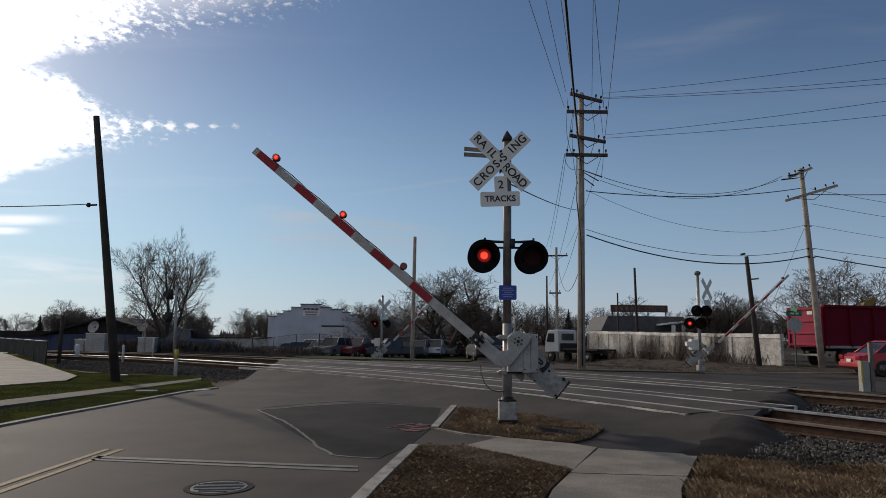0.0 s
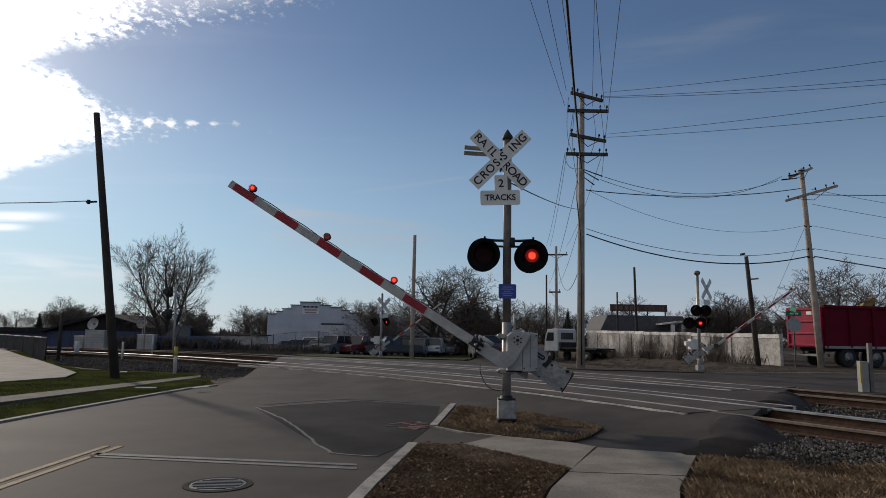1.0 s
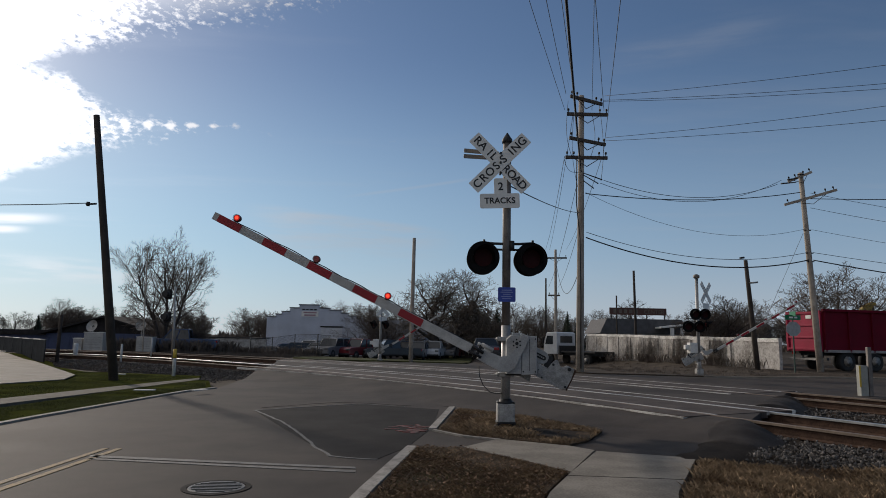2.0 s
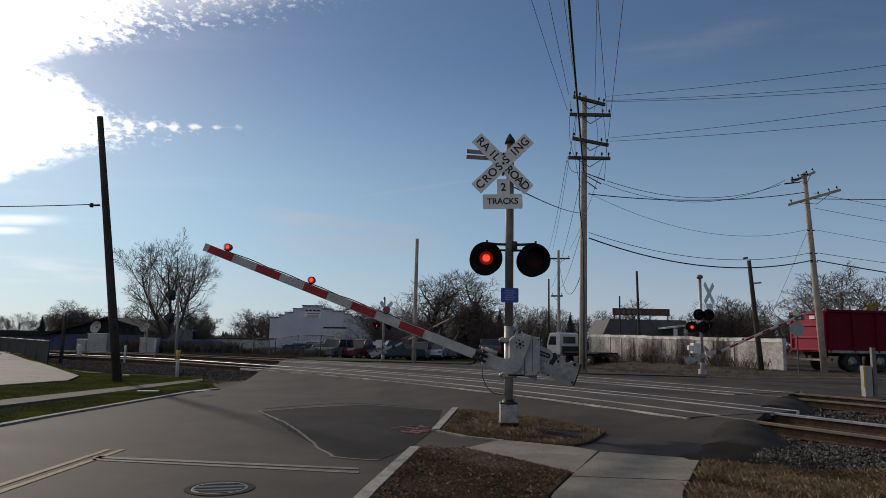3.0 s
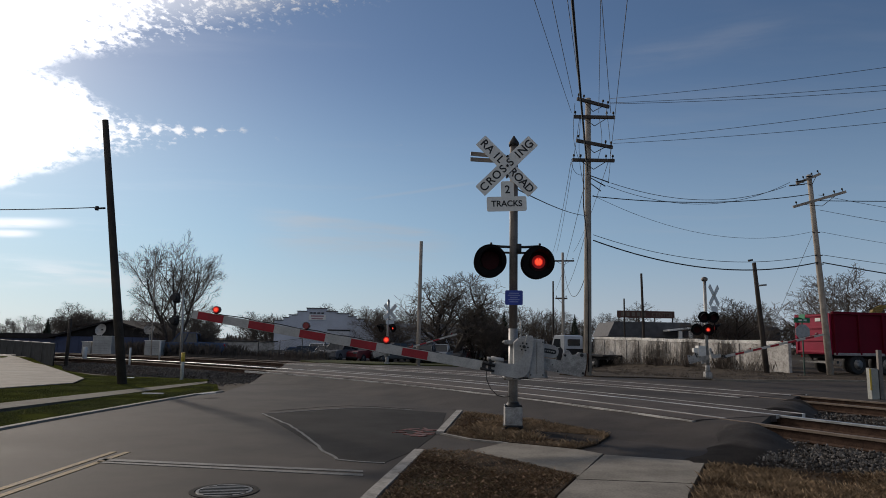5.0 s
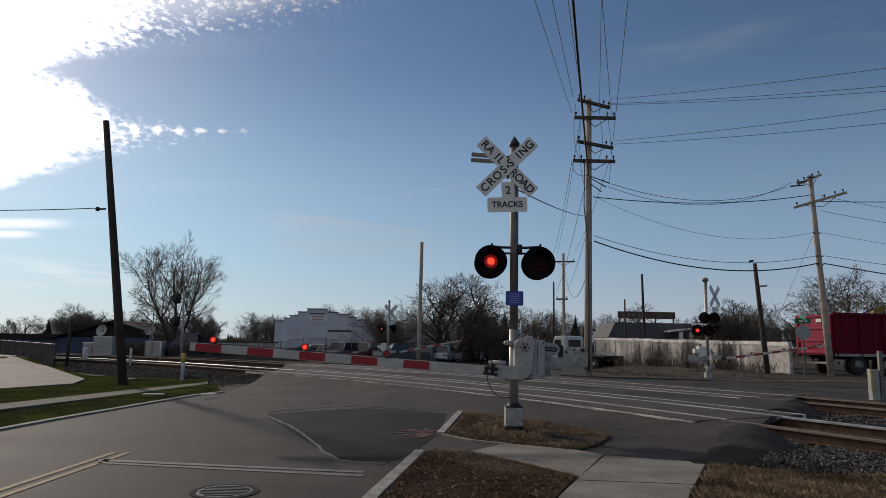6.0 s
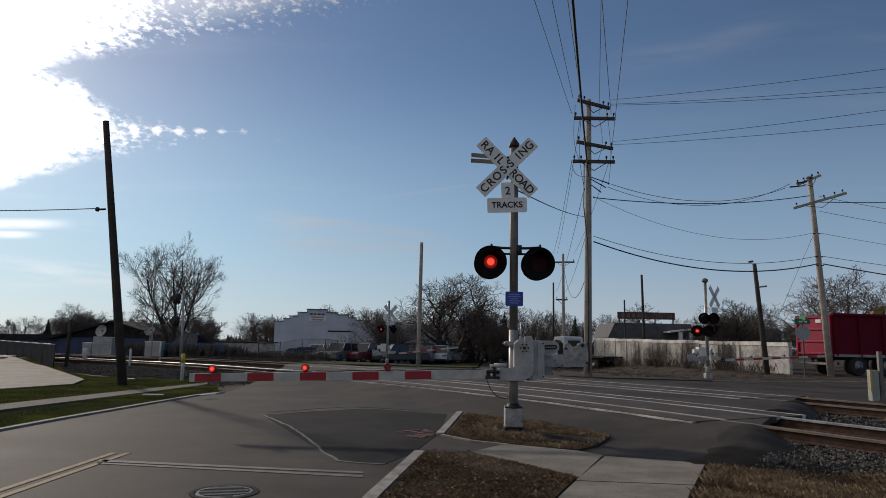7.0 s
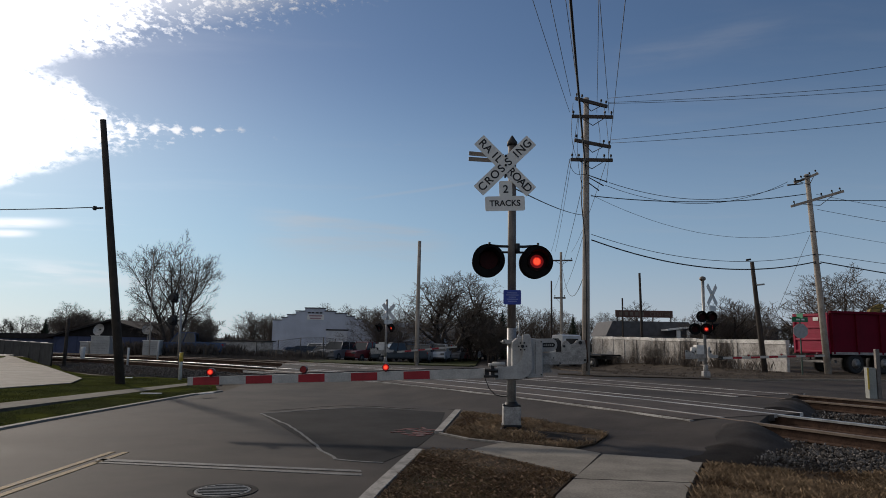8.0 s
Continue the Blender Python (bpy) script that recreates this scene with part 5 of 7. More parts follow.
def small_signal(m, s, label, h, lamps_xz, buck_x, base, gain, arm_at, length, sound=True):
    sg = thing("crossing_signal", m, label, "crossing signal", "crossing signals")
    bm = bmesh.new()
    box(bm, 0, 0, 0.06, 0.30, 0.30, 0.3, bev=0.02)
    tube(bm, [(0, 0, 0.2), (0, 0, 0.5)], [0.11, 0.085], 12)
    part("footing", bm, CHIPPED, sg, "grey base")
    bm = bmesh.new()
    tube(bm, [(0, 0, 0.1), (0, 0, h)], 0.07, 12)
    part("mast", bm, ALU, sg)
    bm = bmesh.new()
    if sound:
        tube(bm, [(0, 0, h - 0.02), (0, 0, h + 0.03), (0, 0, h + 0.12), (0, 0, h + 0.18)], [0.08, 0.14, 0.14, 0.05], 14)
    else:
        tube(bm, [(0, 0, h - 0.02), (0, 0, h + 0.1)], [0.08, 0.02], 12)
    part("bell", bm, MAST_UPPER, sg, "grey warning bell")
    for x, z, y, yaw, ph in lamps_xz:
        lamp_unit(sg, x, z, y, 0.25, ph, yaw)
    bm = bmesh.new()
    xs = [q[0] for q in lamps_xz]
    tube(bm, [(min(xs), 0.05, 2.42), (max(xs), 0.05, 2.42)], 0.025, 6)
    part("lamp_arm", bm, BLACK, sg, "black lamp crossarm")
    for tilt in (45, -45):
        b = board(sg, "crossbuck_blade", 1.22, 0.23, pose(0, 0, 0) @ pose(buck_x, 0.02, h - 0.65, 0, 0, 42) @ pose(0, 0, 0, 0, tilt, 0), SIGN_WHITE, r=0.012, label="white crossbuck blade seen aslant")
    board(sg, "tracks_plate", 0.6, 0.24, pose(buck_x, 0.02, h - 1.25, 0, 0, 42), SIGN_WHITE, r=0.03, label="white plate seen aslant")
    bm = bmesh.new()
    box(bm, -s * 0.24, 0.1, 1.12, 0.34, 0.4, 0.46, bev=0.02)
    prism(bm, [(-s * 0.40, 1.02), (-s * 0.40, 1.26), (-s * 0.60, 1.24), (-s * 0.60, 1.06)], -0.05, 0.2, bev=0.01)
    part("mechanism", bm, FAR_PAINT, sg, "light grey gate mechanism")
    arm = boom(sg, length, -0.30, 0.5, s, [(length - 0.3, "off"), (length * 0.62, "off"), (length * 0.33, "off")], 0.95, 0.8, 0.40, int((length - 1.0) / 0.8), size=0.72)
    counterweights(arm, s)
    FAR_ARMS.append((arm, arm_at, base, gain))
    return sg


small_signal(pose(11.75, 30.1, 0.05), 1, "pale railroad crossing signal with a lowering striped gate across the tracks", 4.25,
             [(-0.13, 2.62, -0.1, 0, "off"), (0.30, 2.62, -0.1, 0, "off"), (-0.50, 2.06, -0.22, -14, "L"), (0.0, 2.06, -0.22, -14, "R"), (0.42, 2.15, 0.1, 70, "off")], 0.42, 2.4, 0.96, (0.1, -0.35, 1.08), 5.0)
small_signal(pose(-3.25, 39.7, -0.1), 1, "railroad crossing signal beside parked cars on the far verge", 3.8,
             [(-0.38, 2.2, -0.1, -52, "L"), (0.32, 2.2, -0.1, -52, "R")], 0.12, 6.0, 0.95, (0.15, -0.3, 1.05), 4.0, sound=False)

# ---------------------------------------------------------------- trackside things


def railway_signal():
    th = thing("railway_signal", pose(-11.54, 30.0, 0.1), "railway block signal with two black heads on a slim mast", "railway signal")
    bm = bmesh.new()
    tube(bm, [(0, 0, 0), (-0.15, 0, 3.3)], [0.06, 0.045], 10)
    part("mast", bm, ALU, th)
    for x, z in ((-0.42, 3.0), (-0.40, 2.0)):
        bm = bmesh.new()
        box(bm, x, 0, z, 0.34, 0.12, 0.46, bev=0.08)
        tube(bm, [(x, -0.05, z), (x - 0.05, -0.3, z)], [0.13, 0.14], 14)
        tube(bm, [(x, 0, z), (-0.1, 0, z)], 0.03, 6)
        part("signal_head", bm, BLACK, th, "black signal head")


def post(x, y, z, h, r, material, label, cap=None):
    th = thing("marker_post", pose(x, y, z), label, "post", "marker posts")
    bm = bmesh.new()
    tube(bm, [(0, 0, -0.1), (0, 0, h - 0.03), (0, 0, h)], [r, r, r * 0.7], 10)
    part("shaft", bm, material, th)
    if cap:
        bm = bmesh.new()
        tube(bm, [(0, 0, h - 0.28), (0, 0, h + 0.01)], r * 1.12, 10)
        part("cap", bm, cap, th, "yellow cap")


WHITE_PLASTIC = pm("white_plastic", (0.62, 0.61, 0.58), 0.6, 0.15, 5, 50, 0.05)
YELLOW_CAP = pm("yellow_plastic", (0.55, 0.38, 0.05), 0.6, 0.15, 5, 50, 0.05)
railway_signal()
post(-8.36, 21.84, 0.05, 0.82, 0.055, WHITE_PLASTIC, "white marker post with a yellow cap", YELLOW_CAP)
post(-17.57, 33.26, 0.05, 0.75, 0.11, WHITE_PLASTIC, "stout white plastic marker post on the lawn")
post(-14.08, 30.53, 0.05, 0.8, 0.05, WHITE_PLASTIC, "slim white marker post by the tracks")
post(-15.7, 37.6, 0.2, 0.9, 0.05, WHITE_PLASTIC, "slim white marker post by the tracks")
post(-15.1, 39.0, 0.0, 2.6, 0.06, POLE_WOOD, "slim pale post beside the tracks")


def trackside_box():
    th = thing("trackside_cabinet", pose(12.02, 19.2, 0.0), "grey trackside terminal box beside a steel post", "cabinet")
    bm = bmesh.new()
    box(bm, 0.12, 0, 0.42, 0.22, 0.2, 0.86, bev=0.015)
    part("box", bm, pm("pale_grey_paint", (0.27, 0.275, 0.25), 0.6, 0.2, 4, 40, 0.1), th)
    bm = bmesh.new()
    box(bm, 0.33, -0.02, 0.68, 0.11, 0.1, 1.38, bev=0.01)
    part("post", bm, MAST_UPPER, th, "dark steel post")
    bm = bmesh.new()
    box(bm, 0.0, -0.105, 0.55, 0.05, 0.01, 0.6)
    part("label_strip", bm, YELLOW_CAP, th, "yellow strip")


trackside_box()


def street_sign():
    th = thing("street_sign", pose(17.6, 33, 0.05), "green street name plates over a stop sign seen from behind", "street sign")
    bm = bmesh.new()
    box(bm, 0, 0.03, 1.35, 0.06, 0.04, 2.7)
    part("post", bm, pm("green_post", (0.04, 0.07, 0.05), 0.7, 0.2, 5, 40, 0.05), th)
    bm = bmesh.new()
    prism(bm, [(0.38 * math.cos(radians(22.5 + 45 * k)), 2.12 + 0.38 * math.sin(radians(22.5 + 45 * k))) for k in range(8)], 0.0, 0.01)
    part("stop_plate_back", bm, ALU, th, "bare grey back of an octagonal plate")
    green = pm("sign_green", (0.01, 0.16, 0.07), 0.5, 0.15, 5, 40, 0.02)
    for yaw, z in ((8, 2.68), (80, 2.85)):
        b = board(th, "name_plate", 0.85, 0.24, pose(0, 0.0, z, 0, 0, yaw), green, r=0.02, label="green street name plate")
        bm = bmesh.new()
        for i, w in enumerate((0.2, 0.16)):
            box(bm, -0.1 + i * 0.26, -0.003, 0, w, 0.004, 0.08)
        part("print", bm, SIGN_WHITE, b, "white print bar")


street_sign()

# ---------------------------------------------------------------- walls, fence and buildings


def boundary_wall():
    th = thing("boundary_wall", pose(14.0, 62.0, -0.3, 0, 0, -80.1), "old stained white concrete wall with dead vines", "wall")
    conc = pm("stained_whitewash", (0.17, 0.15, 0.13), 0.9, 0.25, 0.45, 7, 0.5, col2=(0.55, 0.525, 0.495))
    cap = pm("whitewash_cap", (0.42, 0.40, 0.37), 0.9, 0.2, 0.8, 14, 0.3, col2=(0.80, 0.78, 0.74))
    n, length = 12, 26.3
    r = random.Random(3)
    for i in range(n):
        w = length / n
        h = 2.12 - 0.027 * i
        bm = bmesh.new()
        box(bm, (i + 0.5) * w, 0, h / 2 - 0.3, w - 0.03, 0.18, h + 0.6, bev=0.012)
        part("panel", bm, conc, th)
        bm = bmesh.new()
        box(bm, (i + 0.5) * w, 0, h + 0.10 + r.uniform(-0.02, 0.02), w - 0.02, 0.24, 0.22, bev=0.02)
        part("coping", bm, cap, th, "white coping block")
        bm = bmesh.new()
        box(bm, i * w, -0.03, h / 2 - 0.3, 0.16, 0.22, h + 0.62, bev=0.01)
        part("pier", bm, conc, th)
    # vines
    verts, faces = [], []
    for k in range(820):
        x = r.choice((r.gauss(8.1, 1.1), r.gauss(11.6, 0.9), r.gauss(12.4, 0.8), r.gauss(16.0, 0.9), r.gauss(16.6, 0.6), r.gauss(20.4, 0.6), r.gauss(20.7, 0.4), r.uniform(0.5, 23.0)))
        x = min(26.0, max(0.1, x))
        z0, ln = 0.0, r.uniform(0.3, 1.1) if r.random() < 0.4 else r.uniform(1.0, 2.2)
        px, pz = x, 0.0
        while pz < ln:
            nx, nz = px + r.uniform(-0.055, 0.055), pz + r.uniform(0.08, 0.22)
            t = 0.013
            b = len(verts)
            y = -0.13 - r.uniform(0, 0.06)
            verts += [(px - t, y, pz), (px + t, y - 0.01, pz), (nx + t, y - 0.01, nz), (nx - t, y, nz)]
            faces.append((b, b + 1, b + 2, b + 3))
            px, pz = nx, nz
    me = bpy.data.meshes.new("vines")
    me.from_pydata(verts, [], faces)
    me.materials.append(pm("dead_vine", (0.035, 0.027, 0.021), 0.95, 0.3, 3, 30, 0.0, col2=(0.09, 0.07, 0.055), per_piece=0.4))
    v = new("vines", me)
    v.parent = th
    tagged(v, "dead brown vines", kind="stuff")


boundary_wall()


def screen_fence():
    th = thing("fence", pose(0, 0, 0), "dark screened fence beside a concrete apron", "fence")
    a, b = Vector((-16.8, 29.3)), Vector((-29.5, 44.5))
    n = 7
    dark = pm("screen_fabric", (0.035, 0.037, 0.04), 0.95, 0.3, 3, 60, 0.2, spec=0.08)
    for i in range(n + 1):
        p = a.lerp(b, i / n)
        bm = bmesh.new()
        tube(bm, [(p.x, p.y, -0.05), (p.x, p.y, 1.0)], 0.03, 8)
        part("post", bm, BLACK, th)
        if i < n:
            q = a.lerp(b, (i + 1) / n)
            d = (q - p)
            m = Matrix.Translation(((p.x + q.x) / 2, (p.y + q.y) / 2, 0.50)) @ pose(0, 0, 0, 0, 0, math.degrees(math.atan2(d.y, d.x)))
            bm = bmesh.new()
            box(bm, 0, 0, 0, d.length - 0.08, 0.015, 0.94, m=m)
            part("panel", bm, dark, th)
            bm = bmesh.new()
            tube(bm, [(p.x, p.y, 0.99), (q.x, q.y, 0.99)], 0.025, 6)
            part("top_rail", bm, ALU, th)


screen_fence()


def blue_building():
    th = thing("storage_building", pose(-35, 70, -1.3), "low dark blue metal building with a shallow gable roof", "building")
    wall = pm("blue_metal_siding", (0.035, 0.05, 0.11), 0.6, 0.2, 1.2, 25, 0.1)
    roof = pm("dark_shingle", (0.035, 0.032, 0.032), 0.9, 0.25, 2, 30, 0.3, spec=0.05)
    bm = bmesh.new()
    box(bm, 0.15, 5, 1.25, 10.6, 10, 2.5)
    part("wall", bm, wall, th)
    for s0, s1, zz0, zz1 in ((-5.7, 0.8, 2.45, 4.30), (0.8, 6.1, 4.30, 2.8)):
        bm = bmesh.new()
        prism(bm, [(s0, zz0), (s1, zz1), (s1, zz1 - 0.18), (s0, zz0 - 0.18)], -0.6, 10.4)
        part("roof", bm, roof, th)
    bm = bmesh.new()
    prism(bm, [(-5.15, 2.5), (5.45, 2.5), (5.45, 2.8), (0.8, 4.1), (-5.15, 2.42)], 0.0, 10.0)
    part("gable", bm, roof, th, "dark gable end")
    for i in range(10):
        bm = bmesh.new()
        box(bm, -4.9 + i * 1.1, -0.02, 1.25, 0.06, 0.05, 2.4)
        part("rib", bm, wall, th)
    wing = thing("storage_shed", pose(-46, 72, -1.3), "long low dark blue shed behind a screened fence", "building")
    bm = bmesh.new()
    box(bm, 0, 4, 1.15, 11.0, 8, 2.3)
    part("wall", bm, wall, wing)
    bm = bmesh.new()
    prism(bm, [(-5.8, 2.2), (5.8, 2.2), (5.4, 2.75), (-5.4, 2.75)], -0.4, 8.4)
    part("roof", bm, roof, wing)
    # cooling units and dishes in front
    for x, y, w, h, label in ((-25.0, 50, 1.4, 1.3, "large pale cooling cabinet"), (-26.3, 50.3, 0.65, 0.85, "small pale cooling cabinet"), (-21.3, 50, 1.15, 1.05, "pale tan cooling cabinet")):
        c = thing("cooling_unit", pose(x, y, gz(x, y)), label + " beside a dark blue building", "cabinet", "cooling units")
        bm = bmesh.new()
        box(bm, 0, 0, h / 2, w, 0.8, h, bev=0.03)
        part("casing", bm, pm("beige_paint", (0.40, 0.39, 0.37), 0.6, 0.2, 2, 30, 0.1), c)
        bm = bmesh.new()
        box(bm, 0, 0, h + 0.02, w + 0.06, 0.86, 0.04, bev=0.01)
        part("lid", bm, SIGN_WHITE, c, "white lid")
        for i in range(5):
            bm = bmesh.new()
            box(bm, 0, -0.405, 0.25 + i * (h - 0.4) / 5, w * 0.8, 0.02, 0.03)
            part("louvre", bm, CHIPPED, c)
    for x, y, z in ((-26.3, 52, 1.75), (-23.0, 53, 1.9)):
        c = thing("satellite_dish", pose(x, y, gz(x, y)), "grey satellite dish on a pole", "satellite dish", "dishes")
        bm = bmesh.new()
        tube(bm, [(0, 0, 0), (0, 0, z - gz(x, y))], 0.05, 8)
        part("pole", bm, ALU, c)
        bm = bmesh.new()
        tube(bm, [(0, 0, 0), (-0.01, -0.06, 0.02), (-0.03, -0.16, 0.05)], [0.1, 0.32, 0.46], 20, caps=False)
        d = part("dish", bm, ALU, c)
        d.matrix_local = pose(0, 0, z - gz(x, y))


blue_building()


PRINT_DIM = pm("faded_print", (0.36, 0.22, 0.26), 0.8, 0.2, 3, 30, 0.0)


def white_building():
    th = thing("workshop_building", pose(-19.55, 78, -0.5), "long pale blue-white workshop with a stepped parapet", "building")
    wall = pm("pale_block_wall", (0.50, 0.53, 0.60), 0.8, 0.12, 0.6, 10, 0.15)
    # hall walls: the front's colour darkened, shade of the sides put into it
    side = pm("pale_wall_shaded", (0.42, 0.45, 0.52), 0.8, 0.12, 0.6, 10, 0.15)
    top = [(0, 3.9), (1.0, 3.92), (1.0, 4.22), (1.65, 4.24), (1.65, 4.52), (2.6, 4.56), (2.6, 4.96), (3.68, 5.0), (3.68, 5.36), (6.0, 5.37), (6.0, 5.05), (7.24, 5.02), (7.24, 4.8), (8.55, 4.8), (8.55, 4.5),
           (9.45, 4.48), (9.45, 4.18), (10.3, 4.16), (10.3, 3.94), (11.1, 3.92), (11.1, 3.58), (11.8, 3.55)]
    bm = bmesh.new()
    prism(bm, [(0, -1), *top, (11.8, -1)], 0, 0.4)
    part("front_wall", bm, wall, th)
    bm = bmesh.new()
    box(bm, 5.9, 7.5, 1.2, 11.7, 14, 4.6)
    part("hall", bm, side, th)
    bm = bmesh.new()
    for (xa, za), (xb, zb) in zip(top[::2], top[1::2]):
        box(bm, (xa + xb) / 2, 0.18, zb + 0.05, xb - xa + 0.1, 0.55, 0.1)
    part("coping", bm, pm("dark_coping", (0.14, 0.14, 0.15), 0.8, 0.2, 2, 30, 0.1), th, "dark stepped coping")
    bm = bmesh.new()
    box(bm, 7.5, -0.03, 1.0, 2.45, 0.08, 3.7, bev=0.01)
    part("roller_door", bm, pm("roller_door", (0.56, 0.57, 0.60), 0.6, 0.15, 2, 30, 0.1), th, "grey roller door")
    bm = bmesh.new()
    box(bm, 7.5, -0.05, 2.92, 2.6, 0.14, 0.16)
    part("lintel", bm, BLACK, th)
    b = board(th, "wall_sign", 1.95, 0.62, pose(4.95, -0.06, 4.36), SIGN_WHITE, r=0.03, label="white wall sign with unreadable red and blue print")
    for z, w, c in ((0.15, 1.5, PRINT_DIM), (-0.14, 1.3, PRINT_DIM)):
        bm = bmesh.new()
        box(bm, 0, -0.01, z, w, 0.02, 0.15)
        part("print", bm, c, b)
    for x, w in ((4.2, 0.34), (4.62, 0.3), (5.1, 0.36), (5.55, 0.32)):
        bm = bmesh.new()
        box(bm, x, -0.02, 4.86, w, 0.03, 0.16)
        part("faded_letter_bar", bm, BLACK, th, "faded dark painted lettering")
    # low annex and yard wall to the west
    an = thing("yard_wall", pose(-26.5, 75, -0.6), "long low grey block wall with a dark flat roof edge", "wall")
    bm = bmesh.new()
    box(bm, 3.5, 0, 0.75, 8.6, 0.3, 1.5)
    part("wall", bm, CONCRETE_OLD, an)
    bm = bmesh.new()
    box(bm, 3.5, 0.3, 1.6, 9.0, 1.2, 0.12)
    part("roof_edge", bm, BLACK, an)


white_building()


def yard_house():
    th = thing("yard_house", pose(18.2, 66, -0.2), "low grey house with a dark shingle roof behind a wall", "house")
    wall = pm("pale_siding", (0.42, 0.43, 0.44), 0.8, 0.15, 2, 30, 0.1)
    roof = pm("grey_shingle", (0.085, 0.085, 0.09), 0.85, 0.25, 2, 30, 0.3)
    bm = bmesh.new()
    box(bm, 2.2, 3, 1.2, 7.6, 6, 2.4)
    part("wall", bm, wall, th)
    bm = bmesh.new()
    prism(bm, [(-2.2, 2.35), (6.5, 2.35), (5.9, 3.8), (-1.5, 3.8)], -0.4, 6.4)
    part("roof", bm, roof, th)
    for x in (-0.9, 0.5, 5.0):
        bm = bmesh.new()
        box(bm, x, -0.03, 1.9, 0.7, 0.06, 0.9, bev=0.01)
        w = part("window", bm, SIGN_WHITE, th, "white framed window")
        bm = bmesh.new()
        box(bm, x, -0.07, 1.9, 0.5, 0.03, 0.7)
        part("pane", bm, CAR_GLASS, w)
    bm = bmesh.new()
    prism(bm, [(3.2, 2.9), (5.6, 3.2), (5.6, 3.35), (3.2, 3.05)], -2.2, -0.4)
    part("porch_roof", bm, SIGN_WHITE, th, "white porch roof")
    for x in (4.3, 5.3):
        bm = bmesh.new()
        box(bm, x, -2.0, 1.4, 0.35, 0.2, 3.1)
        part("porch_post", bm, SIGN_WHITE, th)
    sg = thing("roof_sign", pose(22.6, 75, -0.2), "long dark rusty sign board on posts", "sign")
    rust = pm("rusty_sign", (0.085, 0.042, 0.034), 0.8, 0.3, 1, 20, 0.2)
    b = board(sg, "board", 6.4, 0.78, pose(0, 0, 4.95), rust, t=0.1, r=0.02)
    for x in (-3, -1, 1, 3):
        bm = bmesh.new()
        box(bm, x, 0.1, 2.4, 0.12, 0.1, 4.8)
        part("post", bm, BLACK, sg)
    pale = pm("faded_lettering", (0.13, 0.11, 0.09), 0.8, 0.2, 2, 30, 0.0)
    words("CENTER", 0.62, pale, b, pose(1.8, -0.01, -0.05))
    for x in (-2.6, -2.0, -1.4, -0.8, -0.2):
        bm = bmesh.new()
        box(bm, x, -0.01, 0, 0.34, 0.02, 0.42)
        part("letter_bar", bm, pale, b)
    lh = thing("yard_shed", pose(30.5, 72, -0.2), "dark low shed behind the wall", "building")
    bm = bmesh.new()
    box(bm, 0, 3, 1.6, 11, 6, 3.2)
    part("wall", bm, pm("dark_siding", (0.06, 0.06, 0.065), 0.8, 0.2, 2, 30, 0.1), lh)
    bm = bmesh.new()
    prism(bm, [(-5.8, 3.2), (5.8, 3.2), (5.0, 3.7), (-5.0, 3.7)], -0.4, 6.4)
    part("roof", bm, roof, lh)


yard_house()

# ---------------------------------------------------------------- vehicles


def wheel(parent, x, y, r, w=0.22, rim=None):
    bm = bmesh.new()
    tube(bm, [(x, y - w / 2, r), (x, y - w / 2 + 0.03, r), (x, y + w / 2 - 0.03, r), (x, y + w / 2, r)], [r * 0.9, r, r, r * 0.9], 20)
    t = part("wheel", bm, TYRE, parent)
    bm = bmesh.new()
    s = -1 if y < 0.5 else 1
    tube(bm, [(x, y + s * (w / 2 - 0.01), r), (x, y + s * (w / 2 + 0.015), r), (x, y + s * (w / 2 - 0.03), r), (x, y + s * (w / 2 + 0.01), r), (x, y + s * (w / 2 + 0.015), r)], [r * 0.58, r * 0.54, r * 0.3, r * 0.2, r * 0.14], 16)
    part("rim", bm, rim or RIM, t)


CAR_SHAPES = {
    # body outline, then greenhouse: x of base front/rear, x of top front/rear, base z, top z
    "sedan": ([(-2.3, 0.35), (-2.25, 0.78), (-1.9, 0.92), (-1.25, 0.96), (0.85, 0.94), (1.95, 0.82), (2.25, 0.66), (2.3, 0.36), (2.1, 0.24), (-2.1, 0.24)], (1.0, -1.65, 0.3, -1.05, 0.93, 1.43), 4.6),
    "suv": ([(-2.3, 0.4), (-2.3, 0.95), (-2.2, 1.08), (0.8, 1.06), (1.95, 0.98), (2.25, 0.8), (2.3, 0.42), (2.1, 0.28), (-2.1, 0.28)], (0.95, -2.22, 0.35, -1.95, 1.05, 1.74), 4.6),
    "pickup": ([(-2.75, 0.5), (-2.75, 1.08), (-0.75, 1.08), (-0.7, 1.1), (1.1, 1.1), (2.35, 1.04), (2.65, 0.86), (2.7, 0.5), (2.5, 0.36), (-2.6, 0.36)], (1.15, -0.75, 0.6, -0.6, 1.08, 1.82), 5.4),
}


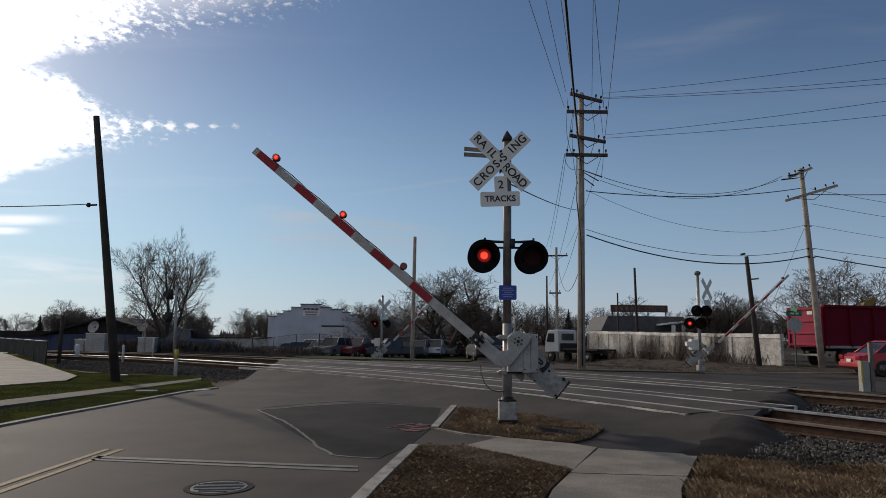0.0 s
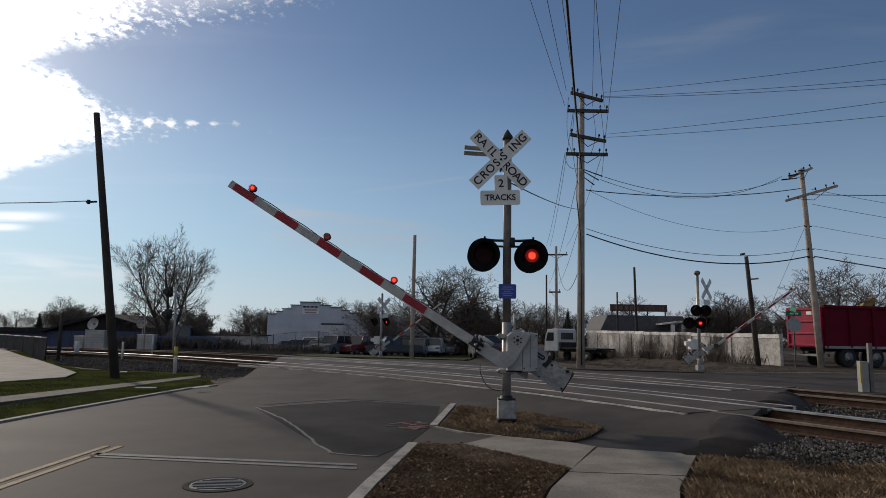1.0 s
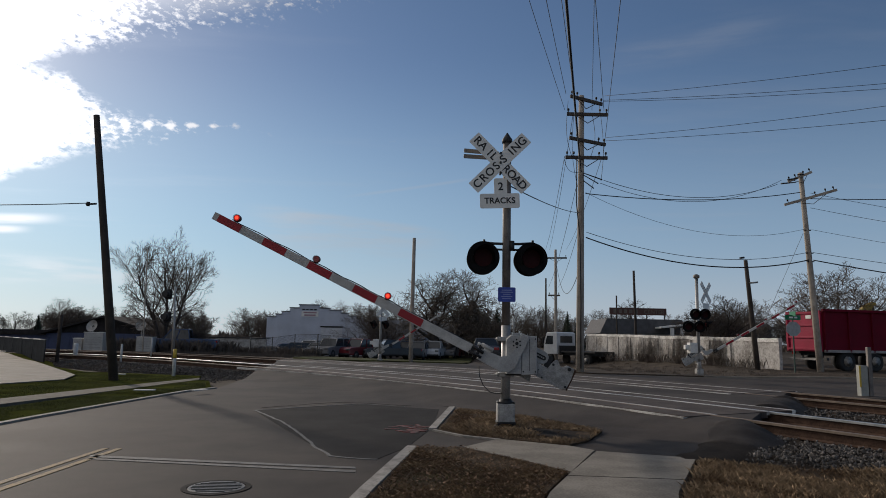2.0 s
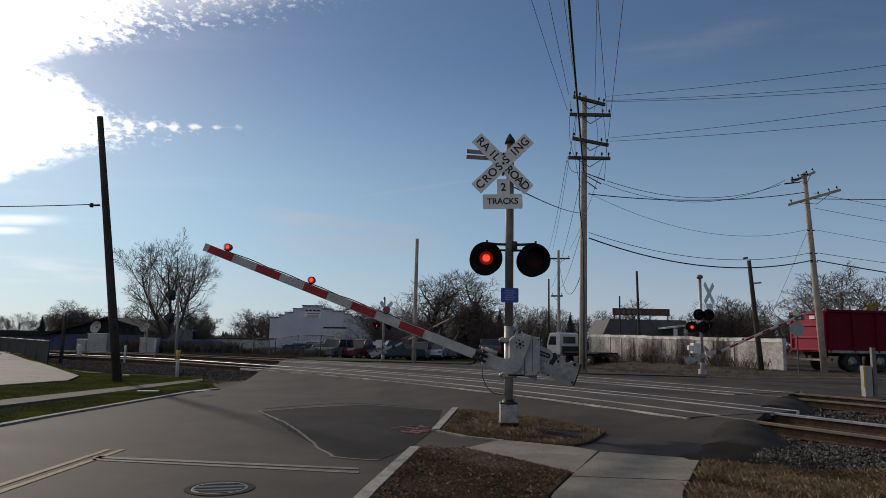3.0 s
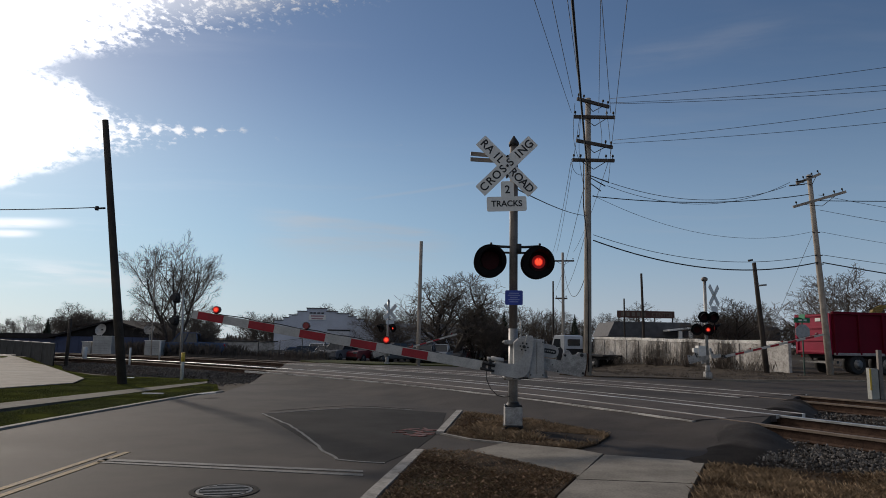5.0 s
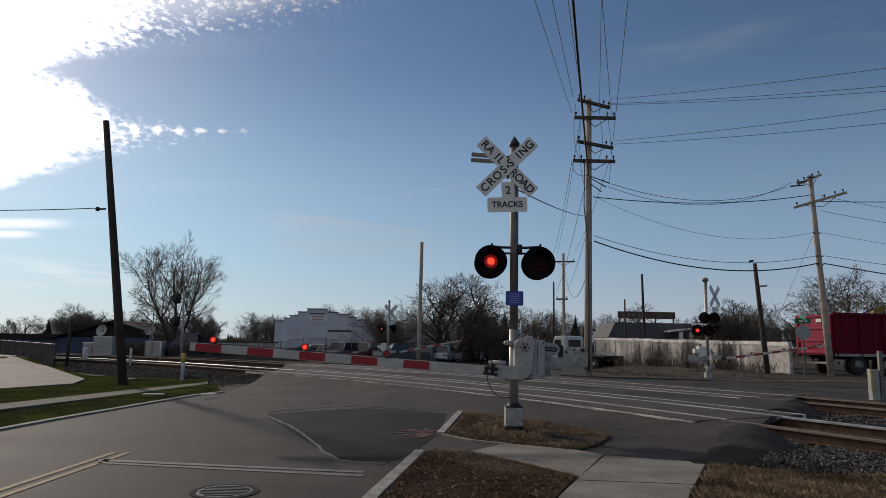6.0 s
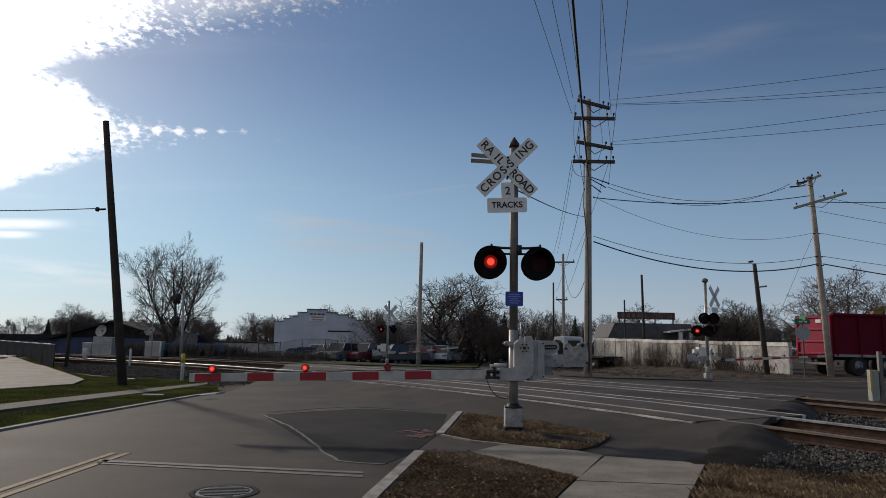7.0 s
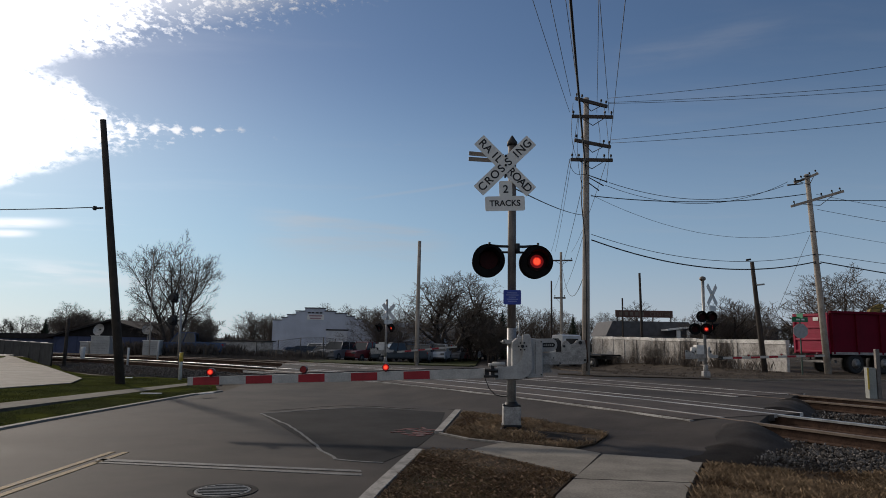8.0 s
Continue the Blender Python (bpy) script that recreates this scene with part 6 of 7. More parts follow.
def vehicle(kind, m, paint, label, category="car", width=1.8, group="parked cars"):
    out, (xf, xr, tf, tr, zb, zt), _ = CAR_SHAPES[kind]
    th = thing("car" if kind != "pickup" else "pickup_truck", m, label, category, group)
    bm = bmesh.new()
    prism(bm, out, -width / 2, width / 2, bev=0.07)
    for v in bm.verts:
        v.co.y *= 1 - 0.10 * max(0, v.co.z - 0.6)
    for f in bm.faces:
        f.smooth = False
    part("body", bm, paint, th)

    def hull(w0, w1, z0, z1, xa, xb, ta, tb):
        b = bmesh.new()
        lo = [b.verts.new(p) for p in ((xa, -w0, z0), (xa, w0, z0), (xb, w0, z0), (xb, -w0, z0))]
        hi = [b.verts.new(p) for p in ((ta, -w1, z1), (ta, w1, z1), (tb, w1, z1), (tb, -w1, z1))]
        b.faces.new(lo); b.faces.new(hi)
        for i in range(4):
            b.faces.new((lo[i], lo[(i + 1) % 4], hi[(i + 1) % 4], hi[i]))
        return b
    w0, w1 = width / 2 * 0.93, width / 2 * 0.76
    part("glasshouse", hull(w0, w1, zb - 0.03, zt - 0.04, xf, xr, tf, tr), CAR_GLASS, th, "dark tinted glass")
    bm = hull(w1 * 1.0, w1 * 0.93, zt - 0.045, zt + 0.015, tf + 0.04, tr - 0.04, tf - 0.08, tr + 0.08)
    part("roof", bm, paint, th)
    for sy in (-1, 1):
        for xa, xb in ((xf, tf), (xr, tr), ((xf + xr) / 2, (tf + tr) / 2)):
            bm = bmesh.new()
            tube(bm, [(xa, sy * (w0 + 0.004), zb), (xb, sy * (w1 + 0.004), zt - 0.02)], 0.04, 5)
            part("pillar", bm, paint, th)
    L = out[0][0]
    wr = 0.33 if kind == "sedan" else 0.38
    for x in (L * 0.62, -L * 0.62):
        for sy in (-1, 1):
            wheel(th, x, sy * (width / 2 - 0.1), wr)
    front = max(p[0] for p in out)
    for sy in (-1, 1):
        bm = bmesh.new()
        box(bm, front - 0.10, sy * (width / 2 - 0.25), 0.70 if kind == "sedan" else 0.86, 0.22, 0.36, 0.16, bev=0.03)
        part("headlight", bm, RIM, th, "clear headlight")
        bm = bmesh.new()
        box(bm, L + 0.06, sy * (width / 2 - 0.2), 0.74 if kind == "sedan" else 0.9, 0.16, 0.34, 0.18, bev=0.03)
        part("tail_light", bm, LENS_RED, th, "red tail light")
    for x in (front - 0.04, L + 0.02):
        bm = bmesh.new()
        box(bm, x, 0, 0.45, 0.16, width * 0.92, 0.18, bev=0.03)
        part("bumper", bm, BLACK if kind == "pickup" else paint, th)
    bm = bmesh.new()
    box(bm, L - 0.02, 0, 0.62, 0.03, 0.36, 0.12)
    part("number_plate", bm, SIGN_WHITE, th, "pale blank plate")
    return th


def paint(name, col):
    return pm(name, col, 0.42, 0.12, 2, 40, 0.0, spec=0.4, coat=0.25)


P_WHITE, P_SILVER, P_BLACK = paint("paint_white", (0.52, 0.53, 0.54)), paint("paint_silver", (0.13, 0.13, 0.135)), paint("paint_black", (0.02, 0.02, 0.023))
P_DEEP = paint("paint_dark_red", (0.14, 0.01, 0.015))
P_BLUE, P_RED, P_GREY = paint("paint_blue", (0.03, 0.06, 0.14)), paint("paint_red", (0.36, 0.012, 0.02)), paint("paint_grey", (0.12, 0.125, 0.13))
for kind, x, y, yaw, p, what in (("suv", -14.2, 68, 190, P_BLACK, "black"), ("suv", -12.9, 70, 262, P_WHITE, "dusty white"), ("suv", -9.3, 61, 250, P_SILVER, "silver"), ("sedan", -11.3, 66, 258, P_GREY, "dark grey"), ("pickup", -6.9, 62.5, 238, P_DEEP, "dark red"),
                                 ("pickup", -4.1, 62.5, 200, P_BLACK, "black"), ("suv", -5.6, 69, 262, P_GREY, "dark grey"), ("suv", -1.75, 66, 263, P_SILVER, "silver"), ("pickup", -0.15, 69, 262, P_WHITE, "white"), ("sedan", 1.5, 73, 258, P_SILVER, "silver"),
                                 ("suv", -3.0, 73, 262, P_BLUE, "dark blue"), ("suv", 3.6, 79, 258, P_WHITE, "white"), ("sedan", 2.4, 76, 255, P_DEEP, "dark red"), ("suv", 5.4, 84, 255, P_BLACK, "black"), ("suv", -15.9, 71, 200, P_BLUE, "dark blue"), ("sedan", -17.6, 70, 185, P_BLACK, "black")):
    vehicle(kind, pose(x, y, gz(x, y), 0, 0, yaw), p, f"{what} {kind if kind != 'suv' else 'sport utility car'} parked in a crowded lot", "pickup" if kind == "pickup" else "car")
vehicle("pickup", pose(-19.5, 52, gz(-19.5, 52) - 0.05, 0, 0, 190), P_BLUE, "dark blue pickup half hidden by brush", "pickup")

RED_CAR = vehicle("sedan", pose(19.5, 27.9, 0.0, 0, 0, -6), P_RED, "red saloon car driving along the far street", "car", group="")
DARK_CAR = vehicle("sedan", pose(3.0, 43, 0, 0, 0, 100), P_BLACK, "dark car waiting at the crossing in the far street", "car", group="")


def dump_trailer():
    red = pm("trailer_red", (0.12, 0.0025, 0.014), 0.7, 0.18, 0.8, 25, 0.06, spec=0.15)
    # the trailer's red again, lightened: sunlight on the tail is in the colour
    sunlit_red = pm("trailer_red_sunlit", (0.28, 0.010, 0.040), 0.5, 0.18, 0.8, 25, 0.06, spec=0.2)
    yaw = 14
    th = thing("dump_trailer", pose(20.4, 35.3, 0.05, 0, 0, yaw), "long red steel dump trailer with ribbed sides", "trailer")
    # local x runs forward from the tail; the side towards the street is at -y
    ln, w, z0, z1 = 11.0, 2.5, 1.02, 3.17
    bm = bmesh.new()
    box(bm, ln / 2, 0.0 + w / 2, (z0 + z1) / 2, ln, w, z1 - z0, bev=0.03)
    part("body", bm, red, th)
    for i in range(8):
        bm = bmesh.new()
        box(bm, 0.1 + i * 1.55, -0.05, (z0 + z1) / 2, 0.14, 0.10, z1 - z0 + 0.06, bev=0.01)
        part("side_rib", bm, red, th)
    bm = bmesh.new()
    box(bm, ln / 2, -0.05, z1 + 0.02, ln + 0.1, 0.16, 0.14, bev=0.02)
    part("top_rail", bm, red, th)
    bm = bmesh.new()
    box(bm, ln / 2, -0.04, z0 + 0.02, ln, 0.12, 0.14, bev=0.02)
    part("bottom_rail", bm, pm("dusty_steel", (0.30, 0.28, 0.27), 0.7, 0.25, 3, 30, 0.1), th, "dusty grey lower rail")
    bm = bmesh.new()
    box(bm, -0.04, w / 2, (z0 + z1) / 2 - 0.05, 0.08, w - 0.1, z1 - z0 - 0.1, bev=0.015)
    door = part("tailgate", bm, sunlit_red, th, "red tailgate, sunlight put into its colour")
    for zz in (z0 + 0.12, z0 + 0.75, z0 + 1.4, z1 - 0.1):
        bm = bmesh.new()
        box(bm, -0.10, w / 2, zz, 0.07, w - 0.1, 0.10, bev=0.01)
        part("rib", bm, sunlit_red, door)
    for yy in (0.1, w - 0.1):
        bm = bmesh.new()
        box(bm, -0.10, yy, (z0 + z1) / 2, 0.09, 0.14, z1 - z0, bev=0.01)
        part("rib", bm, sunlit_red, door)
    bm = bmesh.new()
    box(bm, -0.11, 0.85, z1 - 0.32, 0.02, 0.36, 0.18)
    part("plate", bm, SIGN_WHITE, door, "small white plate")
    bm = bmesh.new()
    box(bm, ln / 2, w / 2, 0.95, ln - 0.4, 1.0, 0.3)
    box(bm, 0.3, w / 2, 0.62, 0.14, w - 0.2, 0.14)
    box(bm, 0.35, 0.6, 0.8, 0.1, 0.1, 0.4)
    box(bm, 0.35, w - 0.6, 0.8, 0.1, 0.1, 0.4)
    part("chassis", bm, BLACK, th)
    bm = bmesh.new()
    box(bm, -0.02, w / 2, 0.60, 0.05, w * 0.92, 0.1)
    part("rear_bumper", bm, ALU, th, "pale rear bar")
    for yy in (0.35, w - 0.35):
        bm = bmesh.new()
        box(bm, 0.02, yy, 0.92, 0.05, 0.22, 0.14)
        part("tail_light", bm, LENS_RED, th)
    for x in (1.5, 3.35, 5.2, 9.0):
        for yy in (0.16, w - 0.16):
            wheel(th, x, yy, 0.52, 0.3, CHIPPED)
    # yellow digger arm behind it
    yl = pm("digger_yellow", (0.30, 0.20, 0.025), 0.55, 0.2, 2, 30, 0.05)
    ex = thing("excavator_arm", pose(33.0, 50.5, -0.45), "yellow excavator arm standing behind a trailer", "excavator")
    bm = bmesh.new()
    prism(bm, [(-1.6, 3.2), (-0.9, 3.2), (-0.1, 4.75), (0.2, 4.9), (0.25, 5.1), (-0.1, 5.15), (-0.75, 4.85)], -0.2, 0.2, bev=0.03)
    part("boom", bm, yl, ex)
    bm = bmesh.new()
    tube(bm, [(-1.2, 0, 0), (-1.2, 0, 3.3)], 0.35, 10)
    part("stand", bm, BLACK, ex)


dump_trailer()


def flatbed_truck():
    th = thing("flatbed_truck", pose(11.75, 60, gz(11.75, 60), 0, 0, 118), "white cab-over truck with a bare black flatbed", "truck")
    cab = bmesh.new()
    prism(cab, [(0.2, 0.9), (0.2, 2.75), (0.5, 2.85), (1.7, 2.8), (2.1, 1.9), (2.15, 0.8)], -1.05, 1.05, bev=0.06)
    part("cab", cab, P_WHITE, th, "white cab")
    bm = bmesh.new()
    box(bm, 0.18, 0, 2.2, 0.04, 1.35, 0.6, bev=0.01)
    part("rear_window", bm, CAR_GLASS, th)
    for sy in (-1, 1):
        bm = bmesh.new()
        prism(bm, [(0.75, 1.75), (1.85, 1.75), (1.6, 2.5), (0.75, 2.5)], sy * 1.055, sy * 1.075)
        part("side_window", bm, CAR_GLASS, th)
        bm = bmesh.new()
        box(bm, 1.9, sy * 1.25, 2.1, 0.08, 0.2, 0.5, bev=0.02)
        part("mirror", bm, BLACK, th)
    bm = bmesh.new()
    box(bm, -2.2, 0, 0.95, 5.6, 0.9, 0.25)
    box(bm, -2.6, 0, 1.15, 4.4, 2.1, 0.12)
    box(bm, 0.0, 0, 1.3, 0.15, 1.9, 0.7)
    part("flatbed", bm, BLACK, th, "black flatbed frame")
    for x in (1.3, -2.6, -3.7):
        for sy in (-1, 1):
            wheel(th, x, sy * 0.92, 0.46, 0.28)


flatbed_truck()

# ---------------------------------------------------------------- trees


def branch_mesh(seed, height, width, counts, trunk=0.2, stems=1, min_r=0.009, r_base=0.22, open_=40, rise=0.10, tilt=14, reach=0.62):
    """Two vertex and face lists, trunk and crown, of a bare tree: stems, limbs all along them, and finer and finer twigs."""
    r = random.Random(seed)
    lists = [([], []), ([], [])]

    def limb(which, pts, radii, seg):
        verts, faces = lists[which]
        rings = []
        for i, p in enumerate(pts):
            d = (pts[min(i + 1, len(pts) - 1)] - pts[max(i - 1, 0)]).normalized()
            a = d.orthogonal().normalized()
            b = d.cross(a)
            rings.append(len(verts))
            for k in range(seg):
                t = 2 * math.pi * k / seg
                verts.append(tuple(p + (a * math.cos(t) + b * math.sin(t)) * radii[i]))
        for r0, r1 in zip(rings, rings[1:]):
            for k in range(seg):
                faces.append((r0 + k, r0 + (k + 1) % seg, r1 + (k + 1) % seg, r1 + k))

    def grow(p, d, length, rad, level, bare):
        n = (6, 5, 4, 3, 2, 2)[level]
        pts, radii, ways = [p], [rad], [d]
        q, dd = p, d
        for i in range(n):
            dd = (dd + Vector((r.gauss(0, 0.13), r.gauss(0, 0.13), r.gauss(rise * 0.6, 0.08)))).normalized()
            q = q + dd * (length / n)
            pts.append(q); ways.append(dd)
            radii.append(max(min_r, rad * (1 - 0.72 * (i + 1) / n)))
        limb(0 if level <= 1 else 1, pts, radii, (8, 6, 4, 3, 3, 3)[level])
        if level >= len(counts):
            return
        c = counts[level]
        spin = r.uniform(0, 6.28)
        for k in range(c):
            u = bare + (1 - bare) * (k + r.uniform(0.2, 0.9)) / c
            i = min(n - 1, int(u * n))
            s = pts[i].lerp(pts[i + 1], u * n - i)
            w = ways[i]
            side = w.orthogonal().normalized()
            side = Matrix.Rotation(spin + k * 2.4 + r.uniform(-0.5, 0.5), 3, w) @ side
            ang = radians(r.uniform(open_ - 13, open_ + 13)) * (1.15 - 0.4 * u)
            nd = (w * math.cos(ang) + side * math.sin(ang) + Vector((0, 0, rise))).normalized()
            grow(s, nd, length * reach * r.uniform(0.72, 1.12) * (1.18 - 0.55 * u), max(min_r, radii[i] * r.uniform(0.5, 0.68)), level + 1, 0.16)

    for k in range(stems):
        a = 2 * math.pi * k / stems + 0.5
        t = radians(tilt * r.uniform(0.7, 1.2)) if stems > 1 else radians(r.uniform(0, 4))
        d = Vector((math.cos(a) * math.sin(t), math.sin(a) * math.sin(t), math.cos(t)))
        spread = 0.15 if stems > 1 else 0.0
        grow(Vector((math.cos(a) * spread, math.sin(a) * spread, -0.1)), d, height * 0.72 * r.uniform(0.85, 1.05), r_base * (0.72 if stems > 1 else 1), 0, trunk)
    pts = np.array([v for vs, _ in lists for v in vs])
    kz = height / pts[:, 2].max()
    kx = width / (np.percentile(pts[:, 0], 99) - np.percentile(pts[:, 0], 1))
    ky = width / (np.percentile(pts[:, 1], 99) - np.percentile(pts[:, 1], 1))
    return [([(x * kx, y * ky, z * kz) for x, y, z in vs], fs) for vs, fs in lists]


def make_tree(name, m, data, label, group="bare trees"):
    th = thing(name, m, label, "tree", group)
    for nm, (vs, fs), mt in (("trunk", data[0], BARK), ("crown", data[1], TWIG)):
        me = bpy.data.meshes.new(nm)
        me.from_pydata(vs, [], fs)
        me.materials.append(mt)
        me.polygons.foreach_set("use_smooth", [True] * len(fs))
        ob = new(nm, me)
        ob.parent = th
        tagged(ob, "fine bare twigs" if nm == "crown" else "")
    return th


# the large many-stemmed tree west of the crossing
make_tree("bare_tree", pose(-21.2, 53, gz(-21.2, 53) - 0.1, 0, 0, 40), branch_mesh(24, 9.9, 8.7, (8, 7, 6, 5), 0.22, stems=3, min_r=0.0095, r_base=0.26, open_=42, rise=0.07, tilt=14), "large many-stemmed bare tree beyond the tracks")
# the spreading tree behind the parked cars, and the dense dark ones next to it
make_tree("bare_tree", pose(0.7, 72, -0.8, 0, 0, 0), branch_mesh(8, 10.0, 11.4, (9, 7, 6, 5), 0.20, stems=2, min_r=0.016, r_base=0.52, open_=56, rise=0.03, tilt=22, reach=0.7), "wide spreading dark bare tree behind parked cars")
make_tree("bare_tree", pose(3.6, 75, -0.8, 0, 0, 100), branch_mesh(9, 6.8, 4.6, (9, 8, 7, 5), 0.10, stems=3, min_r=0.017, r_base=0.25, open_=45), "dense dark bare tree along the street")
make_tree("bare_tree", pose(5.3, 80, -0.8, 0, 0, 10), branch_mesh(12, 5.8, 3.8, (9, 8, 7, 5), 0.06, stems=3, min_r=0.018, r_base=0.22, open_=42), "dense dark bare tree along the street")
proto = []
for i, (h, wd, cn, share, st, op) in enumerate(((8, 7.6, (8, 6, 6, 4), 0.18, 1, 46), (7, 5.2, (8, 6, 5, 4), 0.12, 3, 36), (8, 8.6, (9, 7, 5, 4), 0.16, 2, 50), (6, 5.4, (8, 6, 6, 4), 0.05, 4, 42))):
    proto.append(branch_mesh(40 + i, h, wd, cn, share, stems=st, min_r=0.0095, r_base=0.16, open_=op))
first = [None] * 4
rt = random.Random(77)


def plant(k, x, y, z, h, label="leafless grey-brown tree in the distance"):
    base = (8, 7, 8, 6)[k]
    s = h / base
    z = min(z, gz(x, y) - 0.05)
    m = pose(x, y, z, 0, 0, rt.uniform(0, 360)) @ Matrix.Diagonal((s * rt.uniform(0.9, 1.15), s * rt.uniform(0.9, 1.15), s, 1))
    if first[k] is None:
        first[k] = make_tree("bare_tree", m, proto[k], label)
    else:
        c = copy_thing(first[k], Matrix.Identity(4))
        c.matrix_basis = m
        tagged(c, label)


for k, x, y, z, h, lb in ((0, 20.4, 48, 0, 5.0, "tangled bare tree behind the stained wall"), (3, 18.9, 48, 0, 4.4, "bare shrub tree behind the stained wall"), (3, 22.0, 49, 0, 4.6, "bare shrub tree behind the stained wall"), (2, 29.5, 52, 0, 7.8, "bare tree behind the red trailer"), (0, 34.5, 53, 0, 7.2, "bare tree behind the red trailer"),
                          (1, 26, 58, 0, 5.5, "bare tree behind the red trailer"), (0, 23.5, 80, 0, 6.6, "bare tree behind the sign board"), (1, 13.5, 95, 0, 7.0, "bare tree along the street"), (0, 10.2, 92, 0, 7.4, "bare tree along the street"), (2, 16.5, 100, 0, 6.6, "bare tree along the street"),
                          (2, -14.5, 98, 0, 8.0, "round bare tree behind the workshop"), (0, -10.5, 100, 0, 7.0, "bare tree behind the workshop"), (2, -9.0, 92, 0, 7.0, "bare tree behind the workshop"), (1, -22.5, 92, -0.5, 6.2, "bare tree beside the workshop"), (0, -24.5, 96, -0.5, 6.0, "bare tree beside the workshop"),
                          (3, -20.6, 54.5, -1, 4.0, "dense bare thicket beside the tracks"), (3, -19.4, 53.8, -1, 3.4, "dense bare thicket beside the tracks"), (1, -25.5, 62, -1, 4.4, "bare thicket tree beside the tracks"),
                          (3, -5.4, 70, -0.4, 5.2, "bare tree between the workshop and the lot"), (0, -6.4, 75, -0.4, 6.0, "bare tree between the workshop and the lot"), (3, 6.0, 75, -0.3, 4.8, "bare tree along the street"), (3, 5.0, 70, -0.3, 5.0, "bare tree along the street")):
    plant(k, x, y, z, h, lb)
for i in range(92):
    x = -105 + i * 2.4 + rt.uniform(-2, 2)
    y = rt.uniform(105, 140)
    plant(rt.choice((0, 1, 2, 0, 2, 3)), x, y, -0.6, rt.uniform(5.2, 8.6) * (y / 125))


def far_woods():
    """The tangled edge of the woods all along the distance."""
    r = random.Random(9)
    verts, faces = [], []
    for i in range(5200):
        x, y = r.uniform(-150, 150), r.uniform(112, 165)
        tall = 1.2 + 2.6 * (0.5 + noise.noise((x * 0.09, y * 0.05, 2))) * r.uniform(0.5, 1.3)
        for k in range(7):
            a, lean = r.uniform(0, 6.28), r.uniform(0.05, 0.55)
            h = tall * r.uniform(0.45, 1.0)
            dx, dy = math.cos(a) * lean * h, math.sin(a) * lean * h
            t, b = r.uniform(0.02, 0.05), len(verts)
            z = -1.4
            verts += [(x - t, y, z), (x + t, y, z), (x + dx * 0.6 + t * 0.6, y + dy * 0.6, z + h * 0.55), (x + dx, y + dy, z + h), (x + dx * 0.3 + r.uniform(-0.5, 0.5), y, z + h * 0.85)]
            faces += [(b, b + 1, b + 2), (b, b + 2, b + 3), (b, b + 2, b + 4)]
    me = bpy.data.meshes.new("far_woods")
    me.from_pydata(verts, [], faces)
    me.materials.append(TWIG)
    tagged(new("far_woods", me), "tangled leafless woods along the horizon", "woods", kind="stuff")


far_woods()


def conifer(x, y, h):
    th = thing("conifer", pose(x, y, -1.0), "dark green conifer in the distance", "tree", "conifers")
    bm = bmesh.new()
    tube(bm, [(0, 0, 0), (0, 0, h)], [0.14, 0.02], 6)
    part("trunk", bm, BARK, th)
    r = random.Random(int(x * 10))
    verts, faces = [], []
    for i in range(900):
        u = r.random() ** 0.8
        z = h * (0.08 + 0.92 * u)
        rad = (1 - u) * h * 0.27 * r.uniform(0.35, 1.1)
        a = r.uniform(0, 6.283)
        b = len(verts)
        p, q = Vector((math.cos(a) * rad * 0.3, math.sin(a) * rad * 0.3, z)), Vector((math.cos(a) * rad, math.sin(a) * rad, z - rad * 0.35))
        s = Vector((-math.sin(a), math.cos(a), 0.3)) * (0.10 + 0.12 * (1 - u))
        verts += [tuple(p), tuple(q + s), tuple(q - s)]
        faces.append((b, b + 1, b + 2))
    me = bpy.data.meshes.new("crown")
    me.from_pydata(verts, [], faces)
    me.materials.append(NEEDLE)
    o = new("crown", me)
    o.parent = th


for x, y, h in ((-54, 92, 4.6), (-46.5, 100, 5.0), (-58, 110, 5.4), (17.2, 88, 6.2), (19.0, 90, 5.6), (38, 95, 5.0), (7.6, 84, 6.4), (8.8, 88, 5.4)):
    conifer(x, y, h)

# ---------------------------------------------------------------- grass, weeds, leaves and litter


def inside(x, y, poly):
    c = False
    for (x0, y0), (x1, y1) in zip(poly, poly[1:] + poly[:1]):
        if (y0 > y) != (y1 > y) and x < (x1 - x0) * (y - y0) / (y1 - y0) + x0:
            c = not c
    return c


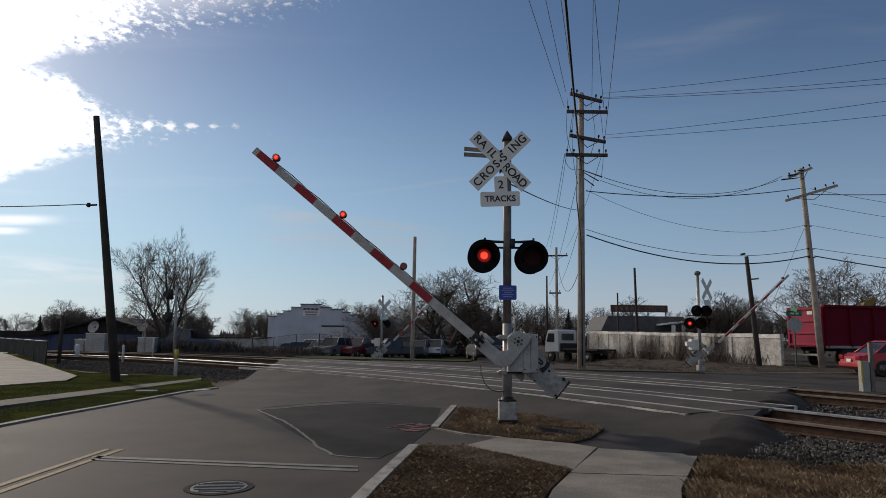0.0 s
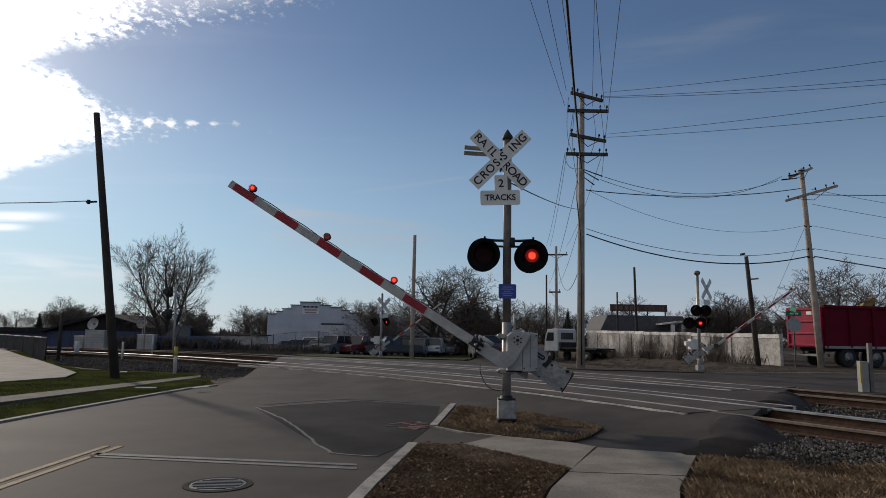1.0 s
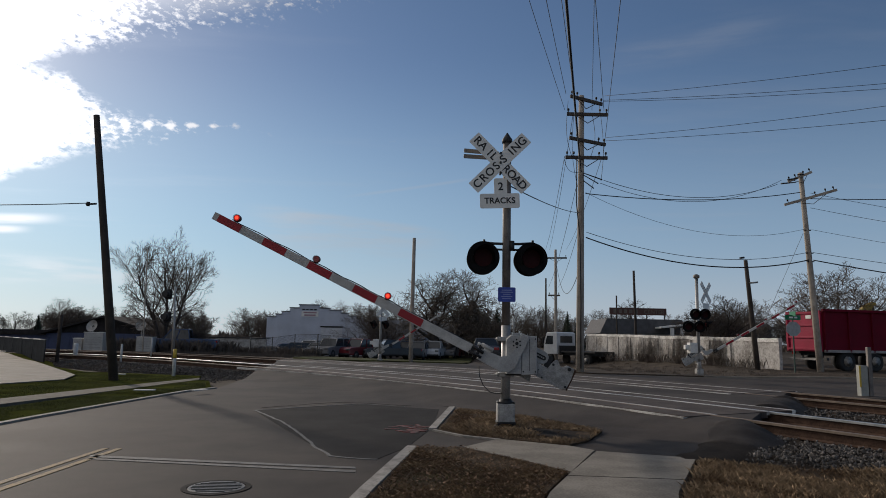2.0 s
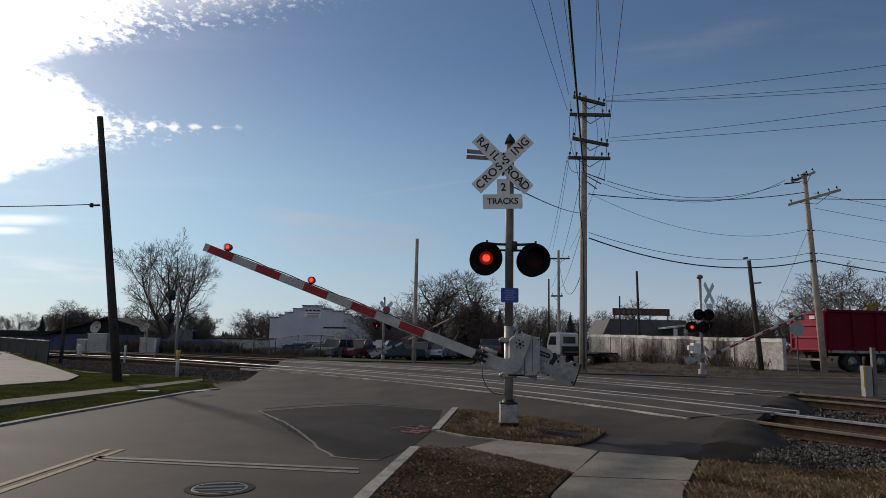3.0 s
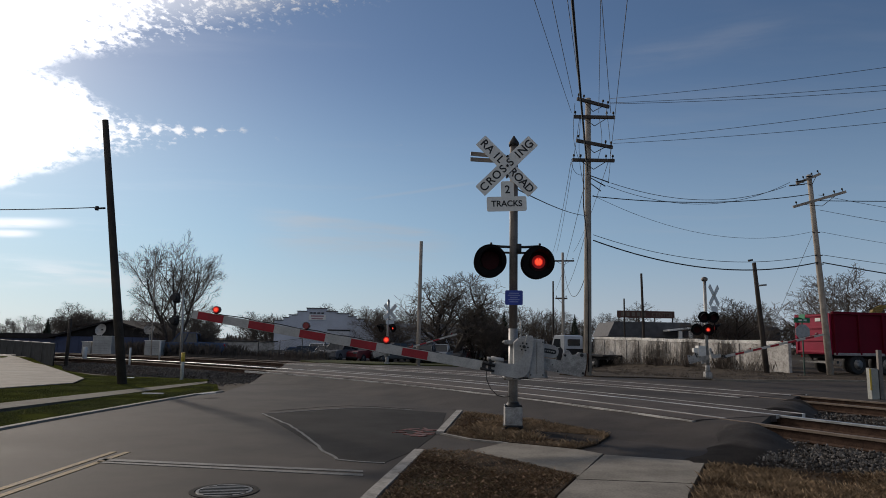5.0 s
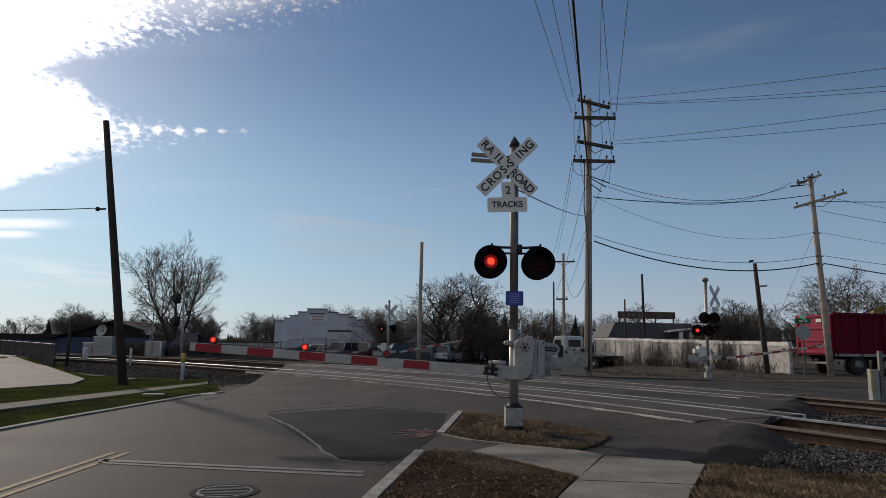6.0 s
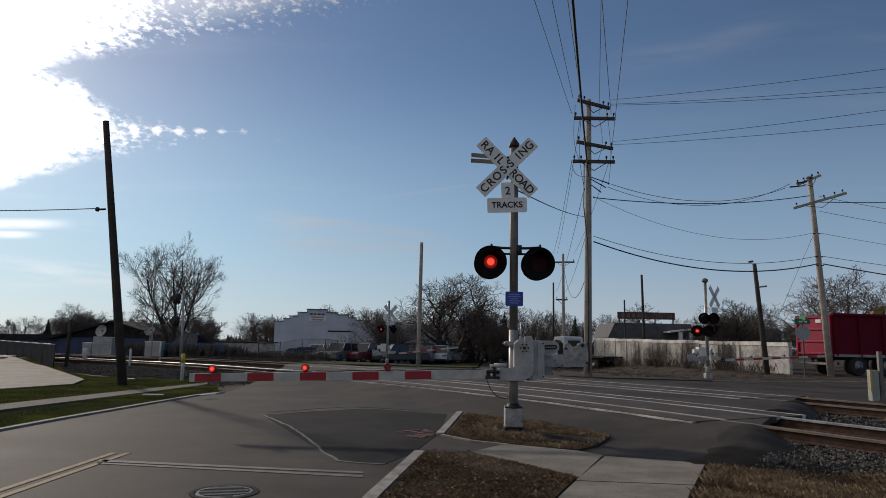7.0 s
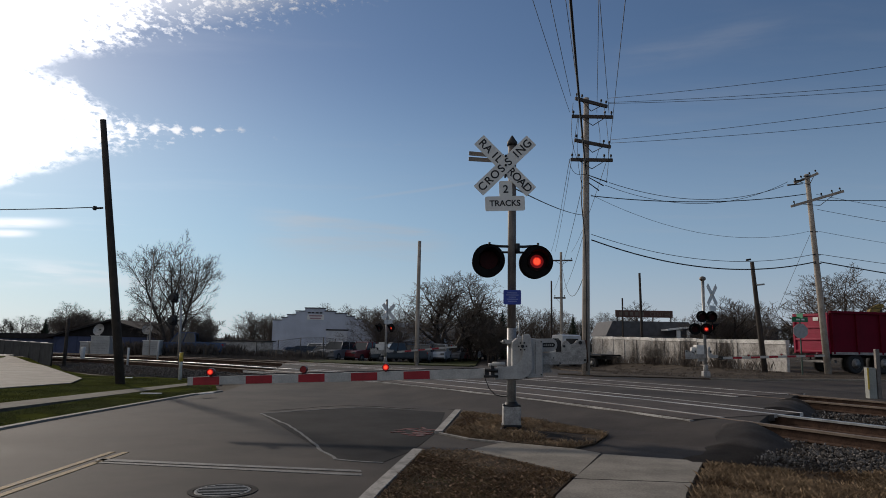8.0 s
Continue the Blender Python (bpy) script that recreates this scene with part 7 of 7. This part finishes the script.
def blades(name, poly, n, lift, hmin, hmax, width, material, label, seed, lay=0.5, clump=0.0):
    r = random.Random(seed)
    xs, ys = [p[0] for p in poly], [p[1] for p in poly]
    verts, faces = [], []
    done, tries = 0, 0
    centres = []
    while done < n and tries < n * 12:
        tries += 1
        if clump and centres and r.random() < clump:
            c = r.choice(centres)
            x, y = r.gauss(c[0], 0.09), r.gauss(c[1], 0.09)
        else:
            x, y = r.uniform(min(xs), max(xs)), r.uniform(min(ys), max(ys))
            if len(centres) < n // 40:
                centres.append((x, y))
        if not inside(x, y, poly) or (1.2 < x < 2.4 and inside(x, y, SOIL) and r.random() < 0.985):
            continue
        if noise.noise((x * 1.1, y * 1.1, seed)) < -0.12 + r.uniform(-0.25, 0.2):
            continue
        done += 1
        h = r.uniform(hmin, hmax)
        a = r.uniform(0, 6.283)
        ln = h * lay * r.uniform(0.2, 1.6)
        z = gz(x, y) + lift
        dx, dy = math.cos(a), math.sin(a)
        b = len(verts)
        verts += [(x - dy * width, y + dx * width, z), (x + dy * width, y - dx * width, z), (x + dx * ln * 0.4 + dy * width * 0.7, y + dy * ln * 0.4 - dx * width * 0.7, z + h * 0.62), (x + dx * ln, y + dy * ln, z + h)]
        faces += [(b, b + 1, b + 2), (b, b + 2, b + 3)]
    me = bpy.data.meshes.new(name)
    me.from_pydata(verts, [], faces)
    me.materials.append(material)
    tagged(new(name, me), label, "grass", kind="stuff")


def leaves(name, poly, n, lift, seed):
    r = random.Random(seed)
    xs, ys = [p[0] for p in poly], [p[1] for p in poly]
    verts, faces = [], []
    while n:
        x, y = r.uniform(min(xs), max(xs)), r.uniform(min(ys), max(ys))
        if not inside(x, y, poly) or (1.2 < x < 2.4 and inside(x, y, SOIL) and r.random() < 0.9):
            continue
        n -= 1
        s, z = r.choice((r.uniform(0.008, 0.016), r.uniform(0.008, 0.016), r.uniform(0.014, 0.028))), gz(x, y) + lift + r.uniform(0.0, 0.03)
        rot = Euler((r.uniform(-0.6, 0.6), r.uniform(-0.6, 0.6), r.uniform(0, 6.28))).to_matrix()
        b = len(verts)
        verts += [tuple(rot @ Vector(c) * s + Vector((x, y, z))) for c in ((-1, 0, 0.2), (-0.2, -0.6, 0), (1, 0, 0.25), (-0.2, 0.6, 0))]
        faces.append((b, b + 1, b + 2, b + 3))
    me = bpy.data.meshes.new(name)
    me.from_pydata(verts, [], faces)
    me.materials.append(LEAF_DRY)
    tagged(new(name, me), "scattered dry brown leaves on the verge", "leaves", kind="stuff")


V_RIGHT = [(-0.75, 4.6), (-0.5, 6.3), (-0.2, 8.78), (0.38, 8.80), (1.43, 7.3), (1.05, 6.35), (0.5, 4.6)]
V_ISLAND = [(0.1, 10.45), (0.46, 9.92), (0.95, 9.62), (1.8, 9.16), (2.15, 9.55), (2.55, 10.4), (1.75, 12.0), (0.46, 13.4)]
V_TRACK = [(3.2, 8.2), (3.6, 7.78), (4.8, 7.3), (6.9, 4.6), (6.9, 4), (1.6, 4), (2.33, 6.40)]
blades("dry_grass_verge", V_RIGHT, 26000, 0.02, 0.010, 0.034, 0.0022, BROWN_BLADE, "short trodden brown grass", 1, 1.3)
blades("olive_grass_verge", [(-0.6, 4.6), (-0.45, 6.3), (-0.3, 7.6), (0.5, 7.3), (0.9, 6.2), (0.5, 4.6)], 6000, 0.02, 0.008, 0.026, 0.002, OLIVE_BLADE, "thin olive-green grass among the dry", 31, 1.2, 0.5)
blades("tan_grass_verge", V_RIGHT, 2600, 0.02, 0.012, 0.045, 0.002, DRY_BLADE, "pale dry grass stalks", 32, 1.4, 0.5)
blades("dry_grass_island", V_ISLAND, 10000, 0.02, 0.015, 0.065, 0.0026, DRY_BLADE, "tawny dry grass tufts on the island", 2, 1.0, 0.6)
blades("brown_grass_island", V_ISLAND, 6500, 0.02, 0.012, 0.05, 0.0026, BROWN_BLADE, "brown dry grass on the island", 33, 1.0, 0.4)
blades("dry_grass_base", [(0.55, 9.95), (1.5, 9.75), (1.42, 10.05), (0.85, 10.35), (0.85, 11.3), (0.6, 11.3)], 1700, 0.02, 0.04, 0.12, 0.0032, DRY_BLADE, "taller dry grass round the signal base", 9, 1.1, 0.6)
blades("dry_grass_track", V_TRACK, 52000, 0.015, 0.02, 0.085, 0.0024, DRY_BLADE, "tawny dry grass beside the ballast", 3, 0.8, 0.35)
blades("brown_grass_track", V_TRACK, 22000, 0.015, 0.015, 0.06, 0.0026, BROWN_BLADE, "brown dry grass beside the ballast", 34, 1.0, 0.4)
leaves("fallen_leaves", V_RIGHT, 2600, 0.022, 4)
leaves("fallen_leaves_island", V_ISLAND, 1300, 0.022, 5)
leaves("fallen_leaves_track", V_TRACK, 800, 0.03, 6)
blades("green_grass_verge", [(-7.0, 8), (-6.62, 10.16), (-6.45, 12.18), (-6.1, 16.3), (-5.9, 17.6), (-6.7, 20), (-7.0, 20.2), (-7.45, 16.3), (-7.65, 12.6), (-7.7, 8)], 24000, 0.02, 0.012, 0.034, 0.004, GREEN_BLADE, "short green grass", 7, 0.6)
blades("green_grass_lawn", [(-9.2, 10), (-8.78, 13.4), (-8.14, 17.2), (-7.4, 21.2), (-12, 23.2), (-15.5, 26.5), (-11.2, 21.2), (-10.3, 19.2), (-10.95, 17), (-13, 14), (-12, 10)], 26000, 0.02, 0.012, 0.036, 0.005, GREEN_BLADE, "short green lawn grass", 8, 0.6)


def brush(name, poly, n, hmin, hmax, seed, label, z=0.0):
    blades(name, poly, n * 2, z, hmin, hmax * 0.85, 0.0045, TWIG, label, seed, 0.32, 0.7)


brush("brush_wall", [(17.3, 36.2), (18.2, 36.2), (13.8, 61.8), (13.0, 61.8)], 900, 0.3, 0.9, 21, "dead brown brush along the wall")
brush("brush_lot", [(-19, 47), (-9, 45), (-7.5, 46), (-9, 49), (-17, 52)], 2600, 0.10, 0.35, 22, "dead brown weeds at the edge of the lot", -0.1)
brush("brush_yard", [(-22, 58), (-10.5, 55), (-9.6, 58), (-14, 62), (-23, 66)], 4200, 0.3, 1.15, 26, "tall dead brown brush in front of a parking lot", -0.1)


def lot_fence():
    """A wire fence before the parked cars."""
    th = thing("wire_fence", pose(0, 0, 0), "dark wire fence with steel posts before a parking lot", "fence")
    ends = [(-16.5, 60.5), (-14.4, 59.8), (-12.3, 59.2), (-10.2, 58.6), (-9.5, 60.8)]
    mesh_dark = pm("fence_steel", (0.05, 0.05, 0.05), 0.6, 0.3, 5, 40, 0.1, metal=0.4)
    for i, (x, y) in enumerate(ends):
        z = gz(x, y)
        bm = bmesh.new()
        tube(bm, [(x, y, z - 0.1), (x, y, z + 2.0)], 0.05 if i in (0, 3) else 0.035, 8)
        part("post", bm, mesh_dark, th)
        if i + 1 < len(ends):
            q = ends[i + 1]
            zq = gz(*q)
            for h in (0.15, 1.0, 1.95):
                bm = bmesh.new()
                tube(bm, [(x, y, z + h), (q[0], q[1], zq + h)], 0.018, 6)
                part("rail", bm, mesh_dark, th)
            bm = bmesh.new()
            for k in range(1, 22):
                for way in (0, 1):
                    u0, u1 = (k - 4) / 18, (k + 4) / 18
                    lo, hi = (0.1, 1.95) if way else (1.95, 0.1)
                    c0, c1 = max(0.0, u0), min(1.0, u1)
                    if c1 - c0 < 0.05:
                        continue
                    h0, h1 = lo + (hi - lo) * (c0 - u0) / (u1 - u0), lo + (hi - lo) * (c1 - u0) / (u1 - u0)
                    tube(bm, [(x + (q[0] - x) * c0, y + (q[1] - y) * c0, z + (zq - z) * c0 + h0), (x + (q[0] - x) * c1, y + (q[1] - y) * c1, z + (zq - z) * c1 + h1)], 0.006, 3, caps=False)
            part("wire_mesh", bm, mesh_dark, th)


lot_fence()


def gable_house(x, y, w, d, h, yaw, roof_col, label):
    th = thing("house", pose(x, y, gz(x, y), 0, 0, yaw), label, "house", "far houses")
    bm = bmesh.new()
    prism(bm, [(-w / 2, -0.4), (w / 2, -0.4), (w / 2, h), (0, h + w * 0.42), (-w / 2, h)], -d / 2, d / 2)
    part("wall", bm, pm("far_house_siding", (0.46, 0.47, 0.49), 0.8, 0.12, 2, 30, 0.1), th)
    roof = pm("far_house_shingle", roof_col, 0.85, 0.2, 2, 30, 0.2)
    for sx in (-1, 1):
        bm = bmesh.new()
        prism(bm, [(0, h + w * 0.42 + 0.14), (sx * (w / 2 + 0.3), h - 0.11), (sx * (w / 2 + 0.3), h - 0.24), (0, h + w * 0.42 + 0.012)], -d / 2 - 0.3, d / 2 + 0.3)
        part("roof", bm, roof, th)
    for wx in (-w * 0.22, w * 0.22):
        bm = bmesh.new()
        box(bm, wx, -d / 2 - 0.02, h * 0.55, 0.9, 0.06, 1.2, bev=0.01)
        win = part("window", bm, SIGN_WHITE, th, "white framed window")
        bm = bmesh.new()
        box(bm, wx, -d / 2 - 0.06, h * 0.55, 0.7, 0.03, 1.0)
        part("pane", bm, CAR_GLASS, win)


gable_house(-3.4, 88, 5.0, 7.0, 2.1, 62, (0.10, 0.115, 0.14), "pale house with a blue-grey shingle roof behind parked cars")
gable_house(3.6, 100, 5.2, 7.0, 2.0, 78, (0.14, 0.135, 0.13), "low white house behind trees up the street")
brush("brush_tree", [(-24.5, 51), (-17.5, 49.5), (-15, 53), (-23.5, 56)], 4200, 0.3, 1.4, 23, "dead brown brush under a bare tree", -0.1)
brush("brush_far", [(7.6, 29.6), (18.5, 29.6), (18, 36), (13.5, 58), (10.5, 58), (8.6, 40)], 7000, 0.03, 0.14, 24, "dead weed stubble on the dirt verge", 0.05)


def litter(x, y, sx, sy, yaw, label):
    th = thing("paper_scrap", pose(x, y, gz(x, y) + 0.085, 0, 0, yaw), label, "litter", "litter")
    bm = bmesh.new()
    box(bm, 0, 0, 0.01, sx, sy, 0.02, bev=0.004)
    part("sheet", bm, WHITE_PLASTIC, th)


litter(-6.6, 15.6, 0.45, 0.12, 10, "flat white scrap lying on the grass")
litter(-5.45, 15.9, 0.4, 0.1, 60, "white scrap on the road by the kerb")
litter(-9.7, 21.2, 0.2, 0.15, 20, "small pale scrap on the lawn")


def more_motions():
    # the red car leaves along the far street; the dark one pulls away behind the signal
    walk(RED_CAR, [(t, pose(19.5 + 8.6 * t, 27.9 - 0.95 * t, 0.0, 0, 0, -6.3)) for t in (0, 1, 2, 4, 8)])
    walk(DARK_CAR, [(0, pose(2.95, 41.5, 0, 0, 0, 95)), (1, pose(3.1, 42.6, 0, 0, 0, 92)), (2, pose(3.6, 48, 0, 0, 0, 86)), (4, pose(5.2, 66, 0, 0, 0, 85)), (8, pose(11.5, 125, 0, 0, 0, 84))])


motions()
